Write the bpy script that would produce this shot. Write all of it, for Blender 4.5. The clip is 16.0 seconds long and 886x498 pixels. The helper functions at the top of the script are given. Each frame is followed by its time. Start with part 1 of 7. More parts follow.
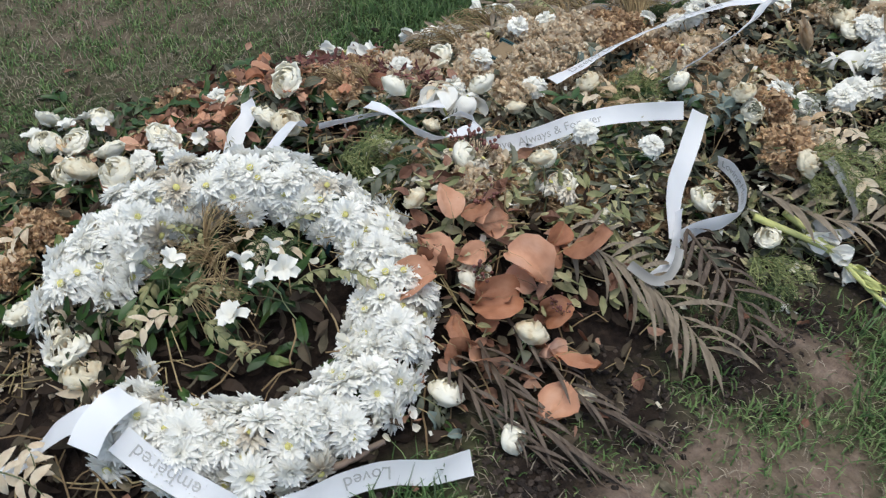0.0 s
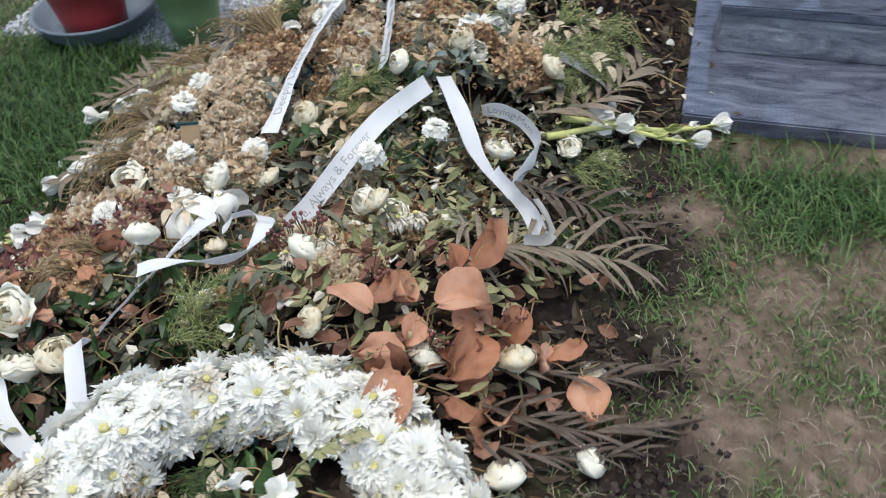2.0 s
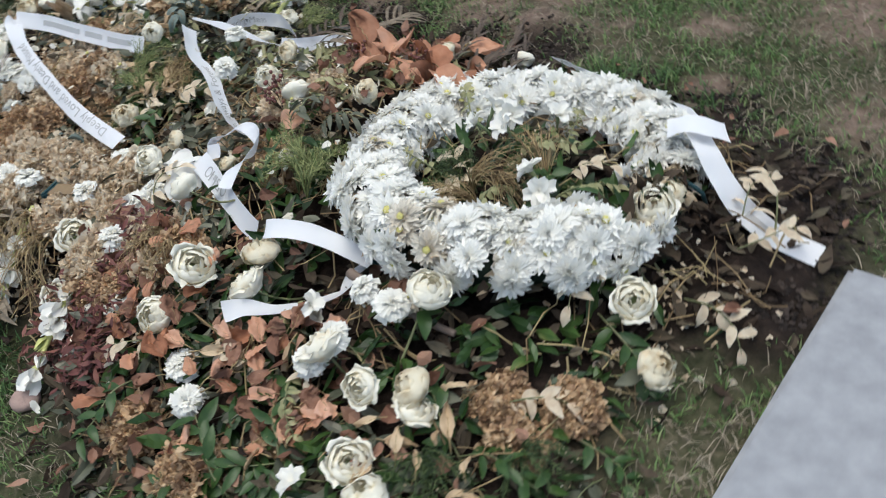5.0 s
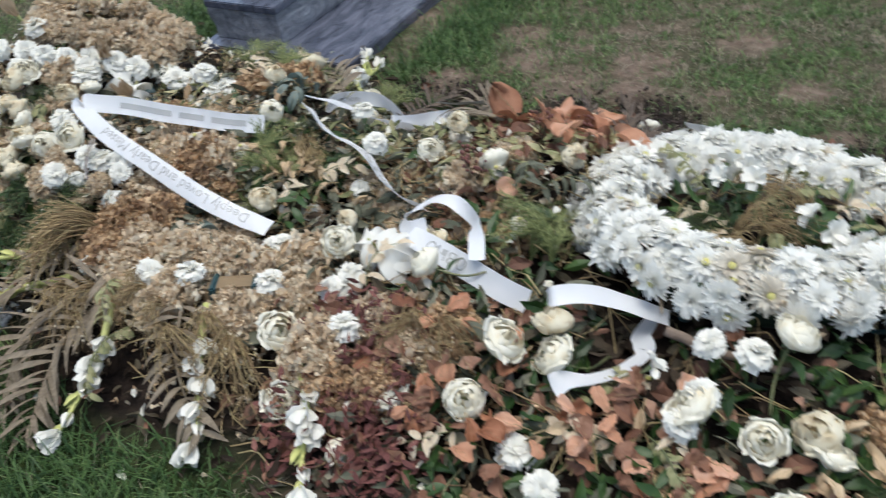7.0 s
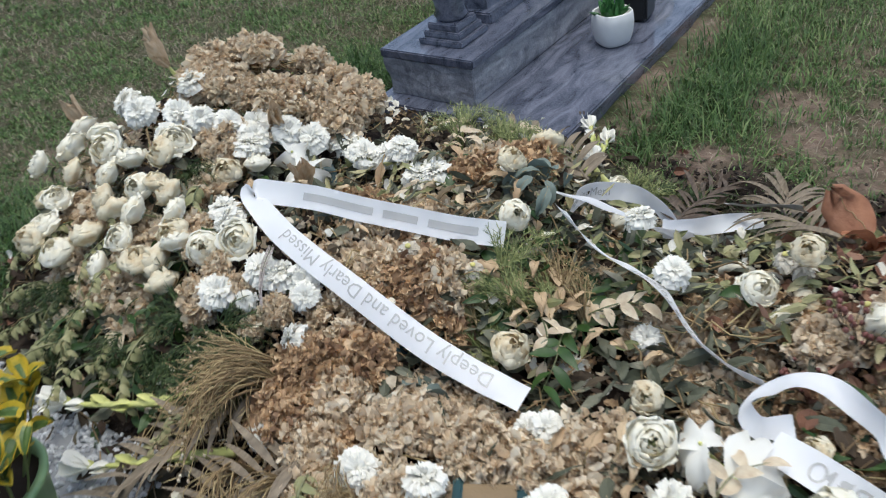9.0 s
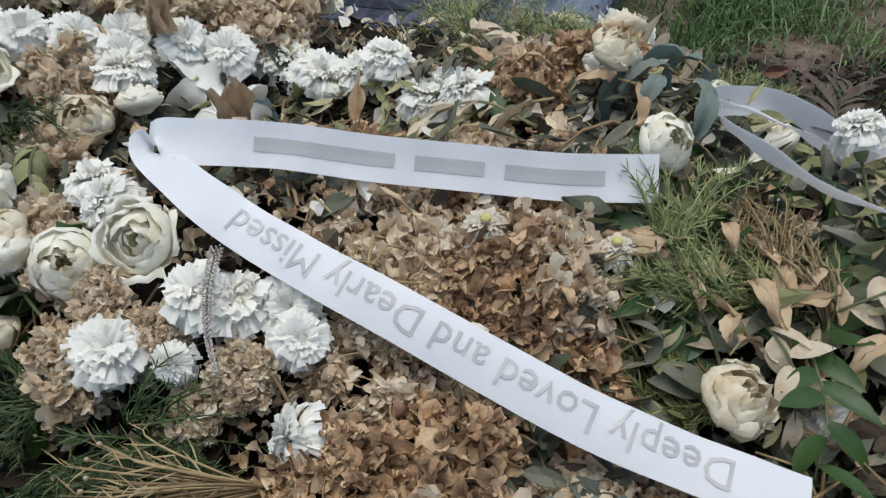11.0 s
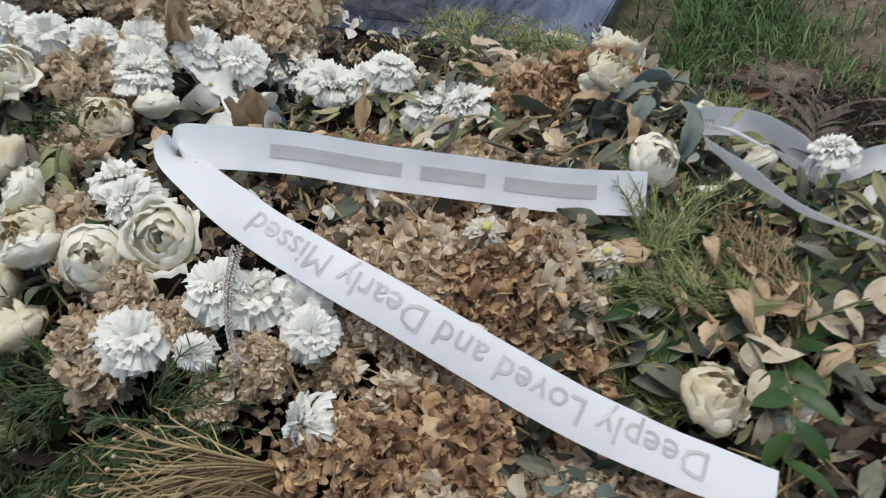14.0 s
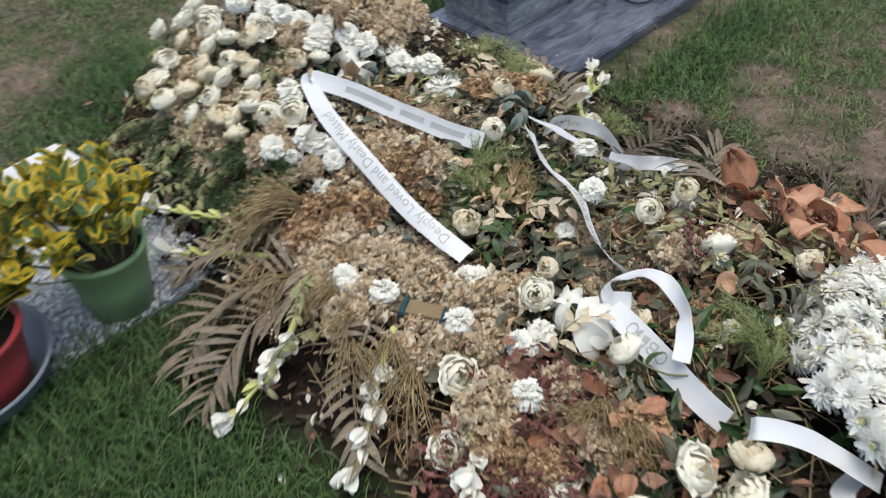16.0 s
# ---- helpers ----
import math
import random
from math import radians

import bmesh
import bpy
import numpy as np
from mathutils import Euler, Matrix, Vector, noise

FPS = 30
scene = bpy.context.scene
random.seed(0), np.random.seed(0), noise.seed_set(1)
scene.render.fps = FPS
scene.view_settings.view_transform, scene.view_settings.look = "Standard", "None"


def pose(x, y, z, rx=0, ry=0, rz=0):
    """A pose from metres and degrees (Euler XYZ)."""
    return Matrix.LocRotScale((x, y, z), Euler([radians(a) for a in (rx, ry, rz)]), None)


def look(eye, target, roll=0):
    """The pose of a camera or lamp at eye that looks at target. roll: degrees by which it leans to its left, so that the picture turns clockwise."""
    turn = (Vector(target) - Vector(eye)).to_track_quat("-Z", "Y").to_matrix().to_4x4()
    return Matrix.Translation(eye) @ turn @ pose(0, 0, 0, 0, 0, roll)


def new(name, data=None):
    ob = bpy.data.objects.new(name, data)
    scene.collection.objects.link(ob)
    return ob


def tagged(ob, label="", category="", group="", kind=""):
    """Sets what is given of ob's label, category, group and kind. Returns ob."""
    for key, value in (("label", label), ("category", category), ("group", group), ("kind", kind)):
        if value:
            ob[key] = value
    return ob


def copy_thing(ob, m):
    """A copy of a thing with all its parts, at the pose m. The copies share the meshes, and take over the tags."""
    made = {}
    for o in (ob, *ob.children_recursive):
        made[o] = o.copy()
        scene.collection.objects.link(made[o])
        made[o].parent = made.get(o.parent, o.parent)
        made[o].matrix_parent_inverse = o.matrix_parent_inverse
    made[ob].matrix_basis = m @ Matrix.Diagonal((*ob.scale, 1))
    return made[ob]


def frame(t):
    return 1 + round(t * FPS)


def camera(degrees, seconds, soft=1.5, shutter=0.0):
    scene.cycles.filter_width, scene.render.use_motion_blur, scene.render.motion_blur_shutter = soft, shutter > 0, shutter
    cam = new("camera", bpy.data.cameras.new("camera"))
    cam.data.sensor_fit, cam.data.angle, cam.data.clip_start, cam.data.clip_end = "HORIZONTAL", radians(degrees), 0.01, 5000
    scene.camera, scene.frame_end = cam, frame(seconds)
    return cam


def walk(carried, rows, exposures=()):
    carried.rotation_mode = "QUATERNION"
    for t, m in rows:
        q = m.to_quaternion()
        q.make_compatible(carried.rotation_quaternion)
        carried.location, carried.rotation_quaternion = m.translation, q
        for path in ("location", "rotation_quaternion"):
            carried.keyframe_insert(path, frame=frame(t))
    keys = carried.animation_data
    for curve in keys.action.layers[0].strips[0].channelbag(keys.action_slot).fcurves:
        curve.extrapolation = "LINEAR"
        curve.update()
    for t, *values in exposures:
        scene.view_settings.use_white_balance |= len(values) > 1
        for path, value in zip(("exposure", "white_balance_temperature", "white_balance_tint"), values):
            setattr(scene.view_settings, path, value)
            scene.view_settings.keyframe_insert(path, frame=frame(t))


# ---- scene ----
cam = camera(56.5, 16.0, soft=1.1, shutter=0.4)
PATH = [
    (0, (-0.005, -1.032, 1.138), (0.272, -0.367, 0.444), 3.94),
    (0.5, (-0.010, -0.974, 1.123), (0.274, -0.309, 0.431), -0.11),
    (1, (-0.064, -0.848, 1.094), (0.345, -0.262, 0.395), -4.09),
    (1.5, (-0.129, -0.654, 1.033), (0.424, -0.202, 0.333), -5.22),
    (2, (-0.247, -0.531, 1.059), (0.401, -0.198, 0.373), -5.01),
    (2.5, (-0.475, -0.438, 1.042), (0.268, -0.189, 0.420), -5.49),
    (3, (-0.607, -0.317, 1.017), (0.162, -0.241, 0.381), -3.83),
    (3.5, (-0.733, -0.117, 1.011), (0.020, -0.212, 0.360), -6.76),
    (4, (-0.862, 0.127, 0.993), (-0.130, -0.056, 0.337), -9.87),
    (4.2, (-0.900, 0.225, 1.002), (-0.176, 0.024, 0.342), -11.76),
    (6.3, (-0.532, 1.083, 0.999), (-0.067, 0.507, 0.326), -14.81),
    (6.5, (-0.433, 1.127, 1.024), (0.034, 0.537, 0.365), -12.22),
    (7, (-0.269, 1.157, 1.049), (0.240, 0.564, 0.425), -8.21),
    (7.5, (-0.119, 1.042, 1.003), (0.483, 0.511, 0.408), -8.54),
    (8, (0.000, 0.967, 0.967), (0.622, 0.446, 0.382), -5.81),
    (8.5, (0.167, 0.970, 0.962), (0.793, 0.442, 0.388), -7.71),
    (9, (0.321, 0.948, 0.916), (0.920, 0.395, 0.337), -9.37),
    (9.2, (0.398, 0.918, 0.885), (0.981, 0.350, 0.304), -9.76),
    (11.3, (0.862, 0.727, 0.580), (1.282, 0.082, -0.059), -7.47),
    (11.5, (0.874, 0.724, 0.570), (1.281, 0.068, -0.066), -7.34),
    (12, (0.889, 0.741, 0.567), (1.276, 0.076, -0.072), -6.77),
    (12.5, (0.885, 0.746, 0.569), (1.252, 0.074, -0.074), -6.01),
    (13, (0.881, 0.750, 0.574), (1.244, 0.075, -0.068), -4.80),
    (13.5, (0.874, 0.755, 0.587), (1.259, 0.085, -0.048), -4.80),
    (14, (0.827, 0.776, 0.641), (1.252, 0.130, 0.008), -5.20),
    (14.5, (0.720, 0.848, 0.774), (1.153, 0.216, 0.131), -1.78),
    (15, (0.532, 0.980, 0.987), (0.980, 0.386, 0.319), -2.02),
    (15.5, (0.221, 1.048, 1.076), (0.739, 0.521, 0.402), -2.95),
    (16, (-0.075, 1.102, 1.171), (0.526, 0.659, 0.505), -3.16),
]
walk(cam, [(t, look(eye, target, roll)) for t, eye, target, roll in PATH], [(0.0, 0.22, 6350, 4.0), (1.5, 0.26, 6350, 4.0), (2.5, 0.47, 6350, 4.0), (3.2, 0.36, 6350, 4.0), (4.2, 0.20, 6350, 4.0), (6.5, 0.32, 6350, 4.0), (9.2, 0.28, 6350, 4.0), (11.3, 0.01, 6350, 4.0), (14.0, 0.02, 6520, 4.0), (15.5, 0.30, 6650, 4.0), (16.0, 0.30, 6650, 4.0)])

# ---------- light ----------
world = bpy.data.worlds.new("evening_sky")
scene.world = world
world.use_nodes = True
wn, wl = world.node_tree.nodes, world.node_tree.links
sky = wn.new("ShaderNodeTexSky")
sky.sky_type = "NISHITA"
sky.sun_disc = False
sky.sun_elevation = radians(85)
sky.sun_rotation = radians(200)
sky.air_density, sky.dust_density, sky.ozone_density = 1.0, 3.0, 1.0
wn["Background"].inputs["Strength"].default_value = 0.15
wl.new(sky.outputs["Color"], wn["Background"].inputs["Color"])

sun = new("sun", bpy.data.lights.new("sun", "SUN"))
sun.data.energy, sun.data.angle, sun.data.color = 1.48, radians(48), (1.0, 0.985, 0.945)
sun.matrix_world = look((0.6, 0.2, 5.0), (0.8, 0.1, 0.0))


# ---------- mesh helpers ----------
R_ = np.random.RandomState
TAU = 2 * math.pi


def rx(a):
    c, s = math.cos(a), math.sin(a)
    return np.array([[1, 0, 0], [0, c, -s], [0, s, c]])


def ry(a):
    c, s = math.cos(a), math.sin(a)
    return np.array([[c, 0, s], [0, 1, 0], [-s, 0, c]])


def rz(a):
    c, s = math.cos(a), math.sin(a)
    return np.array([[c, -s, 0], [s, c, 0], [0, 0, 1]])


class Geo:
    """A growing heap of faces that becomes one mesh."""

    def __init__(self):
        self.v, self.f, self.m, self.n = [], [], [], 0

    def add(self, verts, faces, mat=0):
        verts = np.asarray(verts, float)
        self.v.append(verts)
        self.f.extend(tuple(i + self.n for i in face) for face in faces)
        self.m.extend([mat] * len(faces))
        self.n += len(verts)
        return self

    def mesh(self, name, mats, smooth=True):
        me = bpy.data.meshes.new(name)
        verts = np.concatenate(self.v) if self.v else np.zeros((0, 3))
        me.from_pydata(verts.tolist(), [], self.f)
        for m in mats:
            me.materials.append(m)
        if len(mats) > 1:
            me.polygons.foreach_set("material_index", self.m)
        if smooth:
            me.polygons.foreach_set("use_smooth", [True] * len(me.polygons))
        me.update()
        return me


def grid_faces(nl, nw):
    k = nw + 1
    return [(i * k + j, i * k + j + 1, (i + 1) * k + j + 1, (i + 1) * k + j) for i in range(nl) for j in range(nw)]


FACES = {}


def sheet(length, width, nl, nw, form="leaf", bend=0.0, cup=0.0, ruffle=0.0, waves=3, twist=0.0, rng=None, jit=0.0, root=0.15):
    """A leaf or petal along +y, its face up: bend lifts (or drops) its tip, cup lifts its edges."""
    u = np.linspace(0, 1, nl + 1)
    if form == "leaf":
        w = np.sin(np.pi * np.clip(u, 0.02, 0.985) ** 0.8) ** 0.85
    elif form == "strap":
        w = np.minimum(1, 0.55 + 1.4 * u) * np.minimum(1, 3.2 * (1 - u) + 0.12) ** 0.7
    elif form == "petal":
        w = root + (1 - root) * np.sin(np.pi * 0.5 * np.clip(u * 1.35, 0, 1)) - 0.55 * np.clip(u - 0.72, 0, 1) ** 1.4 * 3
    elif form == "round":
        w = np.sin(np.pi * np.clip(u, 0.01, 0.992) ** 0.82) ** 0.55
    elif form == "fan":
        w = root + (1 - root) * u ** 0.9
    else:
        w = np.maximum(0.05, 1 - u)
    w = np.clip(w, 0.03, None)
    ang = bend * (u - 0.5 / nl)
    step = length / nl
    y = np.concatenate([[0], np.cumsum(np.cos(ang[1:]) * step)])
    z = np.concatenate([[0], np.cumsum(np.sin(ang[1:]) * step)])
    v = np.linspace(-1, 1, nw + 1)
    U, Vv = np.meshgrid(u, v, indexing="ij")
    hw = 0.5 * width * w[:, None] * Vv
    X = hw.copy()
    lift = cup * np.abs(hw) ** 1.3 / max(width * 0.5, 1e-6) ** 0.3
    wave = ruffle * np.sin(waves * np.pi * Vv + (rng.rand() * 6 if rng is not None else 0)) * U
    Y = y[:, None] - np.sin(ang)[:, None] * (lift + wave)
    Z = z[:, None] + np.cos(ang)[:, None] * (lift + wave)
    if twist:
        a = twist * U
        zc = z[:, None] + 0 * U
        dx, dz = X, Z - zc
        X, Z = dx * np.cos(a) + dz * np.sin(a), zc - dx * np.sin(a) + dz * np.cos(a)
    out = np.stack([X, Y, Z], -1).reshape(-1, 3)
    if jit and rng is not None:
        out += (rng.rand(*out.shape) - 0.5) * jit
    key = (nl, nw)
    if key not in FACES:
        FACES[key] = grid_faces(nl, nw)
    return out, FACES[key]


def tube(points, radii, sides=6, cap=True):
    """A round bar through the points."""
    p = np.asarray(points, float)
    r = np.broadcast_to(np.asarray(radii, float), (len(p),))
    t = np.gradient(p, axis=0)
    t /= np.linalg.norm(t, axis=1)[:, None] + 1e-9
    ref = np.array([0, 0, 1.0]) if abs(t[0, 2]) < 0.9 else np.array([1.0, 0, 0])
    rows = []
    for i in range(len(p)):
        a = np.cross(t[i], ref)
        a /= np.linalg.norm(a) + 1e-9
        b = np.cross(a, t[i])
        th = np.arange(sides) / sides * TAU
        rows.append(p[i] + r[i] * (np.cos(th)[:, None] * a + np.sin(th)[:, None] * b))
    verts = np.concatenate(rows)
    faces = [(i * sides + j, i * sides + (j + 1) % sides, (i + 1) * sides + (j + 1) % sides, (i + 1) * sides + j)
             for i in range(len(p) - 1) for j in range(sides)]
    if cap:
        faces.append(tuple(range(sides))[::-1])
        faces.append(tuple((len(p) - 1) * sides + j for j in range(sides)))
    return verts, faces


def turned(profile, sides=32):
    """A body of revolution about z from (radius, height) pairs."""
    verts, faces = [], []
    for r, z in profile:
        for j in range(sides):
            a = j / sides * TAU
            verts.append((r * math.cos(a), r * math.sin(a), z))
    for i in range(len(profile) - 1):
        for j in range(sides):
            k = (j + 1) % sides
            faces.append((i * sides + j, i * sides + k, (i + 1) * sides + k, (i + 1) * sides + j))
    return np.array(verts), faces


def ball(r, n=6, m=4, squash=1.0):
    prof = [(r * math.sin(math.pi * i / m) + 1e-4, -r * squash * math.cos(math.pi * i / m)) for i in range(m + 1)]
    return turned(prof, n)


def curve(points, n):
    """A smooth line through the points, at n + 1 even places."""
    p = np.asarray(points, float)
    p = np.vstack([2 * p[0] - p[1], p, 2 * p[-1] - p[-2]])
    out = []
    for i in range(1, len(p) - 2):
        for s in np.linspace(0, 1, 12, endpoint=False):
            a, b, c, d = p[i - 1], p[i], p[i + 1], p[i + 2]
            out.append(0.5 * (2 * b + (c - a) * s + (2 * a - 5 * b + 4 * c - d) * s * s + (3 * b - a - 3 * c + d) * s ** 3))
    out.append(p[-2])
    out = np.array(out)
    s = np.concatenate([[0], np.cumsum(np.linalg.norm(np.diff(out[:, :3], axis=0), axis=1))])
    t = np.linspace(0, s[-1], n + 1)
    return np.stack([np.interp(t, s, out[:, k]) for k in range(p.shape[1])], 1), s[-1]


def part(name, me, parent, label="", m=None):
    """One mesh object under a thing or under a part."""
    ob = new(name, me)
    ob.parent = parent
    if m is not None:
        ob.matrix_local = m
    return tagged(ob, label)


def thing(name, label, category, group="", kind="", me=None):
    return tagged(new(name, me), label, category, group, kind)


def box_mesh(name, size, mat, bevel=0.004, centre=(0, 0, 0), seg=2, rough=0.0, cuts=0):
    """A box with worn, rounded edges; rough pushes its faces about."""
    bm = bmesh.new()
    bmesh.ops.create_cube(bm, size=1)
    bmesh.ops.scale(bm, vec=size, verts=bm.verts)
    bmesh.ops.bevel(bm, geom=bm.edges[:], offset=bevel, segments=seg, affect="EDGES")
    if cuts:
        bmesh.ops.subdivide_edges(bm, edges=[e for e in bm.edges if e.calc_length() > 0.04], cuts=cuts, use_grid_fill=True)
        bmesh.ops.recalc_face_normals(bm, faces=bm.faces)
        bm.normal_update()
        for v in bm.verts:
            k = noise.fractal(v.co * 14, 1.0, 2.0, 4)
            if abs(v.normal.z) < 0.7:
                v.co += v.normal * rough * k
    bmesh.ops.translate(bm, vec=centre, verts=bm.verts)
    me = bpy.data.meshes.new(name)
    bm.to_mesh(me)
    bm.free()
    me.materials.append(mat)
    return me


# ---------- materials ----------
def material(name, stops, rough=0.6, scale=25.0, pick="island", mix=0.5, bump=0.15, bump_scale=150.0, thin=0.0,
             spec=0.3, stretch=(1, 1, 1), coarse=3.0, coarse_mix=0.25, coords="Object", mute=0.18):
    """A grown or weathered surface: colour stops picked by a random value per piece and by fine and coarse noise."""
    m = bpy.data.materials.new(name)
    m.use_nodes = True
    n, l = m.node_tree.nodes, m.node_tree.links
    b = n["Principled BSDF"]
    b.inputs["Roughness"].default_value = rough
    b.inputs["Specular IOR Level"].default_value = spec
    tc = n.new("ShaderNodeTexCoord")
    mp = n.new("ShaderNodeMapping")
    mp.inputs["Scale"].default_value = stretch
    l.new(tc.outputs[coords], mp.inputs["Vector"])
    fine = n.new("ShaderNodeTexNoise")
    fine.inputs["Scale"].default_value, fine.inputs["Detail"].default_value = scale, 5
    l.new(mp.outputs["Vector"], fine.inputs["Vector"])
    wide = n.new("ShaderNodeTexNoise")
    wide.inputs["Scale"].default_value, wide.inputs["Detail"].default_value = coarse, 3
    l.new(mp.outputs["Vector"], wide.inputs["Vector"])
    if pick == "object":
        rnd = n.new("ShaderNodeObjectInfo").outputs["Random"]
    else:
        rnd = n.new("ShaderNodeNewGeometry").outputs["Random Per Island"]

    def blend(a, c, f):
        x = n.new("ShaderNodeMix")
        x.data_type = "FLOAT"
        x.inputs["Factor"].default_value = f
        l.new(a, x.inputs[2])
        l.new(c, x.inputs[3])
        return x.outputs[0]

    def wider(a):
        x = n.new("ShaderNodeMapRange")
        x.inputs["From Min"].default_value, x.inputs["From Max"].default_value = 0.3, 0.7
        l.new(a, x.inputs["Value"])
        return x.outputs["Result"]

    noisy = blend(wider(fine.outputs["Fac"]), wider(wide.outputs["Fac"]), coarse_mix)
    fac = blend(noisy, rnd, mix)
    ramp = n.new("ShaderNodeValToRGB")
    els = ramp.color_ramp.elements
    while len(els) < len(stops):
        els.new(0.5)
    for e, (p, c) in zip(els, stops):
        g = 0.3 * c[0] + 0.6 * c[1] + 0.1 * c[2]
        e.position, e.color = p, (*(q + mute * (g - q) for q in c), 1)
    l.new(fac, ramp.inputs["Fac"])
    l.new(ramp.outputs["Color"], b.inputs["Base Color"])
    if bump:
        bn = n.new("ShaderNodeTexNoise")
        bn.inputs["Scale"].default_value, bn.inputs["Detail"].default_value = bump_scale, 4
        l.new(mp.outputs["Vector"], bn.inputs["Vector"])
        bp = n.new("ShaderNodeBump")
        bp.inputs["Strength"].default_value, bp.inputs["Distance"].default_value = bump, 0.004
        l.new(bn.outputs["Fac"], bp.inputs["Height"])
        l.new(bp.outputs["Normal"], b.inputs["Normal"])
    if thin:
        tr = n.new("ShaderNodeBsdfTranslucent")
        l.new(ramp.outputs["Color"], tr.inputs["Color"])
        mx = n.new("ShaderNodeMixShader")
        mx.inputs["Fac"].default_value = thin
        l.new(b.outputs["BSDF"], mx.inputs[1])
        l.new(tr.outputs["BSDF"], mx.inputs[2])
        l.new(mx.outputs["Shader"], n["Material Output"].inputs["Surface"])
    return m


M_MUM = material("white_mum_petal", [(0.0, (0.955, 0.94, 0.885)), (0.6, (0.985, 0.975, 0.93)), (1.0, (0.97, 0.945, 0.86))], 0.5, thin=0.36, bump=0, mute=0.0)
M_MUMAGED = material("aged_mum_petal", [(0.0, (0.45, 0.33, 0.20)), (0.4, (0.75, 0.68, 0.55)), (1.0, (0.82, 0.80, 0.72))], 0.6, thin=0.2, bump=0.05)
M_DISC = material("yellow_disc", [(0.0, (0.55, 0.50, 0.08)), (1.0, (0.75, 0.68, 0.22))], 0.8, bump=0.4, bump_scale=500)
M_ROSE = material("cream_rose_petal", [(0.0, (0.62, 0.43, 0.23)), (0.14, (0.85, 0.74, 0.52)), (0.34, (0.935, 0.885, 0.73)), (1.0, (0.965, 0.935, 0.835))], 0.6, scale=45, mix=0.1, thin=0.24, mute=0.0, bump=0.25, bump_scale=220)
M_ROSEDRY = material("dry_rose_petal", [(0.0, (0.52, 0.34, 0.17)), (0.2, (0.76, 0.62, 0.4)), (0.5, (0.87, 0.79, 0.6)), (1.0, (0.91, 0.86, 0.7))], 0.7, scale=40, mix=0.1, thin=0.3, mute=0.0, bump=0.35, bump_scale=220)
M_CARN = material("white_carnation_petal", [(0.0, (0.95, 0.90, 0.78)), (0.25, (0.985, 0.965, 0.89)), (1.0, (0.99, 0.98, 0.93))], 0.6, thin=0.34, bump=0, mute=0.0)
M_LILY = material("white_lily_petal", [(0.0, (0.76, 0.68, 0.52)), (0.2, (0.91, 0.88, 0.78)), (1.0, (0.95, 0.93, 0.87))], 0.5, thin=0.25, bump=0.15, bump_scale=90)
M_PODS = material("dry_lily_petal", [(0.0, (0.33, 0.17, 0.07)), (0.5, (0.62, 0.44, 0.26)), (1.0, (0.76, 0.66, 0.48))], 0.65, scale=60, stretch=(4, 1, 1), thin=0.2, bump=0.3)
M_HYD = material("dry_hydrangea_floret", [(0.0, (0.07, 0.036, 0.024)), (0.25, (0.36, 0.22, 0.128)), (0.6, (0.68, 0.465, 0.265)), (1.0, (0.88, 0.71, 0.48))], 0.8, scale=60, mix=0.45, thin=0.24, bump=0.4, bump_scale=300, mute=0.04)
M_HYDPALE = material("pale_dry_floret", [(0.0, (0.28, 0.175, 0.10)), (0.25, (0.68, 0.515, 0.34)), (0.6, (0.87, 0.74, 0.55)), (1.0, (0.95, 0.90, 0.77))], 0.8, scale=60, mix=0.5, thin=0.38, bump=0.4, bump_scale=300, mute=0.04)
M_RUST = material("rust_leaf", [(0.0, (0.18, 0.07, 0.035)), (0.28, (0.44, 0.18, 0.09)), (0.6, (0.68, 0.35, 0.21)), (1.0, (0.82, 0.53, 0.39))], 0.55, scale=28, pick="object", mix=0.6, thin=0.25, bump=0.3, bump_scale=120, mute=0.06)
M_RUSTDARK = material("dark_rust_leaf", [(0.0, (0.07, 0.03, 0.018)), (0.4, (0.22, 0.085, 0.042)), (0.8, (0.40, 0.18, 0.095)), (1.0, (0.56, 0.31, 0.19))], 0.55, scale=34, pick="object", mix=0.5, thin=0.12, bump=0.35, bump_scale=120, mute=0.06)
# dead-leaf browns, low stops taken near black to stand for shade in the gaps
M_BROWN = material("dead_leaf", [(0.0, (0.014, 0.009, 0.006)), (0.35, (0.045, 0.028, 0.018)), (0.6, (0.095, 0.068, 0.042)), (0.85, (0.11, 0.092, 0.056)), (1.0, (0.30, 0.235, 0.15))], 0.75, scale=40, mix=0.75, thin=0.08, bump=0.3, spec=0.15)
M_GREEN = material("green_leaf", [(0.0, (0.01, 0.026, 0.007)), (0.4, (0.028, 0.068, 0.015)), (0.8, (0.068, 0.13, 0.028)), (1.0, (0.22, 0.24, 0.07))], 0.4, scale=40, mix=0.65, thin=0.2, bump=0.15, spec=0.45, mute=0.05)
M_SAGE = material("grey_green_leaf", [(0.0, (0.03, 0.034, 0.019)), (0.4, (0.09, 0.10, 0.060)), (0.75, (0.19, 0.19, 0.125)), (1.0, (0.42, 0.38, 0.27))], 0.6, scale=40, mix=0.7, thin=0.15, bump=0.2)
M_PALM = material("dry_palm_leaflet", [(0.0, (0.07, 0.05, 0.033)), (0.45, (0.2, 0.152, 0.098)), (0.8, (0.34, 0.265, 0.175)), (1.0, (0.45, 0.375, 0.26))], 0.6, scale=30, mix=0.5, stretch=(6, 1, 1), thin=0.1, bump=0.3)
M_STRAW = material("straw_twig", [(0.0, (0.13, 0.075, 0.035)), (0.5, (0.31, 0.215, 0.105)), (1.0, (0.47, 0.38, 0.18))], 0.7, mix=0.7, bump=0.1, mute=0.05)
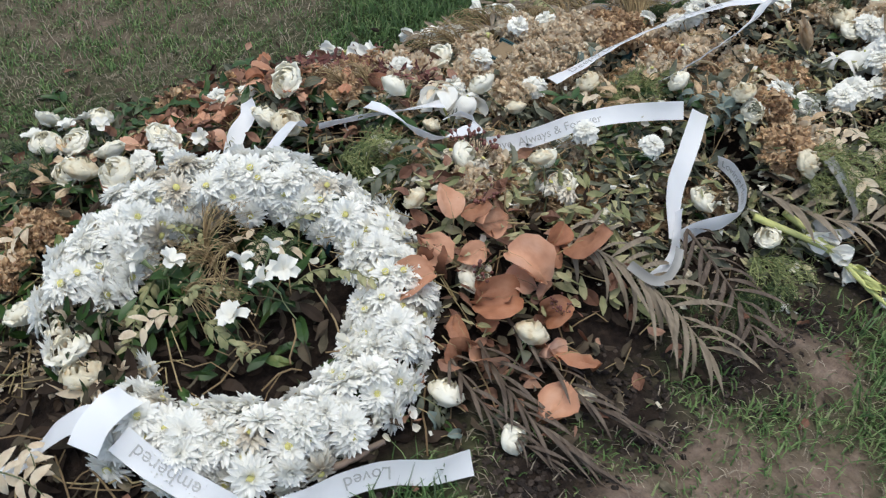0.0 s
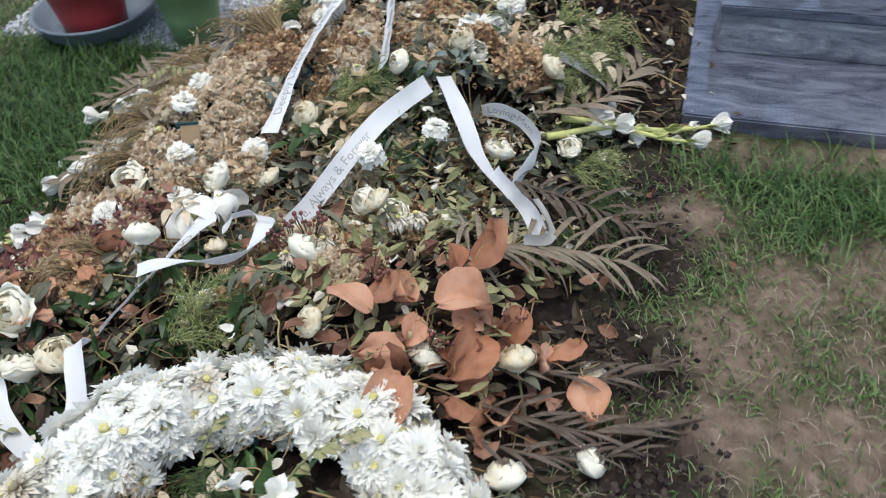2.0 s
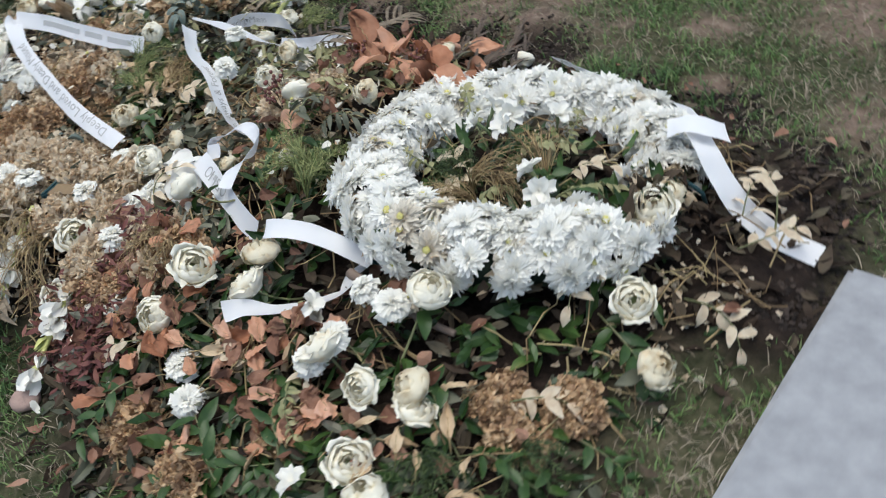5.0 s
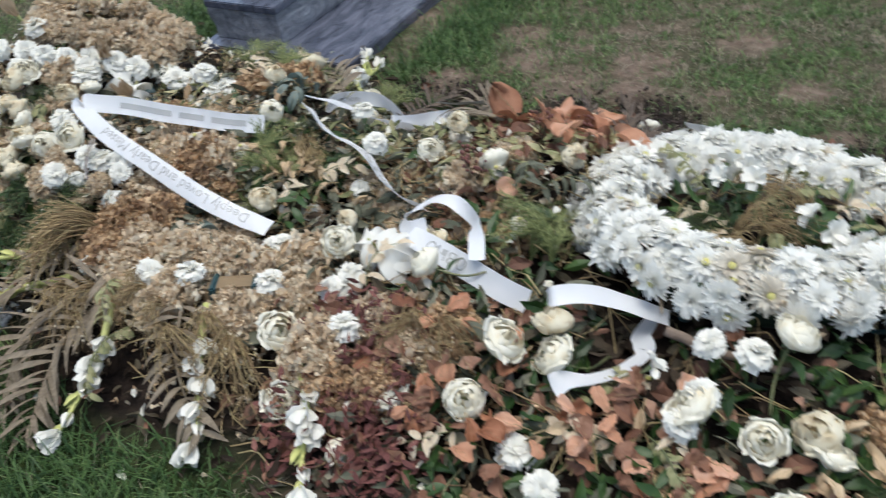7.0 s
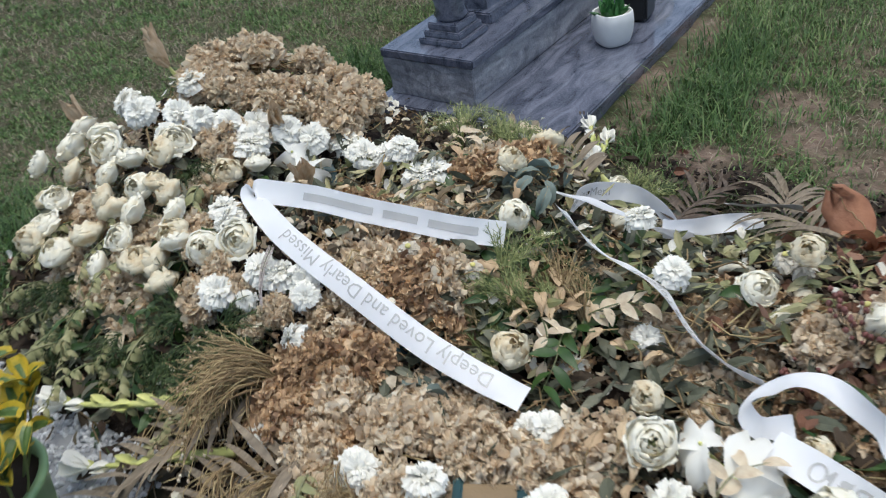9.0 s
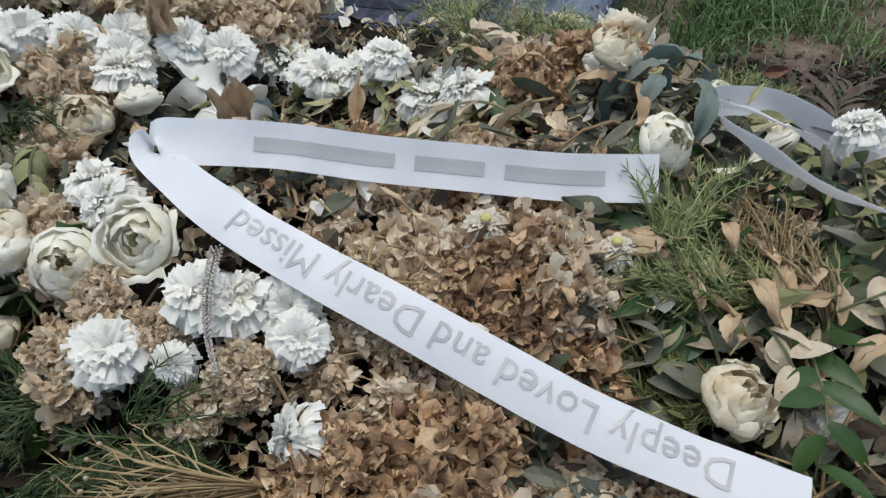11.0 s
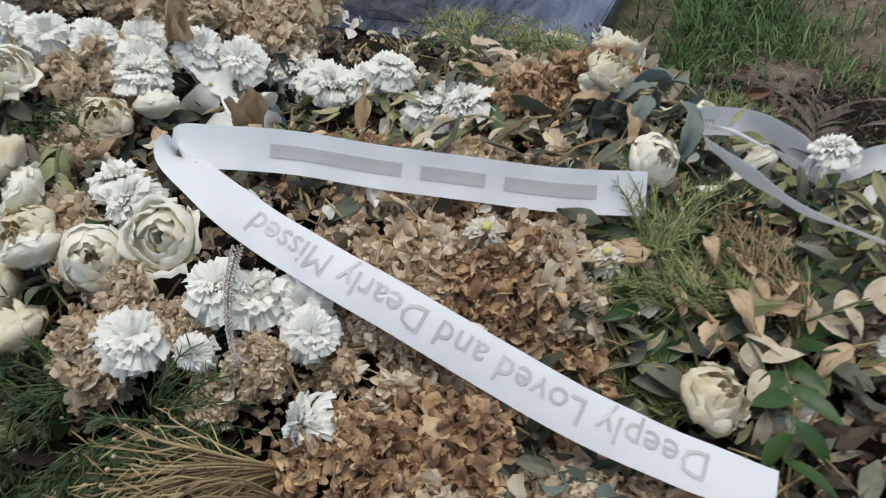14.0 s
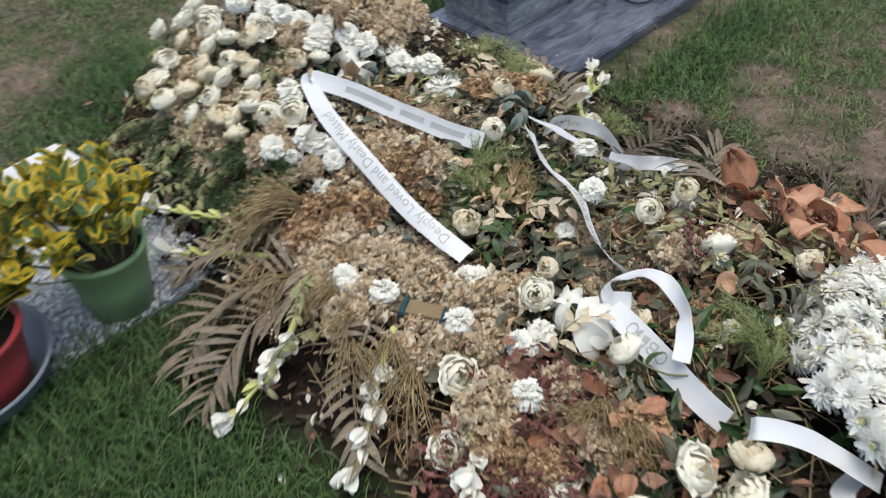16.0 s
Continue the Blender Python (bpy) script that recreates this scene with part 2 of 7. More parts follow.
M_OLIVE = material("olive_twig", [(0.0, (0.06, 0.08, 0.018)), (0.5, (0.16, 0.2, 0.045)), (1.0, (0.42, 0.42, 0.13))], 0.6, mix=0.7, bump=0.1)
M_STEM = material("flower_stem", [(0.0, (0.09, 0.10, 0.04)), (0.5, (0.17, 0.19, 0.07)), (1.0, (0.30, 0.26, 0.13))], 0.6, pick="object", mix=0.5, bump=0.2)
M_GLADSTEM = material("gladiolus_stem", [(0.0, (0.36, 0.40, 0.10)), (1.0, (0.68, 0.66, 0.27))], 0.5, bump=0.1, mute=0.03)
M_CALYX = material("calyx", [(0.0, (0.13, 0.20, 0.07)), (1.0, (0.32, 0.38, 0.17))], 0.5, bump=0.15)
M_FERN = material("fern_needle", [(0.0, (0.014, 0.032, 0.008)), (0.5, (0.042, 0.082, 0.018)), (1.0, (0.15, 0.20, 0.05))], 0.5, mix=0.8, thin=0.15, bump=0)
M_MAROON = material("maroon_bract", [(0.0, (0.06, 0.016, 0.014)), (0.6, (0.17, 0.05, 0.04)), (1.0, (0.30, 0.12, 0.08))], 0.7, mix=0.7, bump=0.2)
M_BERRY = material("dry_berry", [(0.0, (0.07, 0.016, 0.012)), (0.6, (0.19, 0.055, 0.04)), (1.0, (0.45, 0.3, 0.22))], 0.4, mix=0.8, bump=0.1, spec=0.5)
M_RIBBON = material("satin_ribbon", [(0.0, (0.94, 0.94, 0.96)), (1.0, (0.97, 0.97, 0.98))], 0.38, scale=8, bump=0.12, bump_scale=60, thin=0.42, spec=0.5, mix=0.2)
M_INK = material("silver_ink", [(0.0, (0.40, 0.39, 0.38)), (1.0, (0.52, 0.51, 0.49))], 0.35, bump=0, spec=0.6)
M_FOAM = material("wet_floral_foam", [(0.0, (0.009, 0.021, 0.012)), (1.0, (0.024, 0.042, 0.024))], 0.9, bump=0.4)
M_WIRE = material("teal_plastic_tray", [(0.0, (0.012, 0.045, 0.055)), (1.0, (0.025, 0.085, 0.095))], 0.45, bump=0.1)
M_CARDB = material("brown_foam_block", [(0.0, (0.20, 0.13, 0.06)), (1.0, (0.33, 0.23, 0.12))], 0.9, bump=0.3)
M_WOOD = material("dry_stick", [(0.0, (0.13, 0.085, 0.06)), (1.0, (0.28, 0.2, 0.145))], 0.8, stretch=(1, 8, 8), bump=0.3)
M_RUSTBITS = material("rust_scrap", [(0.0, (0.09, 0.035, 0.018)), (0.5, (0.25, 0.105, 0.055)), (1.0, (0.46, 0.25, 0.15))], 0.6, scale=40, mix=0.7, thin=0.1, bump=0.3)
M_DUSTY = material("dusty_blue_leaf", [(0.0, (0.09, 0.12, 0.10)), (0.5, (0.18, 0.23, 0.195)), (1.0, (0.32, 0.35, 0.30))], 0.65, scale=30, mix=0.5, thin=0.12, bump=0.2)
M_SHEER = material("dull_sheer_ribbon", [(0.0, (0.36, 0.34, 0.31)), (1.0, (0.52, 0.50, 0.47))], 0.6, scale=20, mix=0.2, thin=0.3, bump=0.1)
M_SPIKE = material("pale_flower_spike", [(0.0, (0.40, 0.30, 0.27)), (0.5, (0.62, 0.52, 0.48)), (1.0, (0.72, 0.66, 0.56))], 0.8, mix=0.8, bump=0.2)
M_DEADPALM = material("dark_dead_palm", [(0.0, (0.035, 0.022, 0.015)), (0.5, (0.10, 0.068, 0.046)), (1.0, (0.24, 0.18, 0.125))], 0.6, scale=30, mix=0.5, stretch=(6, 1, 1), thin=0.08, bump=0.3)
M_CRUMB = material("soil_crumb", [(0.0, (0.010, 0.007, 0.006)), (0.6, (0.035, 0.024, 0.018)), (1.0, (0.085, 0.060, 0.046))], 0.95, mix=0.8, bump=0.4)
M_FALLEN = material("fallen_cream_petal", [(0.0, (0.55, 0.42, 0.26)), (0.3, (0.80, 0.73, 0.57)), (1.0, (0.93, 0.91, 0.83))], 0.7, scale=60, mix=0.7, thin=0.25, bump=0.2)
M_TAN = material("tan_dead_leaf", [(0.0, (0.30, 0.19, 0.10)), (0.4, (0.60, 0.43, 0.26)), (1.0, (0.80, 0.67, 0.46))], 0.6, scale=40, pick="object", mix=0.5, thin=0.2, bump=0.25, mute=0.03)
M_LIMP = material("limp_yellow_leaf", [(0.0, (0.10, 0.12, 0.035)), (0.4, (0.27, 0.28, 0.10)), (0.75, (0.48, 0.42, 0.20)), (1.0, (0.68, 0.58, 0.36))], 0.6, scale=40, mix=0.6, thin=0.2, bump=0.2)


# ---------- the heaped grave: height of the flower cover over the lawn ----------
HX, HY, HS = -0.3, -0.4, 0.145
HEAP = np.array([
    [0.0, 0.075, 0.001, 0.001, 0.066, 0.012, 0.0],
    [0.007, 0.046, 0.063, 0.089, 0.006, 0.0, 0.0],
    [0.0, 0.075, 0.034, 0.0, 0.069, 0.046, 0.0],
    [0.0, 0.0, 0.129, 0.057, 0.068, 0.045, 0.0],
    [0.004, 0.051, 0.074, 0.022, 0.055, 0.018, 0.0],
    [0.0, 0.0, 0.033, 0.058, 0.0, 0.114, 0.0],
    [0.0, 0.0, 0.106, 0.116, 0.034, 0.06, 0.0],
    [0.0, 0.046, 0.074, 0.007, 0.182, 0.0, 0.0],
    [0.0, 0.0, 0.125, 0.015, 0.081, 0.071, 0.0],
    [0.0, 0.0, 0.187, 0.138, 0.136, 0.006, 0.0],
    [0.0, 0.0, 0.0, 0.075, 0.039, 0.0, 0.0]
])


def heap(x, y):
    x, y = np.asarray(x, float), np.asarray(y, float)
    out = np.zeros(np.broadcast(x, y).shape)
    for i, row in enumerate(HEAP):
        gx = np.exp(-((x - HX - 0.23 * i) ** 2) / (2 * HS * HS))
        for j, w in enumerate(row):
            if w:
                out = out + w * gx * np.exp(-((y - HY - 0.2 * j) ** 2) / (2 * HS * HS))
    return out


def heap_normal(x, y, soft=1.0):
    e = 0.01
    n = np.array([-(heap(x + e, y) - heap(x - e, y)) / (2 * e) * soft, -(heap(x, y + e) - heap(x, y - e)) / (2 * e) * soft, 1.0])
    return n / np.linalg.norm(n)


def patch(x, y, spots):
    """How far a place lies inside soft round spots of (x, y, radius)."""
    out = np.zeros(np.broadcast(x, y).shape)
    for a, b, r in spots:
        out = np.maximum(out, np.exp(-(((x - a) ** 2 + (y - b) ** 2) / (r * r)) ** 2))
    return out


def wavy(x, y, scale, seed=0.0):
    """Cheap soft noise from 0 to 1."""
    k = TAU / scale
    s = (np.sin(k * (0.9 * x + 0.43 * y) + seed) + np.sin(k * (-0.51 * x + 1.13 * y) + 1.7 * seed + 1.3)
         + np.sin(k * (1.67 * x - 1.21 * y) + 2.3 * seed + 4.1) + np.sin(k * (0.37 * x + 2.03 * y) + 0.7 * seed + 2.2))
    return np.clip(0.5 + s / 5.0, 0, 1)


THIN = [(2.5, 0.9, 0.35), (2.9, 1.3, 0.45), (3.3, 0.7, 0.5), (2.2, 1.3, 0.3), (0.3, 2.1, 0.5), (-0.3, 1.7, 0.35), (1.0, 1.9, 0.3), (0.2, -1.6, 0.3), (0.75, -1.75, 0.3), (0.55, -0.64, 0.10), (0.75, -0.77, 0.14), (0.35, -0.64, 0.10), (0.62, -0.92, 0.15), (0.95, -0.98, 0.16), (0.85, -0.58, 0.07), (0.45, -1.15, 0.15), (0.80, -1.20, 0.14), (-0.1, 1.2, 0.3), (0.3, 1.35, 0.3), (1.5, -0.55, 0.01)]
BARE = [(1.215, -0.40, 0.055), (1.22, -0.50, 0.055), (1.235, -0.60, 0.055), (1.25, -0.70, 0.055), (1.265, -0.80, 0.055), (1.28, -0.90, 0.055), (1.295, -1.0, 0.055), (1.31, -1.1, 0.055), (0.70, -0.55, 0.10), (0.86, -0.62, 0.09), (0.56, -0.72, 0.10), (0.95, -0.76, 0.10), (2.36, 0.80, 0.13), (2.75, 0.95, 0.16), (0.98, -0.42, 0.10), (0.52, -0.56, 0.09), (-0.10, -0.92, 0.13), (0.15, -0.74, 0.07), (1.30, -0.75, 0.07), (1.36, -1.05, 0.07),
        (0.35, -0.95, 0.09), (1.66, 0.72, 0.10),
        (2.3, 0.2, 0.2), (-0.30, -0.62, 0.10), (0.02, -0.55, 0.06)]
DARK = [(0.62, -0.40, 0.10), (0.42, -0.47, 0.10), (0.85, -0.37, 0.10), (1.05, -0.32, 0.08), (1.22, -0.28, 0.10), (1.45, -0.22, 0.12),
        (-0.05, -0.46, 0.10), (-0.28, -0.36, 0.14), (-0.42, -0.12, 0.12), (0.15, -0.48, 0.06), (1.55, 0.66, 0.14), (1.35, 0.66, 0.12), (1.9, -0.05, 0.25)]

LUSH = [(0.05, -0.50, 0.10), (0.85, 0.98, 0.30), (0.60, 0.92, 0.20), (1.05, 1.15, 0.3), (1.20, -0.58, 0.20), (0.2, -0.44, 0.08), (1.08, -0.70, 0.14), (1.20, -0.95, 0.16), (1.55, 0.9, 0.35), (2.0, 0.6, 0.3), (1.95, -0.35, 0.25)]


def soil_height(x, y):
    """The lawn with its small unevenness, and the mound of earth under the flowers."""
    return 0.42 * np.clip(heap(x, y) - 0.015, 0, 1) + 0.010 * (wavy(x, y, 0.9, 1.0) - 0.5) + 0.006 * (wavy(x, y, 0.27, 5.0) - 0.5) + 0.02 * patch(x, y, [(0.98, -0.42, 0.09), (0.52, -0.56, 0.06)])


def make_ground():
    def axis(fine0, fine1, step, far):
        mid = np.arange(fine0, fine1 + 1e-6, step)
        out = [mid]
        grow, lo, hi = step, mid[0], mid[-1]
        lows, highs = [], []
        while hi < far:
            grow *= 1.35
            hi += grow
            lo -= grow
            highs.append(hi)
            lows.append(lo)
        return np.concatenate([lows[::-1], mid, highs])

    xs, ys = axis(-1.2, 3.0, 0.025, 400), axis(-2.2, 2.2, 0.025, 400)
    X, Y = np.meshgrid(xs, ys, indexing="ij")
    Z = soil_height(X, Y)
    rng = R_(3)
    near = (np.abs(X - 0.9) < 2.2) & (np.abs(Y) < 2.3)
    Z += near * (rng.rand(*Z.shape) - 0.5) * (0.004 + 0.014 * patch(X, Y, DARK))
    Z = np.where(near, Z, -0.005)
    me = bpy.data.meshes.new("ground")
    verts = np.stack([X, Y, Z], -1).reshape(-1, 3)
    me.from_pydata(verts.tolist(), [], grid_faces(len(xs) - 1, len(ys) - 1))
    me.polygons.foreach_set("use_smooth", [True] * len(me.polygons))
    bare = np.clip(np.maximum(patch(X, Y, BARE), 0.75 * patch(X, Y, THIN) * wavy(X, Y, 0.16, 6)) * (0.45 + 0.9 * wavy(X, Y, 0.12, 2)), 0, 1)
    # dark soil spots, and all ground under the heap, where gap shade is painted
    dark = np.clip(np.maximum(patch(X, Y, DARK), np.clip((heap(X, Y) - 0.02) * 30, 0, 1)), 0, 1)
    col = me.color_attributes.new("earth", "FLOAT_COLOR", "POINT")
    vals = np.zeros((verts.shape[0], 4), np.float32)
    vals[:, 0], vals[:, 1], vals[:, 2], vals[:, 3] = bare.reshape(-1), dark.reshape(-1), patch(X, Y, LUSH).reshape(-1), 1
    col.data.foreach_set("color", vals.reshape(-1))
    m = bpy.data.materials.new("lawn_soil")
    m.use_nodes = True
    n, l = m.node_tree.nodes, m.node_tree.links
    b = n["Principled BSDF"]
    b.inputs["Roughness"].default_value = 0.95
    b.inputs["Specular IOR Level"].default_value = 0.15
    tc = n.new("ShaderNodeTexCoord")

    def nz(scale, detail=6):
        x = n.new("ShaderNodeTexNoise")
        x.inputs["Scale"].default_value, x.inputs["Detail"].default_value = scale, detail
        l.new(tc.outputs["Object"], x.inputs["Vector"])
        return x.outputs["Fac"]

    def ramp(fac, stops):
        r = n.new("ShaderNodeValToRGB")
        els = r.color_ramp.elements
        while len(els) < len(stops):
            els.new(0.5)
        for e, (p, c) in zip(els, stops):
            e.position, e.color = p, (*c, 1)
        l.new(fac, r.inputs["Fac"])
        return r.outputs["Color"]

    def mixc(f, a, c):
        x = n.new("ShaderNodeMix")
        x.data_type = "RGBA"
        l.new(f, x.inputs["Factor"])
        l.new(a, x.inputs[6])
        l.new(c, x.inputs[7])
        return x.outputs[2]

    at = n.new("ShaderNodeAttribute")
    at.attribute_name = "earth"
    sep = n.new("ShaderNodeSeparateColor")
    l.new(at.outputs["Color"], sep.inputs["Color"])
    thatch = ramp(nz(60), [(0.3, (0.024, 0.028, 0.013)), (0.5, (0.075, 0.068, 0.041)), (0.7, (0.17, 0.138, 0.098))])
    wide = ramp(nz(2.2, 4), [(0.35, (0.028, 0.046, 0.014)), (0.65, (0.085, 0.084, 0.046))])
    half = n.new("ShaderNodeValue")
    half.outputs[0].default_value = 0.45
    lawn = mixc(half.outputs[0], thatch, wide)
    dusty = ramp(nz(35), [(0.3, (0.13, 0.090, 0.068)), (0.55, (0.20, 0.145, 0.112)), (0.75, (0.28, 0.21, 0.165))])
    # dark garden soil, deepened further to paint the shade under the flowers
    loam_and_shade = ramp(nz(50), [(0.3, (0.010, 0.007, 0.006)), (0.6, (0.026, 0.018, 0.014)), (0.8, (0.055, 0.038, 0.030))])
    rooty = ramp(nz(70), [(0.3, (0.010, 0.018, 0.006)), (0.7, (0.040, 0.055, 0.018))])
    l.new(mixc(sep.outputs["Green"], mixc(sep.outputs["Red"], mixc(sep.outputs["Blue"], lawn, rooty), dusty), loam_and_shade), b.inputs["Base Color"])
    bp = n.new("ShaderNodeBump")
    bp.inputs["Strength"].default_value, bp.inputs["Distance"].default_value = 0.7, 0.012
    l.new(nz(120, 8), bp.inputs["Height"])
    l.new(bp.outputs["Normal"], b.inputs["Normal"])
    me.materials.append(m)
    return thing("ground", "patchy cemetery lawn with bare dusty soil", "ground", kind="structure", me=me)


def make_grass():
    """Loose blades, thick where the lawn is green, thin and straw-coloured where it is dry."""
    rng = R_(11)
    made = []
    for name, label, count, tone in (("grass", "green and half-dry lawn grass blades", 1000000, 0), ("dry_grass", "straw-coloured dead grass blades", 620000, 1), ("lush_grass", "thick fresh green grass beside the heap and the pots", 900000, 2)):
        x = rng.uniform(-1.4, 5.4, count)
        y = rng.uniform(-3.2, 3.8, count)
        far = np.maximum(1, np.hypot(x - 0.9, y + 0.1) / 1.7)
        near = rng.rand(count) < far ** -2.2
        x, y, far = x[near], y[near], far[near]
        count = len(x)
        keep = np.ones(count, bool)
        green = wavy(x, y, 0.55, 3.0) * 0.55 + wavy(x, y, 0.16, 8.0) * 0.45
        lush = patch(x, y, [(1.1, -0.62, 0.30), (1.2, -0.95, 0.35), (0.85, 0.95, 0.28), (1.05, 1.05, 0.3), (0.2, -0.44, 0.09), (0.75, -0.3, 0.1), (2.0, -0.35, 0.3), (1.95, -0.2, 0.2), (2.1, 0.35, 0.35)])
        bare = np.maximum(patch(x, y, BARE) * (0.7 + 0.3 * wavy(x, y, 0.08, 2)), 0.7 * patch(x, y, THIN) * wavy(x, y, 0.16, 6))
        dark = patch(x, y, DARK)
        tuft = wavy(x, y, 0.085, 12.0) * 0.6 + wavy(x, y, 0.045, 17.0) * 0.4
        thick = np.clip(0.56 + 2.0 * (green - 0.5) + 1.3 * (tuft - 0.5) + 0.6 * lush, 0.04, 1) * (1 - 0.96 * bare) * (1 - 0.72 * dark)
        rich = patch(x, y, LUSH)
        if tone < 2:
            thick = thick * (1 - 0.75 * rich)
        if tone == 2:
            thick = rich * (0.35 + 0.65 * wavy(x, y, 0.10, 4.0)) * (1 - 0.96 * bare)
        if tone == 1:
            thick = np.clip(1.0 - thick, 0, 1) * (1 - 0.9 * rich) * (1 - 0.8 * bare) * (1 - 0.85 * dark) * 0.7
        cover = heap(x, y)
        thick = thick * np.clip(1 - (cover - 0.015) * 40, 0, 1)
        for cx, cy, hx, hy in SLABS:
            thick = np.where((np.abs(x - cx) < hx) & (np.abs(y - cy) < hy), 0, thick)
        a, c = SLAB_AT, SLAB_TURN
        lx = (x - a[0]) * math.cos(c) + (y - a[1]) * math.sin(c)
        ly = -(x - a[0]) * math.sin(c) + (y - a[1]) * math.cos(c)
        thick = np.where((lx > -0.04) & (lx < SLAB_W + 0.02) & (ly < 0.02) & (ly > -SLAB_L), 0, thick)
        keep = rng.rand(count) < thick
        x, y, lush, far = x[keep], y[keep], lush[keep], far[keep]
        n = len(x)
        z = soil_height(x, y)
        h = rng.uniform(0.013, 0.038, n) * (0.75 + 0.6 * lush) * (1.7 if tone == 2 else 1.0)
        if tone == 1:
            h = rng.uniform(0.015, 0.04, n)
        w = rng.uniform(0.0009, 0.0019, n) * (0.6 if tone == 1 else 1.0) * far
        az = rng.uniform(0, TAU, n)
        lean = rng.uniform(0.9, 1.5, n) if tone == 1 else rng.uniform(0.45, 1.3, n)
        sx, sy = -np.sin(az) * w, np.cos(az) * w
        dx, dy = np.cos(az) * np.sin(lean), np.sin(az) * np.sin(lean)
        mx, my, mz = x + dx * h * 0.45, y + dy * h * 0.45, z + h * (0.55 * np.cos(lean * 0.7))
        tx, ty = x + dx * h * 1.1, y + dy * h * 1.1
        tz = z + h * np.maximum(0.06, np.cos(lean * 1.05))
        verts = np.empty((n, 5, 3))
        verts[:, 0] = np.stack([x - sx, y - sy, z - 0.003], 1)
        verts[:, 1] = np.stack([x + sx, y + sy, z - 0.003], 1)
        verts[:, 2] = np.stack([mx + sx * 0.8, my + sy * 0.8, mz], 1)
        verts[:, 3] = np.stack([mx - sx * 0.8, my - sy * 0.8, mz], 1)
        verts[:, 4] = np.stack([tx, ty, tz], 1)
        base = np.arange(n) * 5
        loops = np.stack([base, base + 1, base + 2, base + 3, base + 3, base + 2, base + 4], 1).reshape(-1)
        me = bpy.data.meshes.new(name)
        me.vertices.add(5 * n)
        me.vertices.foreach_set("co", verts.reshape(-1))
        me.loops.add(7 * n)
        me.loops.foreach_set("vertex_index", loops.astype(np.int32))
        me.polygons.add(2 * n)
        starts = np.stack([np.arange(n) * 7, np.arange(n) * 7 + 4], 1).reshape(-1)
        me.polygons.foreach_set("loop_start", starts.astype(np.int32))
        me.update(calc_edges=True)
        me.validate()
        me.materials.append((M_GRASS, M_DRYGRASS, M_LUSH)[tone])
        made.append(thing(name, label, "grass", kind="stuff", me=me))
    return made


M_GRASS = material("lawn_blade", [(0.0, (0.034, 0.075, 0.014)), (0.4, (0.085, 0.175, 0.034)), (0.75, (0.17, 0.285, 0.062)), (1.0, (0.36, 0.38, 0.16))], 0.5, scale=3, mix=0.8, thin=0.25, bump=0, coarse=1.2, coarse_mix=0.5)
M_LUSH = material("fresh_blade", [(0.0, (0.015, 0.045, 0.009)), (0.4, (0.050, 0.118, 0.022)), (0.75, (0.11, 0.21, 0.045)), (1.0, (0.25, 0.34, 0.10))], 0.45, scale=3, mix=0.75, thin=0.25, bump=0, coarse=1.2, coarse_mix=0.5)
M_DRYGRASS = material("straw_blade", [(0.0, (0.12, 0.095, 0.058)), (0.5, (0.26, 0.205, 0.135)), (1.0, (0.46, 0.385, 0.27))], 0.7, mix=0.8, thin=0.15, bump=0)
SLAB_AT, SLAB_TURN, SLAB_W, SLAB_L = (1.272, -0.345), math.atan2(0.07, 0.52), 0.545, 1.35
SLABS = [(1.40, 0.98, 0.20, 0.22), (-0.85, 0.15, 0.30, 0.5)]
make_ground()
make_grass()


# ---------- the neighbouring monument of polished dark granite ----------
def granite(name, rough, bump, dark, light, bump_scale):
    m = bpy.data.materials.new(name)
    m.use_nodes = True
    n, l = m.node_tree.nodes, m.node_tree.links
    b = n["Principled BSDF"]
    b.inputs["Roughness"].default_value = rough
    b.inputs["Specular IOR Level"].default_value = 0.9
    tc = n.new("ShaderNodeTexCoord")
    mp = n.new("ShaderNodeMapping")
    mp.inputs["Scale"].default_value = (3.5, 1, 3)
    mp.inputs["Rotation"].default_value = (0, 0, 0.5)
    l.new(tc.outputs["Object"], mp.inputs["Vector"])
    a = n.new("ShaderNodeTexNoise")
    a.inputs["Scale"].default_value, a.inputs["Detail"].default_value, a.inputs["Distortion"].default_value = 7, 9, 1.6
    l.new(mp.outputs["Vector"], a.inputs["Vector"])
    g = n.new("ShaderNodeTexNoise")
    g.inputs["Scale"].default_value, g.inputs["Detail"].default_value = 260, 3
    l.new(tc.outputs["Object"], g.inputs["Vector"])
    x = n.new("ShaderNodeMix")
    x.data_type = "FLOAT"
    x.inputs["Factor"].default_value = 0.35
    l.new(a.outputs["Fac"], x.inputs[2])
    l.new(g.outputs["Fac"], x.inputs[3])
    r = n.new("ShaderNodeValToRGB")
    r.color_ramp.elements[0].position, r.color_ramp.elements[0].color = 0.36, (*dark, 1)
    r.color_ramp.elements[1].position, r.color_ramp.elements[1].color = 0.68, (*light, 1)
    l.new(x.outputs[0], r.inputs["Fac"])
    l.new(r.outputs["Color"], b.inputs["Base Color"])
    if bump:
        c = n.new("ShaderNodeTexNoise")
        c.inputs["Scale"].default_value, c.inputs["Detail"].default_value = bump_scale, 8
        l.new(tc.outputs["Object"], c.inputs["Vector"])
        bp = n.new("ShaderNodeBump")
        bp.inputs["Strength"].default_value, bp.inputs["Distance"].default_value = bump, 0.012
        l.new(c.outputs["Fac"], bp.inputs["Height"])
        l.new(bp.outputs["Normal"], b.inputs["Normal"])
    return m


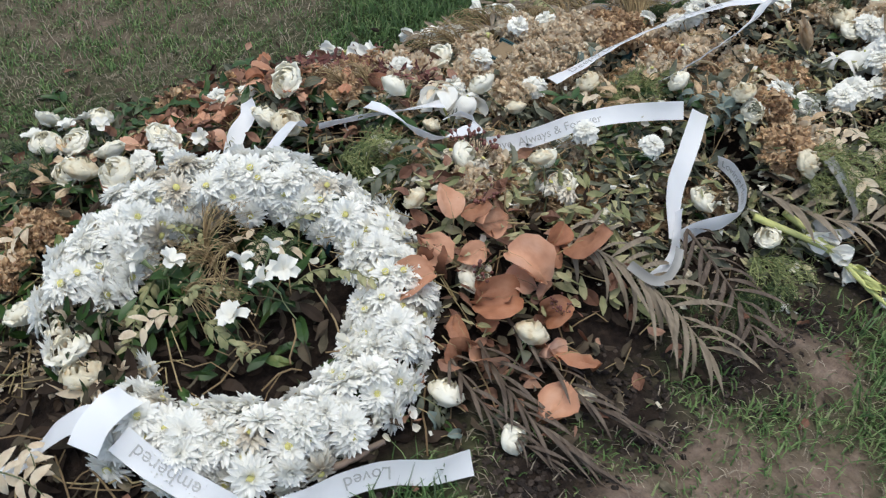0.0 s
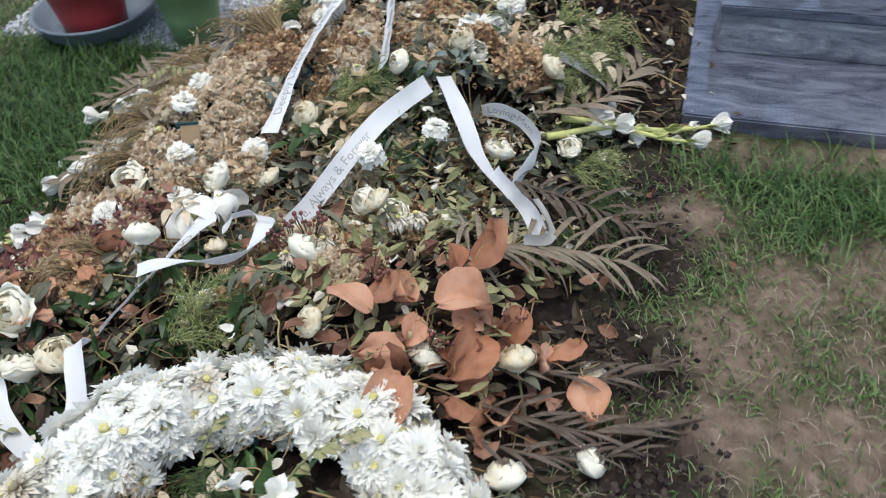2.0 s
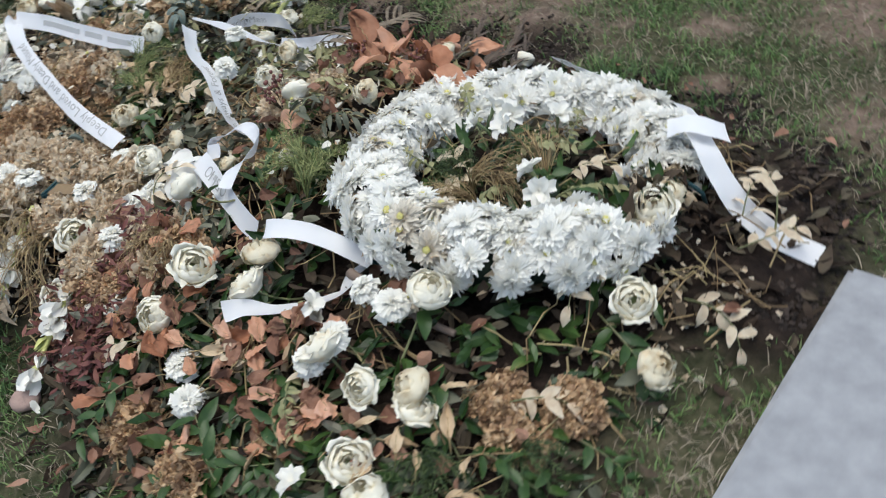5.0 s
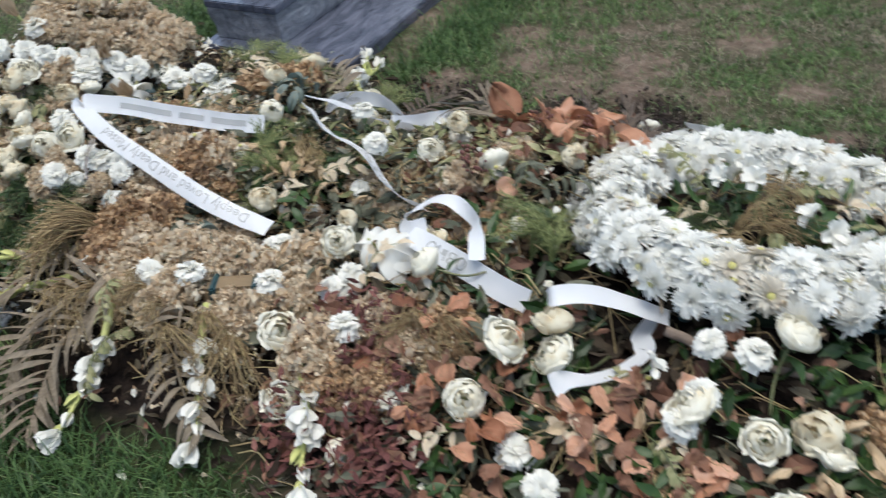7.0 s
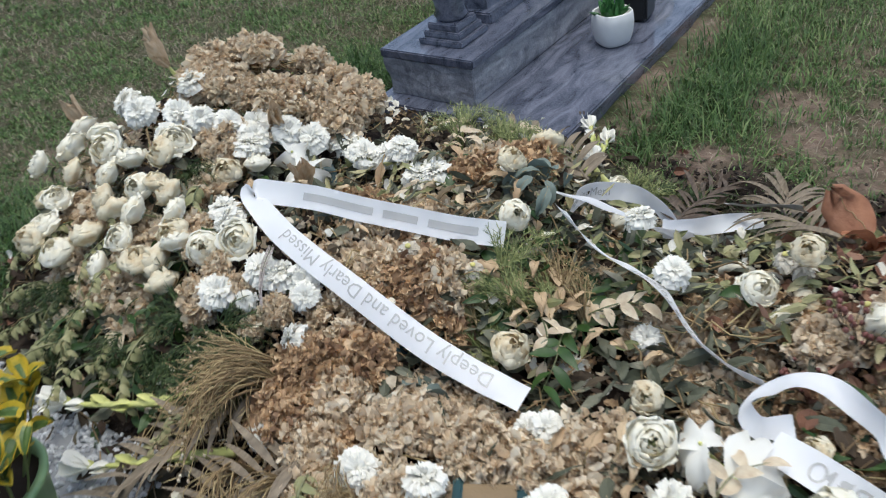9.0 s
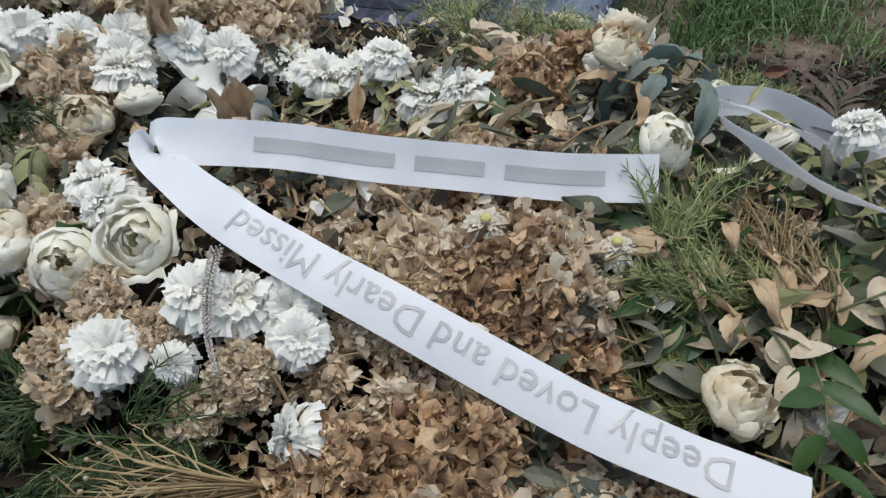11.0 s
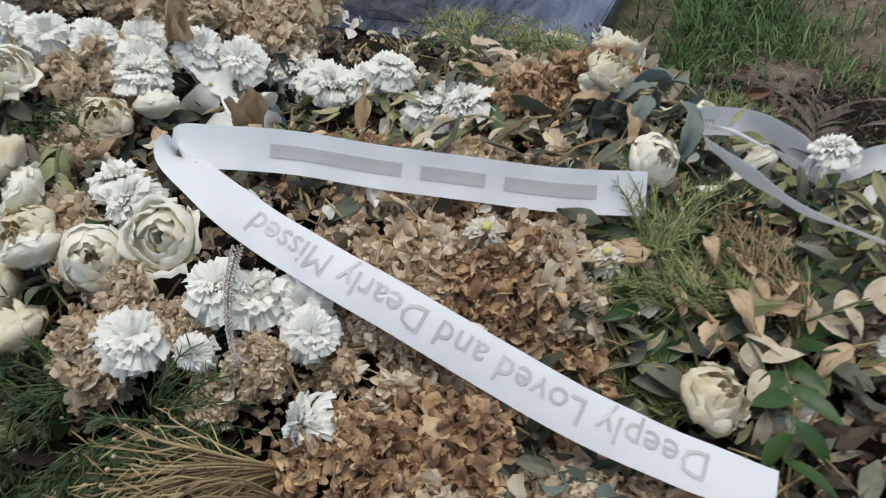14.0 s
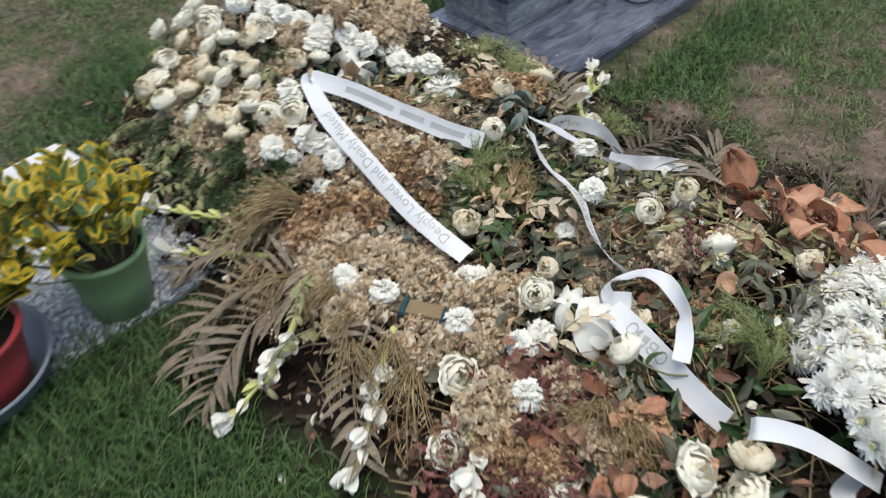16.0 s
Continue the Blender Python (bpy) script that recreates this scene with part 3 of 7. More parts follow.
M_POLISH = granite("polished_granite", 0.07, 0.0, (0.042, 0.048, 0.070), (0.19, 0.20, 0.255), 30)
M_SPLIT = granite("split_granite", 0.6, 0.8, (0.11, 0.115, 0.14), (0.40, 0.405, 0.44), 26)
M_CERAMIC = material("white_glazed_pot", [(0.0, (0.62, 0.62, 0.62)), (1.0, (0.78, 0.78, 0.77))], 0.45, bump=0.25, bump_scale=25)
M_SUCC = material("succulent_leaf", [(0.0, (0.03, 0.13, 0.03)), (1.0, (0.10, 0.34, 0.07))], 0.4, mix=0.7, bump=0.05)
M_POTSOIL = material("potting_soil", [(0.0, (0.015, 0.010, 0.008)), (1.0, (0.06, 0.04, 0.03))], 0.95, bump=0.8, bump_scale=90)
M_BLACK = material("black_vase", [(0.0, (0.012, 0.012, 0.013)), (1.0, (0.03, 0.03, 0.032))], 0.35, bump=0.05)


def monument():
    top = thing("headstone", "dark polished granite headstone on a split-faced plinth beside the flower heap", "headstone")
    top.matrix_world = pose(SLAB_AT[0], SLAB_AT[1], 0, 0, 0, math.degrees(SLAB_TURN))
    w, ln = SLAB_W, SLAB_L
    part("base_slab", box_mesh("base_slab", (w, ln, 0.06), M_POLISH, 0.004, (w / 2, -ln / 2, 0.008)), top)
    px, pw, pl, pz = 0.262, 0.272, 1.14, 0.038
    py = -0.05
    part("plinth", box_mesh("plinth", (pw - 0.012, pl - 0.012, 0.097), M_SPLIT, 0.003, (px + pw / 2, py - pl / 2, pz + 0.0485), 1, 0.010, 5), top, "rock-faced granite plinth")
    part("plinth_cap", box_mesh("plinth_cap", (pw, pl, 0.022), M_POLISH, 0.003, (px + pw / 2, py - pl / 2, pz + 0.1085)), top)
    cx = px + 0.125
    for k, (a, h, z) in enumerate(((0.125, 0.016, 0.0), (0.105, 0.016, 0.016), (0.088, 0.018, 0.032))):
        part("column_step", box_mesh("column_step", (a, a, h), M_POLISH, 0.003, (cx, py - 0.115, 0.1575 + z + h / 2)), top)
    prof = [(0.001, 0.0), (0.035, 0.0), (0.042, 0.012), (0.036, 0.03), (0.046, 0.07), (0.05, 0.14), (0.046, 0.25), (0.038, 0.40), (0.034, 0.52), (0.04, 0.545), (0.05, 0.56), (0.001, 0.56)]
    v, f = turned(prof, 28)
    v = v + np.array([cx, py - 0.115, 0.2075])
    part("column", Geo().add(v, f).mesh("column", [M_POLISH]), top, "turned polished granite column")
    tz = 0.1575
    part("tablet", box_mesh("tablet", (0.10, 0.78, 0.62), M_POLISH, 0.006, (px + 0.15, py - 0.62, tz + 0.31)), top, "upright polished tablet")
    part("tablet_base", box_mesh("tablet_base", (0.15, 0.82, 0.03), M_POLISH, 0.004, (px + 0.15, py - 0.62, tz + 0.012)), top)
    for y0, wd, z in ((-0.50, 0.13, 0.105), (-0.66, 0.10, 0.105), (-0.52, 0.15, 0.06), (-0.72, 0.10, 0.06), (-0.60, 0.3, 0.18), (-0.60, 0.24, 0.24)):
        part("engraved_line", box_mesh("engraved_line", (0.002, wd, 0.020), M_INK, 0.0006, (px + 0.0993, y0, tz + z), 1), top, "pale engraved line on the tablet")
    return top


monument()


def white_pot(x, y, s=1.0, turn=0.0):
    pot = thing("succulent_pot", "small white ceramic pot with a green succulent on the granite slab", "plant pot", "pots on the granite slab")
    prof = [(0.001, 0), (0.036, 0), (0.043, 0.006), (0.050, 0.03), (0.053, 0.06), (0.050, 0.085), (0.047, 0.088), (0.045, 0.083), (0.046, 0.07), (0.001, 0.07)]
    v, f = turned([(r * s, z * s) for r, z in prof], 8 * 4)
    v[:, :2] *= (1 + 0.05 * np.cos(4 * np.arctan2(v[:, 1], v[:, 0])))[:, None]
    part("pot", Geo().add(v, f).mesh("pot", [M_CERAMIC]), pot)
    g = Geo()
    rng = R_(5)
    for k in range(60):
        a = k * 2.4
        el = 1.35 - 1.2 * k / 60
        lv, lf = sheet(rng.uniform(0.038, 0.062) * s, 0.016 * s, 5, 2, "leaf", 0.5, 1.2, rng=rng)
        c = np.array([rng.uniform(-0.022, 0.022), rng.uniform(-0.022, 0.022), 0.068]) * s
        g.add(lv @ (rz(a) @ rx(el)).T + c, lf)
    part("succulent", g.mesh("succulent", [M_SUCC]), pot, "bright green rosette succulent")
    pot.matrix_world = pose(x, y, 0.0385, 0, 0, turn)


white_pot(1.458, -0.822, 1.0, 20)
white_pot(1.56, -1.22, 0.95, 50)


def dark_vase():
    vase = thing("flower_vase", "black square vase with dusty pale leaves on the slab", "vase")
    part("body", box_mesh("body", (0.09, 0.09, 0.11), M_BLACK, 0.008, (0, 0, 0.055)), vase)
    g = Geo()
    rng = R_(8)
    for k in range(40):
        lv, lf = sheet(rng.uniform(0.04, 0.07), 0.018, 4, 2, "leaf", -0.8, 0.2, rng=rng)
        g.add(lv @ (rz(rng.uniform(0, TAU)) @ rx(rng.uniform(0.2, 1.2))).T + np.array([0, 0, 0.108]), lf)
    part("foliage", g.mesh("foliage", [M_SAGE]), vase)
    vase.matrix_world = pose(1.50, -1.00, 0.0385, 0, 0, 15)


dark_vase()


# ---------- where the ribbons run over the heap ----------
LINE_FOLDED = [(0.991, 0.201, 0.214), (1.063, 0.229, 0.216), (1.136, 0.257, 0.225), (1.208, 0.286, 0.235), (1.28, 0.316, 0.249), (1.335, 0.354, 0.263), (1.357, 0.368, 0.267), (1.361, 0.376, 0.265), (1.347, 0.384, 0.264), (1.262, 0.405, 0.246), (1.186, 0.412, 0.229), (1.11, 0.414, 0.211), (1.036, 0.414, 0.189), (0.964, 0.41, 0.165), (0.894, 0.398, 0.142), (0.824, 0.385, 0.126)]
LINE_LONG = [(0.969, 0.096, 0.208), (0.917, 0.121, 0.199), (0.864, 0.141, 0.19), (0.808, 0.148, 0.186), (0.755, 0.157, 0.175), (0.706, 0.177, 0.146), (0.649, 0.19, 0.127), (0.588, 0.197, 0.125)]
LINE_SHORT = [(0.99, 0.072, 0.215), (0.94, 0.016, 0.173), (0.895, -0.031, 0.126), (0.87, -0.076, 0.091), (0.858, -0.108, 0.064)]
LINE_EDGE = [(1.013, 0.004, 0.14), (1.023, -0.035, 0.14), (1.02, -0.082, 0.125), (0.991, -0.121, 0.11), (0.948, -0.131, 0.106), (0.905, -0.12, 0.093), (0.873, -0.116, 0.068)]
LINE_LOOP = [(0.525, 0.268, 0.158), (0.556, 0.284, 0.15), (0.584, 0.262, 0.146), (0.574, 0.226, 0.149), (0.55, 0.207, 0.165), (0.514, 0.197, 0.166), (0.476, 0.205, 0.161), (0.446, 0.226, 0.168), (0.421, 0.26, 0.178), (0.394, 0.296, 0.186), (0.374, 0.328, 0.178)]
LINE_BROAD = [(0.533, 0.311, 0.162), (0.48, 0.316, 0.159), (0.428, 0.322, 0.154), (0.376, 0.329, 0.149), (0.324, 0.335, 0.142), (0.273, 0.337, 0.137)]
LINE_CURL = [(0.238, 0.33, 0.15), (0.226, 0.33, 0.164), (0.2, 0.307, 0.162), (0.165, 0.278, 0.146), (0.12, 0.254, 0.124), (0.075, 0.235, 0.105)]
LINE_TAIL = [(0.107, 0.204, 0.075), (0.107, 0.262, 0.074), (0.085, 0.296, 0.079), (0.091, 0.345, 0.087), (0.114, 0.403, 0.104), (0.147, 0.441, 0.12), (0.152, 0.472, 0.135)]
LINE_TRAIL = [(0.318, -0.428, 0.036), (0.255, -0.425, 0.036), (0.195, -0.412, 0.045), (0.132, -0.412, 0.05), (0.06, -0.42, 0.045), (-0.012, -0.42, 0.05), (-0.076, -0.375, 0.078), (-0.13, -0.328, 0.104), (-0.165, -0.288, 0.126)]
LINE_HANG = [(-0.175, -0.27, 0.15), (-0.21, -0.25, 0.138), (-0.25, -0.237, 0.105), (-0.29, -0.235, 0.066), (-0.345, -0.24, 0.035), (-0.415, -0.252, 0.022)]
LINE_KNOT = [(-0.14, -0.242, 0.156), (-0.165, -0.262, 0.164), (-0.19, -0.28, 0.156), (-0.21, -0.302, 0.138)]
LINE_TIP = [(0.885, -0.07, 0.1), (0.878, -0.085, 0.092), (0.854, -0.126, 0.08), (0.815, -0.17, 0.076), (0.768, -0.2, 0.078)]
RUNS = np.concatenate([curve(line, 40)[0] for line in (LINE_FOLDED, LINE_LONG, LINE_SHORT, LINE_EDGE, LINE_TIP, LINE_LOOP, LINE_BROAD, LINE_CURL, LINE_TAIL)])


def under_ribbon(x, y, z, room, reach=0.045):
    """Presses what lies under a ribbon down, so that the ribbon rests on it."""
    d = (RUNS[:, 0] - x) ** 2 + (RUNS[:, 1] - y) ** 2
    near = d < reach * reach
    return min(z, float(RUNS[near, 2].min()) - room) if near.any() else z


# ---------- flowers and leaves, each kind built once ----------
def seat(x, y, lift=0.0, lean=0.35, rng=None, turn=None, tip=None, size=1.0, soft=0.8, room=0.035, reach=0.045, z=None):
    """A pose on the flower heap: standing along its slope, leaning a little at random or towards tip."""
    n = Vector(heap_normal(x, y, soft))
    if rng is not None:
        n += Vector((rng.uniform(-lean, lean), rng.uniform(-lean, lean), 0))
    if tip is not None:
        n += Vector(tip)
    n.normalize()
    q = Vector((0, 0, 1)).rotation_difference(n)
    spin = rng.uniform(0, TAU) if turn is None else turn
    z = under_ribbon(x, y, max(float(heap(x, y)), float(soil_height(x, y))) + lift, room, reach) if z is None else z
    return Matrix.Translation((x, y, z)) @ q.to_matrix().to_4x4() @ Matrix.Rotation(spin, 4, "Z") @ Matrix.Scale(size, 4)


def put(ob, m):
    """A copy of a built thing at m, its size included."""
    c = copy_thing(ob, m)
    c.matrix_basis = m
    return c


def hub(g, start, nw, mat=0):
    """Joins a petal's foot to the flower's base, the first point of the heap."""
    for j in range(nw):
        g.f.append((0, start + j, start + j + 1))
        g.m.append(mat)


def bloom_rose(seed, dry=0.0, open_=0.5):
    """A closed, egg-shaped rose of overlapping wrapped petals; open_ lets the outer rims roll back, dry crumples them."""
    rng = R_(seed)
    g = Geo()
    g.add([(0, 0, -0.021)], [])
    nl, nw = 7, 6
    u = np.linspace(0, 1, nl + 1)[:, None]
    v = np.linspace(-1, 1, nw + 1)[None, :]
    turn = rng.uniform(0, TAU)
    layers = ((2, 0.30, 0.12, 0.024, 1.5), (3, 0.52, 0.20, 0.026, 1.3), (3, 0.78, 0.34, 0.026, 1.25), (4, 0.94, 0.52, 0.0235, 1.05), (4 - int(dry > 0.3), 1.04, 0.74 + 0.2 * open_, 0.0175, 0.85))
    for k, (n, wide, rim, top, span) in enumerate(layers):
        for p in range(n):
            a0 = turn + (p + 0.5 * (k % 2) + rng.uniform(-0.12, 0.12)) / n * TAU
            lean = rng.uniform(-0.05, 0.05) + (0.10 * open_ if k > 2 else 0)
            roll = (0.05 + 0.22 * open_ * rng.uniform(0.3, 1.3)) * (0.3 + 0.7 * (k > 1)) * (1.4 if k == 4 else 1)
            high = top * rng.uniform(0.86, 1.12) - 0.007 * dry * (k > 2) * rng.rand()
            r = 0.42 * wide + 0.58 * wide * np.sin(np.clip(u * 1.8, 0, 1) * math.pi / 2) + (rim - wide) * np.clip((u - 0.5) / 0.5, 0, 1) ** 1.4
            r = r + lean * u + roll * np.clip((u - 0.80) / 0.20, 0, 1) ** 2 * (0.6 + 0.5 * np.abs(v)) + 0.035 * v * u
            r = r + 0.045 * (1 + 1.5 * dry) * np.sin(rng.uniform(2, 5) * v + rng.uniform(0, 6)) * u + 0.03 * np.sin(rng.uniform(5, 9) * v + 4 * u + rng.uniform(0, 6)) * u
            z = -0.019 + (high + 0.015) * u ** 0.85 * (1 - 0.16 * v ** 2 * u) - 0.006 * roll * 4 * np.clip((u - 0.86) / 0.14, 0, 1) ** 2
            z = z + 0.0012 * (1 + 2 * dry) * np.sin(rng.uniform(3, 7) * v + rng.uniform(0, 6)) * u
            a = a0 + v * span * np.sin(math.pi * np.clip(0.22 + 0.62 * u, 0, 1)) ** 0.6
            q = np.stack([0.031 * r * np.cos(a), 0.031 * r * np.sin(a), z + 0 * a], -1).reshape(-1, 3)
            q += rng.uniform(-1, 1, q.shape) * (0.0006 + 0.0010 * dry)
            crush = np.array([noise.fractal(Vector(c) * 95 + Vector((seed, p, k)), 1.0, 2.0, 3) for c in q])
            q[:, :2] *= 1 + 0.085 * (1 + dry) * crush[:, None]
            q[:, 2] += 0.0022 * (1 + dry) * crush
            start = g.n
            g.add(q, grid_faces(nl, nw))
            hub(g, start, nw)
    return g


def make_rose(seed, mat, dry, open_):
    rng = R_(seed + 50)
    rose = thing("rose", "wilted cream rose with browning petal edges lying on the flower heap", "rose", "roses on the grave")
    part("bloom", bloom_rose(seed, dry, open_).mesh("bloom", [mat]), rose)
    g = Geo()
    v, f = turned([(0.001, -0.02), (0.005, -0.018), (0.008, -0.010), (0.006, -0.004), (0.001, -0.003)], 8)
    g.add(v, f)
    for j in range(5):
        v, f = sheet(0.022, 0.007, 3, 2, "leaf", -1.2, 0.2)
        g.add(v @ (rz(j * TAU / 5) @ rx(-0.2)).T + np.array([0, 0, -0.009]), f)
    part("calyx", g.mesh("calyx", [M_CALYX]), rose)
    bendx, bendy = rng.uniform(-0.03, 0.03, 2)
    c, _ = curve([(0, 0, -0.012), (bendx * 0.3, bendy * 0.3, -0.04), (bendx, bendy, -0.075), (bendx * 2.2, bendy * 2.2, -0.10)], 8)
    part("stem", Geo().add(*tube(c, 0.0022, 5)).mesh("stem", [M_STEM]), rose)
    for j in range(2):
        v, f = sheet(0.045, 0.022, 6, 2, "leaf", -0.9, 0.5, rng=rng)
        part("leaf", Geo().add(v @ (rz(rng.uniform(0, TAU)) @ rx(0.2)).T + np.array([bendx * 0.4, bendy * 0.4, -0.035 - 0.01 * j]), f).mesh("leaf", [M_SAGE if dry else M_GREEN]), rose)
    return rose


def make_carnation(seed):
    rng = R_(seed)
    car = thing("carnation", "fresh-looking white carnation with frilled petals tucked into the heap", "carnation", "carnations on the grave")
    g = Geo()
    g.add([(0, 0, -0.010)], [])
    for k in range(64):
        start = g.n
        q = k / 64
        el = 104 - 84 * q ** 0.85
        ln = (0.024 + 0.008 * q) * rng.uniform(0.82, 1.1)
        v, f = sheet(ln, 0.015 + 0.008 * q, 4, 8, "fan", -1.3 - 0.5 * q + rng.uniform(-0.35, 0.35), 0.15, 0.0017, rng.choice([3, 4, 5]), rng=rng, jit=0.0010, root=0.12)
        v.reshape(5, 9, 3)[-1, ::2, 1] -= 0.0016
        g.add(v @ (rz(k * 2.39996) @ rx(radians(el + rng.uniform(-12, 12)))).T + np.array([0, 0, -0.006]), f)
        hub(g, start, 8)
    part("bloom", g.mesh("bloom", [M_CARN]), car)
    v, f = turned([(0.001, -0.036), (0.004, -0.035), (0.007, -0.028), (0.0075, -0.012), (0.009, -0.004), (0.006, -0.003)], 9)
    part("calyx", Geo().add(v, f).mesh("calyx", [M_CALYX]), car, "pale green tubular calyx")
    bx, by = rng.uniform(-0.02, 0.02, 2)
    c, _ = curve([(0, 0, -0.034), (bx, by, -0.06), (2.5 * bx, 2.5 * by, -0.09)], 6)
    part("stem", Geo().add(*tube(c, 0.0017, 5)).mesh("stem", [M_STEM]), car)
    return car


def mum_geo(seed, size=1.0, droop=0.0, disc=True):
    rng = R_(seed)
    g = Geo()
    g.add([(0, 0, -0.002)], [])
    k = 0
    for n, el, ln, bend in ((19, -12, 0.032, 0.1), (19, 2, 0.031, 0.15), (17, 14, 0.028, 0.2), (14, 28, 0.023, 0.3), (10, 48, 0.016, 0.5)):
        for _ in range(n):
            v, f = sheet(ln * size * rng.uniform(0.85, 1.12), 0.0090 * size, 3, 2, "strap", bend - droop + rng.uniform(-0.3, 0.3), 0.7, rng=rng)
            start = g.n
            g.add(v @ (rz(k * 2.39996 + rng.uniform(-0.15, 0.15)) @ rx(radians(el + rng.uniform(-9, 9) - 25 * droop))).T + np.array([0, 0, 0.001]), f, 0)
            hub(g, start, 2)
            k += 1
    if disc:
        start = g.n
        v, f = ball(0.0062 * size, 10, 5, 0.6)
        g.add(v + np.array([0, 0, 0.009]), f, 1)
        hub(g, start, 2)
    return g


def make_dry_mum(seed):
    rng = R_(seed)
    ob = thing("faded_chrysanthemum", "faded yellowish chrysanthemum with drooping petals among dried flowers", "chrysanthemum", "faded chrysanthemums")
    part("bloom", mum_geo(seed, 0.85, 0.9, True).mesh("bloom", [M_MUMAGED, M_DISC]), ob)
    c, _ = curve([(0, 0, 0), (0.006, 0.004, -0.03), (0.02, 0.01, -0.08)], 6)
    part("stem", Geo().add(*tube(c, 0.002, 5)).mesh("stem", [M_STEM]), ob)
    return ob


def make_hydrangea(seed, mat, rad=0.054, count=300, flat=0.6):
    rng = R_(seed)
    ob = thing("hydrangea", "dried brown hydrangea head of papery shrivelled florets", "hydrangea", "dried hydrangea heads")
    g = Geo()
    lumps = 11
    for k in range(count):
        i = k % lumps
        zc, a = 1 - (i + 0.4) / lumps * 0.95, i * 2.39996 + seed
        rr = math.sqrt(max(0, 1 - zc * zc))
        mid = np.array([rr * math.cos(a), rr * math.sin(a), zc * flat])
        d = rng.normal(size=3)
        d /= np.linalg.norm(d) + 1e-9
        if d @ mid < 0:
            d = -d
        p = rad * (mid * 0.74 * (1 + 0.12 * math.sin(2.3 * i + seed)) + d * rng.uniform(0.08, 0.48))
        q = np.array(Vector((0, 0, 1)).rotation_difference(Vector(d)).to_matrix())
        sp = rng.uniform(0, TAU)
        sz = rng.uniform(0.55, 1.3)
        for j in range(rng.choice([3, 4, 4])):
            v, f = sheet(0.0120 * sz * rng.uniform(0.6, 1.25), 0.0100 * sz, 5, 4, "petal", rng.uniform(-3.8, 4.4), rng.uniform(-1.6, 2.2), 0.0026, rng.choice([1, 2, 2, 3]), rng.uniform(-2.4, 2.4), rng, 0.0012, 0.3)
            g.add(v @ (q @ rz(sp + j * TAU / 4 + rng.uniform(-0.6, 0.6)) @ rx(rng.uniform(-0.2, 1.5))).T + p, f)
    for k in range(7):
        a = k * TAU / 7
        c = np.array([(0, 0, -0.05), (0.4 * rad * math.cos(a), 0.4 * rad * math.sin(a), -0.012), (0.8 * rad * math.cos(a), 0.8 * rad * math.sin(a), 0.0)])
        g.add(*tube(c, (0.0025, 0.0015, 0.001), 4), 1)
    part("stem", Geo().add(*tube(np.array([(0, 0, -0.045), (0.002, 0, -0.06), (0.006, 0.002, -0.09)]), 0.003, 6)).mesh("stem", [M_STEM]), ob)
    tagged(part("flower_head", g.mesh("flower_head", [mat, M_STRAW]), ob), kind="stuff")
    return ob


def make_leaf(seed, mat, name, label, ln, wd, group, bend=-0.5, form="leaf"):
    rng = R_(seed)
    ob = thing(name, label, "leaf", group)
    v, f = sheet(ln, wd, 9, 6, form, bend + rng.uniform(-0.9, 0.9), rng.uniform(-0.5, 1.0), 0.012 if form == "round" else 0.006, rng.choice([1, 2, 3]), rng.uniform(-1.0, 1.0), rng, 0.003 if form == "leaf" else 0.0055, 0.3)
    v[:, 2] += 0.0025 * np.abs(v[:, 0] / (0.5 * wd)) ** 0.5
    part("blade", Geo().add(v, f).mesh("blade", [mat]), ob)
    c = v.reshape(10, 7, 3)[:, 3] - np.array([0, 0, 0.0006])
    c = np.vstack([np.array([0, -0.018, -0.006]), c[:-1]])
    part("midrib", Geo().add(*tube(c, np.linspace(0.0014, 0.0004, len(c)), 4)).mesh("midrib", [M_STRAW]), ob)
    return ob


def make_sprig(seed, mat, name, label, n, ln, wd, bend, stemlen=0.16, group="", el=0.5):
    rng = R_(seed)
    ob = thing(name, label, "foliage", group)
    c, _ = curve([(0, 0, -0.03), (0, stemlen * 0.35, 0.012), (rng.uniform(-0.02, 0.02), stemlen * 0.7, 0.018), (rng.uniform(-0.03, 0.03), stemlen, 0.0)], 16)
    part("stem", Geo().add(*tube(c, np.linspace(0.0022, 0.0009, len(c)), 5)).mesh("stem", [M_STEM]), ob)
    for k in range(n):
        i = 3 + int(13 * (k + 0.5) / n)
        side = 1 if k % 2 else -1
        v, f = sheet(ln * rng.uniform(0.75, 1.1), wd * rng.uniform(0.8, 1.1), 6, 2, "leaf", bend + rng.uniform(-0.5, 0.5), 0.35, twist=rng.uniform(-0.6, 0.6), rng=rng)
        r = rz(-side * rng.uniform(0.5, 1.3)) @ rx(rng.uniform(-0.3, el)) @ ry(rng.uniform(-0.5, 0.5))
        part("leaf", Geo().add(v @ r.T + c[min(i, 16)], f).mesh("leaf", [mat]), ob)
    return ob


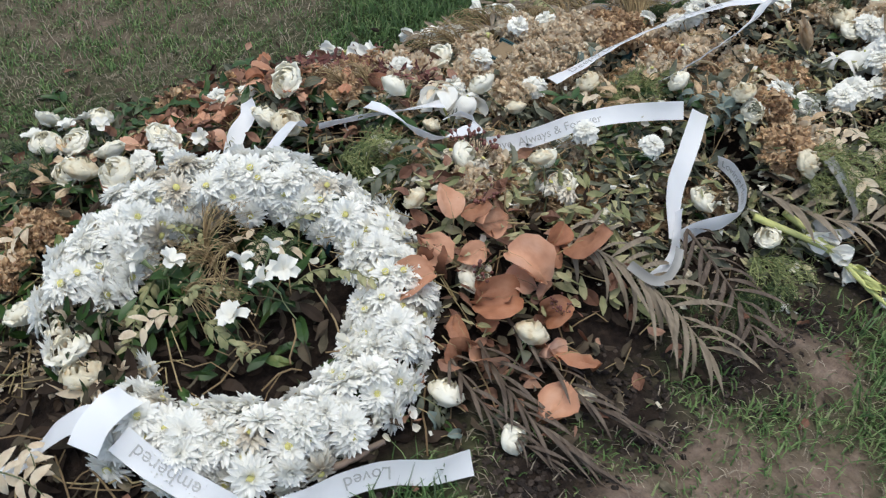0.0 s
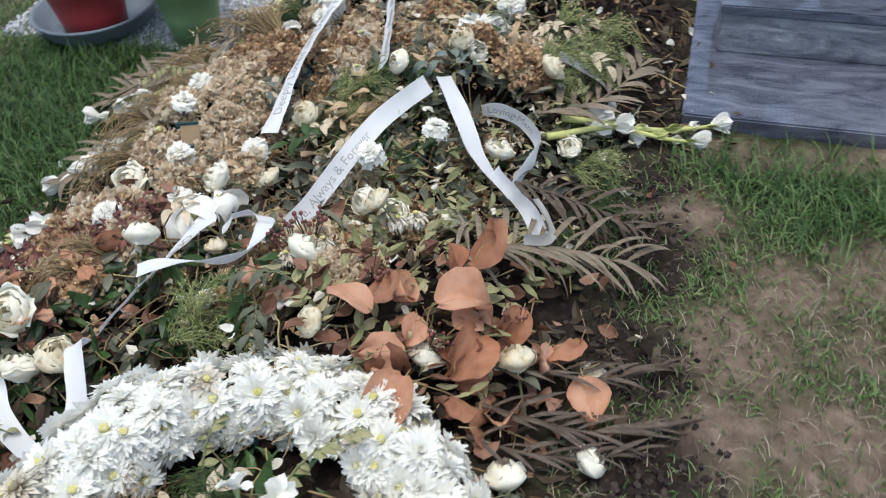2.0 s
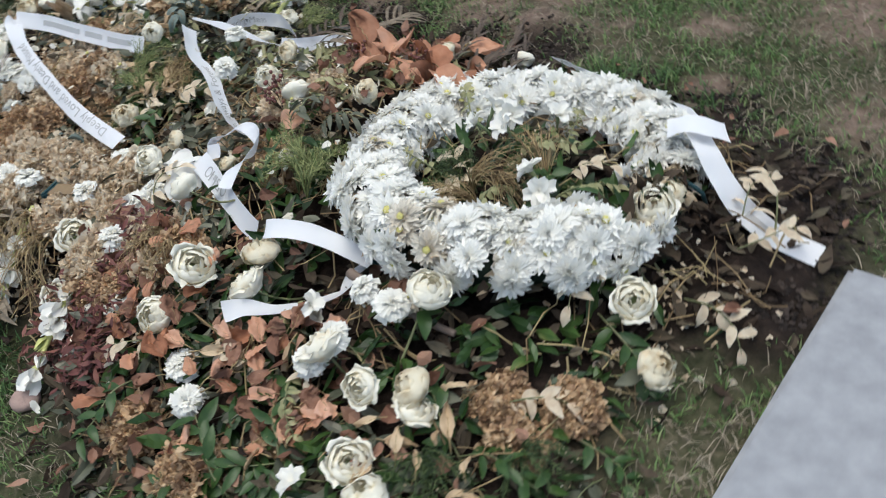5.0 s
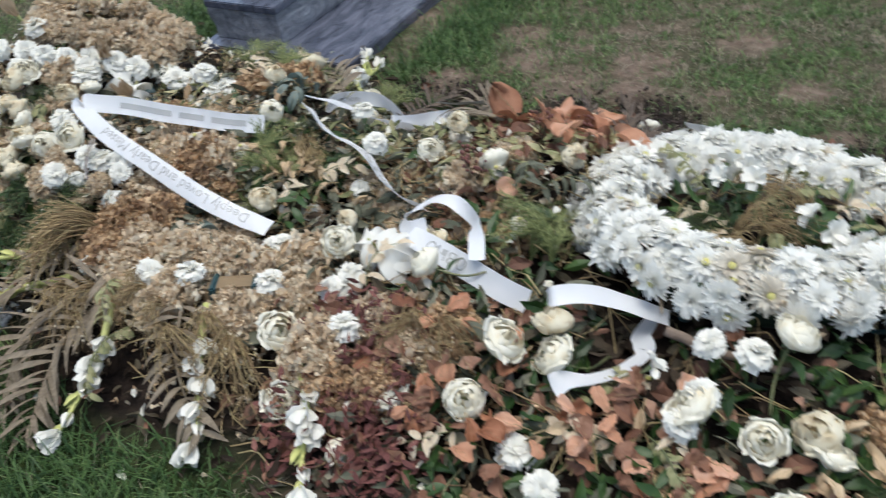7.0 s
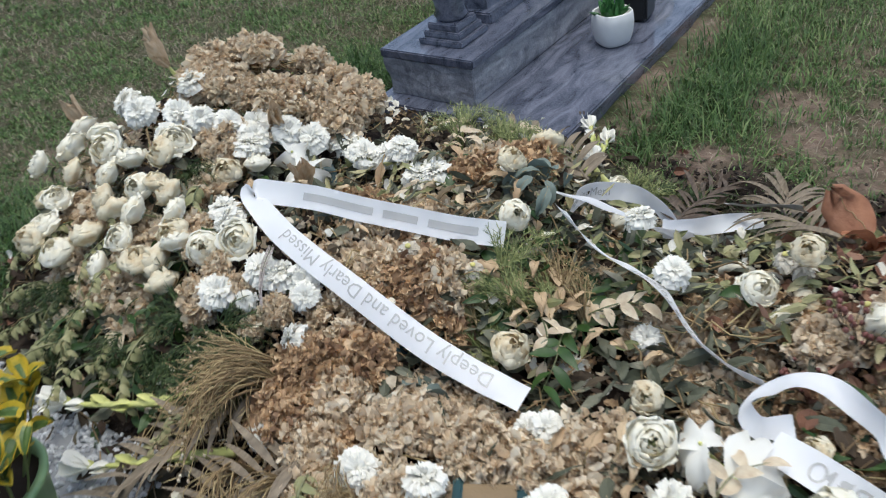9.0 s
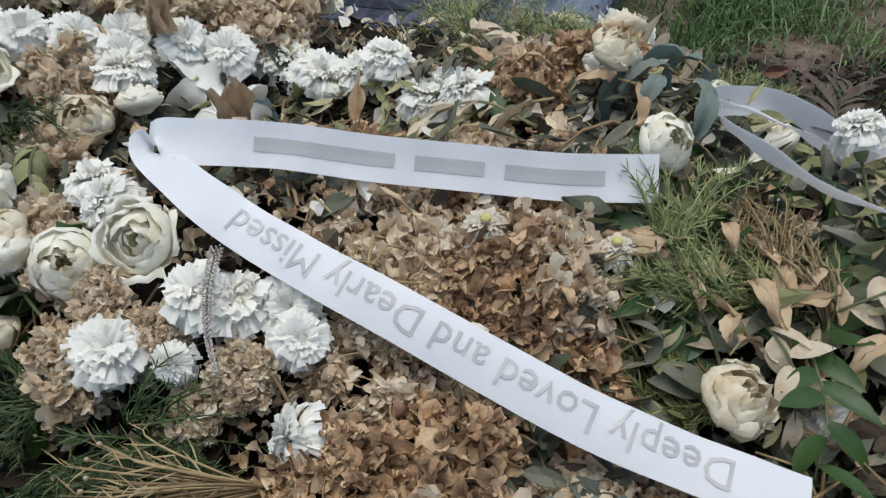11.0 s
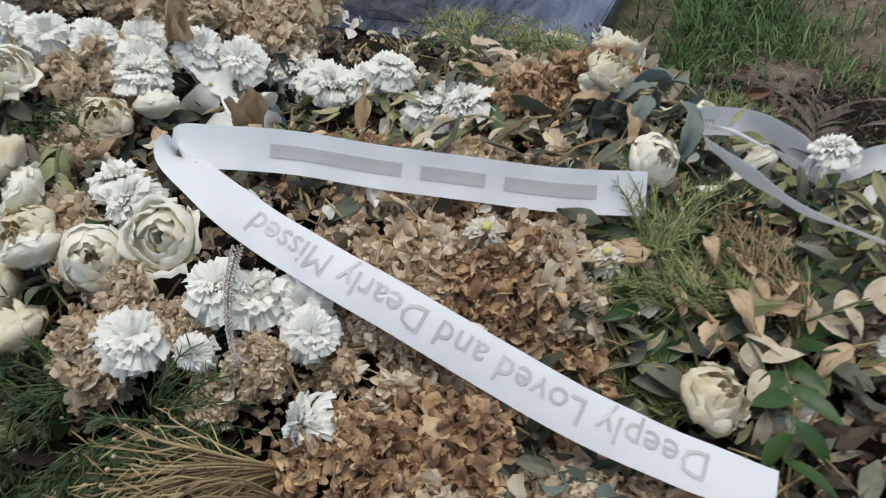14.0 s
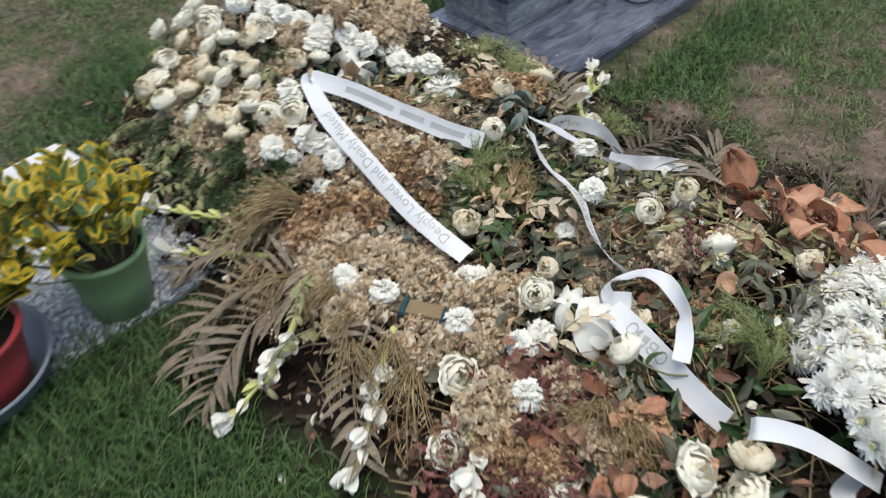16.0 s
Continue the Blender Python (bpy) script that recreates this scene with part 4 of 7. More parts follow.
def make_freesia(seed):
    rng = R_(seed)
    ob = thing("freesia", "small white freesia with an open trumpet of pointed petals", "freesia", "freesias in the wreath")
    g = Geo()
    g.add([(0, 0, 0.004)], [])
    for j in range(6):
        start = g.n
        v, f = sheet(0.034, 0.024, 5, 4, "petal", -1.3 + rng.uniform(-0.7, 0.9), 0.7, 0.002, 2, rng.uniform(-0.5, 0.5), rng, 0.002, 0.3)
        g.add(v @ (rz(j * TAU / 6 + rng.uniform(-0.3, 0.3)) @ rx(radians(66 + rng.uniform(-18, 18)))).T + np.array([0, 0, 0.008]), f)
        hub(g, start, 4)
    part("bloom", g.mesh("bloom", [M_LILY]), ob)
    v, f = turned([(0.001, -0.03), (0.002, -0.03), (0.004, 0.0), (0.007, 0.012)], 8)
    part("tube", Geo().add(v, f).mesh("tube", [M_CALYX]), ob)
    c, _ = curve([(0, 0, -0.028), (0.01, 0, -0.05), (0.02, 0.02, -0.08)], 6)
    part("stem", Geo().add(*tube(c, 0.0013, 5)).mesh("stem", [M_STEM]), ob)
    return ob


def make_lily(seed, mat, name, label, ln, wd, el, bend, n=6, category="lily", form="petal"):
    rng = R_(seed)
    ob = thing(name, label, category)
    for j in range(n):
        limp = form == "petal"
        v, f = sheet(ln * rng.uniform(0.8, 1.1), wd * rng.uniform(0.8, 1.15), 8, 5, form, bend + rng.uniform(-0.8, 0.8), rng.uniform(0.1, 0.6), 0.007 if limp else 0.004, rng.choice([1, 2, 3]), rng.uniform(-1.1, 1.1), rng, 0.002, 0.35)
        part("petal", Geo().add(v @ (rz(j * TAU / n + rng.uniform(-0.6, 0.6)) @ rx(radians(el + rng.uniform(-12, 12) - (rng.uniform(-15, 45) if limp else 0)))).T, f).mesh("petal", [mat]), ob)
    c, _ = curve([(0, 0, 0.004), (0.004, 0, -0.03), (0.015, 0.01, -0.09)], 6)
    part("stem", Geo().add(*tube(c, 0.003, 6)).mesh("stem", [M_GLADSTEM]), ob)
    return ob


def make_berries(seed):
    rng = R_(seed)
    ob = thing("berry_spray", "dry reddish-brown berry spray with thin stalks", "berries", "berry sprays")
    g, s = Geo(), Geo()
    for k in range(16):
        p = np.array([rng.uniform(-0.035, 0.035), rng.uniform(-0.035, 0.035), rng.uniform(0.0, 0.05)])
        v, f = ball(rng.uniform(0.004, 0.0065), 8, 6, 1.1)
        part("berry", Geo().add(v + p, f).mesh("berry", [M_BERRY]), ob)
        c, _ = curve([(0, 0, -0.06), p * np.array([0.4, 0.4, 0]) + np.array([0, 0, -0.015]), p], 6)
        s.add(*tube(c, 0.0009, 4))
    tagged(part("stalk", s.mesh("stalk", [M_BROWN]), ob), kind="stuff")
    return ob


def make_wisp(seed, mat, name, label, n, ln, spread, needle=0.0):
    """A tuft of thin arching twigs with needle leaves and tiny buds."""
    rng = R_(seed)
    ob = thing(name, label, "foliage", "tufts of fine twigs")
    g, b = Geo(), Geo()
    for k in range(n):
        a = rng.uniform(-spread, spread)
        l = ln * rng.uniform(0.6, 1.15)
        c, _ = curve([(0, 0, -0.03), (0.25 * l * math.sin(a), 0.25 * l * math.cos(a), rng.uniform(0.01, 0.05)), (0.65 * l * math.sin(a * 1.1), 0.65 * l * math.cos(a), rng.uniform(0.01, 0.06)), (l * math.sin(a * 1.25), l * math.cos(a * 1.1), rng.uniform(-0.04, 0.03))], 12)
        g.add(*tube(c, np.linspace(0.0016, 0.0006, len(c)), 4, False))
        for i in range(4, 13):
            for _ in range(3 if needle else 1):
                if needle:
                    v, f = sheet(needle * rng.uniform(0.6, 1.2), 0.0016, 2, 1, "strap", rng.uniform(-0.4, 0.4))
                    g.add(v @ (rz(-a + rng.uniform(-1.1, 1.1)) @ rx(rng.uniform(-0.4, 0.9))).T + c[i], f)
                elif rng.rand() < 0.5:
                    v, f = sheet(rng.uniform(0.012, 0.03), 0.0016, 2, 1, "strap", rng.uniform(-0.8, 0.8))
                    g.add(v @ (rz(-a + rng.uniform(-0.9, 0.9)) @ rx(rng.uniform(-0.3, 0.8))).T + c[i], f)
        if rng.rand() < 0.6:
            v, f = ball(0.0024, 6, 4, 1.3)
            b.add(v + c[-1], f)
    tagged(part("tuft", g.mesh("tuft", [mat]), ob), kind="stuff")
    if b.n:
        tagged(part("bud_sprinkle", b.mesh("bud_sprinkle", [M_HYDPALE]), ob), kind="stuff")
    return ob


def gladiolus(points, seed, blooms=3, r=0.0075, tip_open=True):
    """A cut gladiolus spike laid along the points, tip last."""
    rng = R_(seed)
    ob = thing("gladiolus", "drooping gladiolus spike with white buds and limp open flowers", "gladiolus", "gladioli on the heap")
    c, ln = curve(points, 24)
    part("stem", Geo().add(*tube(c, np.linspace(r, r * 0.45, len(c)), 7)).mesh("stem", [M_GLADSTEM]), ob)
    t = np.gradient(c, axis=0)
    for k in range(6):
        i = 6 + int(18 * k / 5.4)
        i = min(i, 24)
        d = Vector(t[i]).normalized()
        q = np.array(Vector((0, 1, 0)).rotation_difference(d).to_matrix())
        side = 1 if k % 2 else -1
        g = Geo()
        opened = k < blooms or (tip_open and k == 5)
        for j in range(6 if opened else 3):
            if opened:
                v, f = sheet(rng.uniform(0.034, 0.048), 0.026, 6, 4, "petal", rng.uniform(-0.7, 0.5), 0.7, 0.002, 3, 0, rng, 0.002)
                v = v @ (ry(j * TAU / 6) @ rx(radians(rng.uniform(6, 26)))).T
            else:
                v, f = sheet(0.032, 0.012, 5, 2, "leaf", 0.1, 1.4)
                v = v @ (ry(j * TAU / 3) @ rx(0.06)).T
            g.add(v @ (q @ rz(-side * 0.35 * (k < 5)) @ rx(0.25)).T + c[i], f)
        part("flower" if opened else "bud", g.mesh("flower", [M_LILY if opened or k > 3 else M_GLADSTEM]), ob)
        v, f = sheet(0.035, 0.010, 4, 2, "leaf", 0.2, 1.2)
        part("bract", Geo().add(v @ (q @ rz(-side * 0.3) @ rx(-0.1)).T + c[max(i - 1, 0)], f).mesh("bract", [M_GLADSTEM]), ob)
    return ob


def frond(points, seed, n=13, leaf=0.15, width=0.016, mat=None, droop=-0.9, spread=0.9):
    """A dry feather palm frond along the points, base first."""
    rng = R_(seed)
    ob = thing("palm_frond", "dried grey-brown palm frond with drooping narrow leaflets", "palm frond", "palm fronds under the heap")
    c, ln = curve(points, 2 * n)
    part("rib", Geo().add(*tube(c, np.linspace(0.004, 0.0012, len(c)), 5)).mesh("rib", [mat or M_PALM]), ob)
    t = np.gradient(c, axis=0)
    for k in range(n):
        i = 2 * k + 1
        d = math.atan2(-t[i][0], t[i][1])
        s = 0.55 + 0.45 * math.sin(math.pi * (0.2 + 0.75 * k / n))
        for side in (-1, 1):
            v, f = sheet(leaf * s * rng.uniform(0.8, 1.1), width * rng.uniform(0.8, 1.1), 8, 2, "leaf", droop * rng.uniform(0.5, 1.3), 0.5, twist=rng.uniform(-0.7, 0.7), rng=rng)
            a = d - side * (spread + 0.2 * rng.rand() - 0.5 * k / n)
            v = v @ (rz(a) @ rx(rng.uniform(0.05, 0.55)) @ ry(rng.uniform(-0.4, 0.4))).T + c[i]
            low = np.maximum(soil_height(v[:, 0], v[:, 1]), 0) + 0.004
            v[:, 2] = np.maximum(v[:, 2], low + 0.002 * k / n)
            part("leaflet", Geo().add(v, f).mesh("leaflet", [mat or M_PALM]), ob)
    return ob


def arc(points, lift=0.0):
    """Points (x, y, above) laid on the heap."""
    return [(x, y, max(float(heap(x, y)), float(soil_height(x, y))) + z + lift) for x, y, z in points]


def remove_source(ob):
    for o in (*ob.children_recursive, ob):
        bpy.data.objects.remove(o)


def flower_spike(x, y, lift, turn):
    """A thin tapering spike of tiny florets lying on the carnations."""
    rng = R_(140)
    ob = thing("flower_spike", "thin mauve-grey veronica spike lying over white carnations", "flower spike")
    c, _ = curve([(0, -0.05, 0.0), (0.004, 0.0, 0.004), (0.0, 0.05, 0.0), (-0.008, 0.085, -0.01)], 24)
    part("stem", Geo().add(*tube(c, np.linspace(0.0016, 0.0006, len(c)), 5)).mesh("stem", [M_STEM]), ob)
    g = Geo()
    for k in range(330):
        i = k / 330 * 24
        p = c[int(i)] + (c[min(int(i) + 1, 24)] - c[int(i)]) * (i % 1)
        a, w = k * 2.39996, 0.0065 * (1 - 0.72 * k / 330)
        v, f = ball(rng.uniform(0.0009, 0.0016), 5, 4, 1.3)
        g.add(v + p + np.array([math.cos(a) * w, 0, math.sin(a) * w]), f)
    tagged(part("flower_head", g.mesh("flower_head", [M_SPIKE]), ob), kind="stuff")
    ob.matrix_basis = seat(x, y, lift, 0, None, turn, size=0.68)
    return ob


# ---------- the chrysanthemum wreath ----------
WX, WY, WZ, WR, WT = 0.044, -0.052, 0.104, 0.252, 0.064


def wreath():
    top = thing("wreath", "round funeral wreath packed with white chrysanthemums, one stretch faded and open", "wreath")
    top.matrix_world = pose(WX, WY, 0, 11, 1, 0)
    v, f = [], []
    for i in range(72):
        a = i / 72 * TAU
        for j in range(12):
            b = j / 12 * TAU
            r = WR + (WT - 0.030) * math.cos(b)
            v.append((r * math.cos(a), r * math.sin(a), WZ - 0.022 + (WT - 0.032) * math.sin(b)))
    for i in range(72):
        for j in range(12):
            f.append((i * 12 + j, ((i + 1) % 72) * 12 + j, ((i + 1) % 72) * 12 + (j + 1) % 12, i * 12 + (j + 1) % 12))
    part("foam_ring", Geo().add(v, f).mesh("foam_ring", [M_FOAM]), top, "dark green foam ring")
    for k in range(6):
        a = 0.5 + k * TAU / 6
        c = [((WR + (WT + 0.002) * math.cos(b)) * math.cos(a), (WR + (WT + 0.002) * math.cos(b)) * math.sin(a), WZ - 0.02 + WT * 0.7 * math.sin(b)) for b in np.linspace(0, TAU, 13)]
        part("tray_clip", Geo().add(*tube(c, 0.004, 5)).mesh("tray_clip", [M_WIRE]), top, "teal plastic clip")
    g = Geo()
    rng = R_(78)
    for _ in range(420):
        a, b = rng.uniform(0, TAU), rng.uniform(-0.6, 3.7)
        if _ < 150:
            a = rng.uniform(math.radians(168), math.radians(214))
        nr = np.array([math.cos(b) * math.cos(a), math.cos(b) * math.sin(a), math.sin(b)])
        q = np.array(Vector((0, 0, 1)).rotation_difference(Vector(nr)).to_matrix())
        v, f = sheet(rng.uniform(0.025, 0.055), rng.uniform(0.012, 0.022), 4, 2, "leaf", rng.uniform(-1.5, 1.5), 0.4, twist=rng.uniform(-1, 1), rng=rng)
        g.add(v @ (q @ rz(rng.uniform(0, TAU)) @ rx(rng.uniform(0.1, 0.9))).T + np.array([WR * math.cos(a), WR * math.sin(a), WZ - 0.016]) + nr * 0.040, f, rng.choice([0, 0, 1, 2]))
    tagged(part("leaf_cover", g.mesh("leaf_cover", [M_BROWN, M_GREEN, M_HYDPALE]), top, "wilted leaves under the blooms, browns deepened to read as shade"), kind="stuff")
    fresh = [mum_geo(100 + s, 1.0, 0.0, s % 2 == 0).mesh("chrysanthemum", [M_MUM, M_DISC]) for s in range(6)]
    aged = [mum_geo(130 + s, 0.92, 0.3, True).mesh("chrysanthemum", [M_MUMAGED, M_DISC]) for s in range(2)]
    rng = R_(77)
    rows = ((-0.30, 23), (0.08, 27), (0.48, 30), (0.90, 32), (1.32, 34), (1.74, 34), (2.16, 32), (2.58, 28), (2.96, 24))
    k = 0
    for b0, n in rows:
        for i in range(n):
            a = (i + 0.5 * (k % 2) + rng.uniform(-0.28, 0.28)) / n * TAU
            deg = math.degrees(a) % 360
            if 170 < deg < 215 and rng.rand() < 0.9:
                continue
            if rng.rand() < 0.01:
                continue
            b = math.pi / 2 - (b0 - 1.25) * 0.95 + rng.uniform(-0.12, 0.12)
            nr = np.array([math.cos(b) * math.cos(a), math.cos(b) * math.sin(a), math.sin(b)])
            out = WT - 0.010 + rng.uniform(-0.014, 0.014)
            p = np.array([WR * math.cos(a), WR * math.sin(a), WZ]) + nr * out * np.array([1.05, 1.05, 0.9])
            nn = Vector(nr + rng.uniform(-0.32, 0.32, 3)).normalized()
            q = Vector((0, 0, 1)).rotation_difference(nn).to_matrix().to_4x4()
            old = 92 < deg < 112 and rng.rand() < 0.45 or rng.rand() < 0.03
            me = aged[rng.randint(2)] if old else fresh[rng.randint(6)]
            part("chrysanthemum", me, top, "", Matrix.Translation(p) @ q @ Matrix.Rotation(rng.uniform(0, TAU), 4, "Z") @ Matrix.Scale(rng.uniform(0.92, 1.12), 4))
        k += 1
    return top


wreath()


# ---------- the flowers on the heap ----------
rng = R_(21)
ROSE_KINDS = [make_rose(1, M_ROSE, 0.0, 0.4), make_rose(2, M_ROSE, 0.1, 0.9), make_rose(3, M_ROSE, 0.3, 0.6), make_rose(4, M_ROSEDRY, 0.35, 0.3), make_rose(5, M_ROSEDRY, 0.4, 0.3), make_rose(6, M_ROSE, 0.0, 0.1)]
# roses standing thick in the head spray
HEAD_ROSES = [(1.81, 0.394, 0.275), (1.531, 0.541, 0.225), (1.577, 0.429, 0.258), (1.541, 0.431, 0.25), (1.437, 0.492, 0.238), (1.446, 0.532, 0.205), (1.52, 0.262, 0.225), (1.541, 0.315, 0.228), (1.66, 0.497, 0.235),
              (1.695, 0.46, 0.255), (1.84, 0.45, 0.265), (1.74, 0.585, 0.20), (1.735, 0.615, 0.195), (1.87, 0.51, 0.25), (1.90, 0.395, 0.262), (1.63, 0.555, 0.205), (1.76, 0.417, 0.27), (1.613, 0.502, 0.232), (1.60, 0.452, 0.252),
              (1.634, 0.377, 0.275), (1.469, 0.464, 0.253), (1.414, 0.503, 0.238), (1.394, 0.555, 0.20), (1.676, 0.415, 0.272), (1.474, 0.549, 0.208), (1.56, 0.492, 0.24), (1.82, 0.54, 0.205), (1.80, 0.48, 0.24), (1.68, 0.60, 0.175), (1.57, 0.58, 0.175), (1.36, 0.485, 0.235), (1.77, 0.535, 0.22), (1.655, 0.335, 0.27)]
# roses over the middle and the near edge
MID_ROSES = [(0.997, 0.168, 0.236), (1.078, 0.068, 0.258), (1.095, 0.045, 0.225), (1.135, -0.101, 0.193), (1.03, -0.172, 0.088), (0.695, 0.30, 0.140), (0.645, 0.375, 0.160), (0.62, 0.073, 0.140),
             (0.885, 0.333, 0.150), (0.617, 0.025, 0.226), (0.366, 0.007, 0.204), (0.95, -0.057, 0.110), (0.605, 0.035, 0.152), (0.657, 0.074, 0.178), (0.68, 0.035, 0.140), (0.74, -0.045, 0.090), (1.119, 0.013, 0.169), (0.493, 0.088, 0.208)]
SPRAY_ROSES = [(0.427, -0.141, 0.132), (0.487, -0.26, 0.100), (0.40, -0.403, 0.032), (0.321, -0.304, 0.056), (0.542, -0.364, 0.037)]
FOOT_ROSES = [(0.238, 0.462, 0.185), (0.183, 0.412, 0.135), (0.212, 0.36, 0.152), (0.25, 0.552, 0.138), (0.371, 0.582, 0.106), (0.401, 0.68, 0.055), (-0.13, 0.40, 0.125), (-0.187, 0.355, 0.126), (-0.214, 0.37, 0.112), (-0.118, 0.248, 0.185),
              (-0.20, 0.48, 0.10), (-0.255, 0.495, 0.10), (-0.39, 0.09, 0.075), (-0.30, 0.03, 0.10), (-0.03, 0.40, 0.135), (0.545, 0.66, 0.07), (0.62, 0.572, 0.115), (0.445, 0.376, 0.19), (-0.15, 0.62, 0.06), (-0.26, 0.66, 0.05)]
for spots, kinds, size in ((HEAD_ROSES, (0, 1, 2, 5, 3, 4, 2), 0.92), (MID_ROSES, (0, 2, 5, 4, 3), 0.88), (SPRAY_ROSES, (2, 3, 5), 0.88), (FOOT_ROSES, (0, 1, 1, 3, 5), 0.95)):
    for x, y, z in spots:
        put(ROSE_KINDS[kinds[rng.randint(len(kinds))]], seat(x, y, 0, 0.85, rng, size=size * rng.uniform(0.8, 1.14), z=z - 0.008))
put(ROSE_KINDS[1], seat(1.311, 0.45, 0, 0, None, turn=1.0, tip=(-0.5, 0.5, 0.0), size=0.9, z=0.24))
put(ROSE_KINDS[4], seat(0.495, 0.275, 0, 0.3, rng, size=0.62, z=0.143))
for deg, k, up, size in ((181, 2, 0.020, 0.95), (192, 1, 0.030, 1.0), (201, 3, 0.020, 0.95), (208, 3, 0.0, 0.75), (186, 4, -0.015, 0.8)):
    a = math.radians(deg)
    r = WR + (0.02 if deg != 184 else 0.06)
    put(ROSE_KINDS[k], Matrix.Translation((WX + r * math.cos(a), WY + r * math.sin(a), WZ + up - 0.005)) @ Matrix.Rotation(rng.uniform(0, TAU), 4, "Z") @ Matrix.Rotation(rng.uniform(-0.4, 0.4), 4, "X") @ Matrix.Scale(size, 4))
for ob in ROSE_KINDS:
    remove_source(ob)

CARN_KINDS = [make_carnation(s) for s in (31, 32, 33)]
CARNATIONS = [(1.889, 0.297, 0.282), (1.763, 0.334, 0.305), (1.79, 0.32, 0.295), (1.683, 0.336, 0.275), (1.739, 0.223, 0.325), (1.66, 0.27, 0.285), (1.62, 0.235, 0.27), (1.571, 0.221, 0.245), (1.465, 0.085, 0.192), (1.49, 0.095, 0.195), (1.43, 0.095, 0.185), (1.405, 0.10, 0.192), (1.375, 0.08, 0.19),
              (1.345, 0.063, 0.204), (1.264, 0.064, 0.184), (1.28, 0.09, 0.18), (1.291, 0.52, 0.202), (1.075, 0.622, 0.122), (0.904, 0.605, 0.155), (0.82, 0.574, 0.17), (0.70, 0.504, 0.143), (0.782, 0.398, 0.118),
              (0.80, 0.41, 0.11), (0.829, 0.273, 0.085), (0.763, 0.185, 0.115), (0.602, 0.405, 0.125), (0.611, 0.452, 0.118), (0.59, 0.425, 0.12), (0.762, 0.118, 0.193), (0.865, 0.032, 0.198), (0.51, 0.52, 0.14), (0.10, 0.594, 0.082), (0.16, 0.566, 0.097),
              (-0.033, 0.382, 0.14), (-0.028, 0.425, 0.122), (-0.011, 0.30, 0.16), (-0.078, 0.29, 0.165), (1.25, 0.462, 0.225), (1.228, 0.448, 0.212), (1.192, 0.432, 0.205), (1.372, 0.428, 0.248), (1.594, 0.196, 0.258), (1.555, 0.245, 0.243), (1.54, 0.165, 0.24), (1.505, 0.14, 0.222), (1.221, 0.107, 0.21), (1.17, 0.45, 0.197), (1.70, 0.285, 0.295), (1.42, 0.40, 0.24)]
for x, y, z in CARNATIONS:
    put(CARN_KINDS[rng.randint(3)], seat(x, y, 0, 0.5, rng, size=rng.uniform(0.98, 1.18) * (1 if x > 1.2 else 0.9), z=z - 0.006))
put(CARN_KINDS[0], seat(1.135, 0.512, 0, 0, None, turn=1.0, tip=(1.6, 1.0, 0.0), size=0.85, z=0.172))
put(CARN_KINDS[1], seat(1.243, 0.508, 0, 0, None, turn=2.0, tip=(-0.2, 0.9, 0.0), size=0.62, z=0.188))
for ob in CARN_KINDS:
    remove_source(ob)

MUM_KINDS = [make_dry_mum(41), make_dry_mum(42)]
for x, y in ((1.094, 0.303), (1.00, 0.268), (0.47, 0.11), (0.52, 0.07), (0.63, 0.0), (0.66, -0.02), (0.55, 0.24), (0.37, 0.20), (-0.07, 0.26), (0.07, 0.32)):
    put(MUM_KINDS[rng.randint(2)], seat(x, y, 0.008, 0.3, rng, size=rng.uniform(0.75, 0.95)))
for ob in MUM_KINDS:
    remove_source(ob)

HYD_KINDS = [make_hydrangea(51, M_HYD, 0.052, 280), make_hydrangea(52, M_HYD, 0.046, 240), make_hydrangea(53, M_HYD, 0.056, 300, 0.5), make_hydrangea(54, M_HYDPALE, 0.052, 270), make_hydrangea(55, M_HYDPALE, 0.044, 220)]
HYD_HEAD = [(1.73, 0.08), (1.67, -0.01), (1.61, -0.03), (1.53, -0.01), (1.68, 0.18), (1.63, 0.13), (1.59, 0.07), (1.51, 0.06), (1.61, 0.26), (1.78, 0.14), (1.79, 0.02), (1.72, -0.06), (1.55, 0.37), (1.46, 0.58), (1.74, 0.20), (1.85, 0.12), (1.70, 0.50), (1.62, 0.47), (1.56, 0.48), (1.50, 0.53), (1.66, 0.55), (1.76, 0.50), (1.45, 0.46), (1.80, 0.42), (1.60, 0.58), (1.53, 0.57), (1.86, 0.40), (1.72, 0.57)]
HYD_MID = [(1.27, 0.215), (1.17, 0.19), (1.23, 0.26), (1.15, 0.34), (1.06, 0.31), (1.01, 0.35), (1.10, 0.52), (1.05, 0.47), (1.03, 0.53), (1.07, 0.58), (0.97, 0.59), (0.91, 0.53), (0.96, 0.45), (0.95, 0.65),
           (0.83, 0.49), (0.77, 0.47), (0.71, 0.38), (1.09, 0.37), (0.88, 0.44), (0.81, 0.41), (0.84, 0.60), (0.85, 0.64), (0.72, 0.57), (1.12, 0.24), (1.00, 0.60), (0.90, 0.49), (1.13, 0.42), (1.20, 0.36), (0.93, 0.39), (1.34, 0.21), (1.10, 0.305), (1.045, 0.297)]
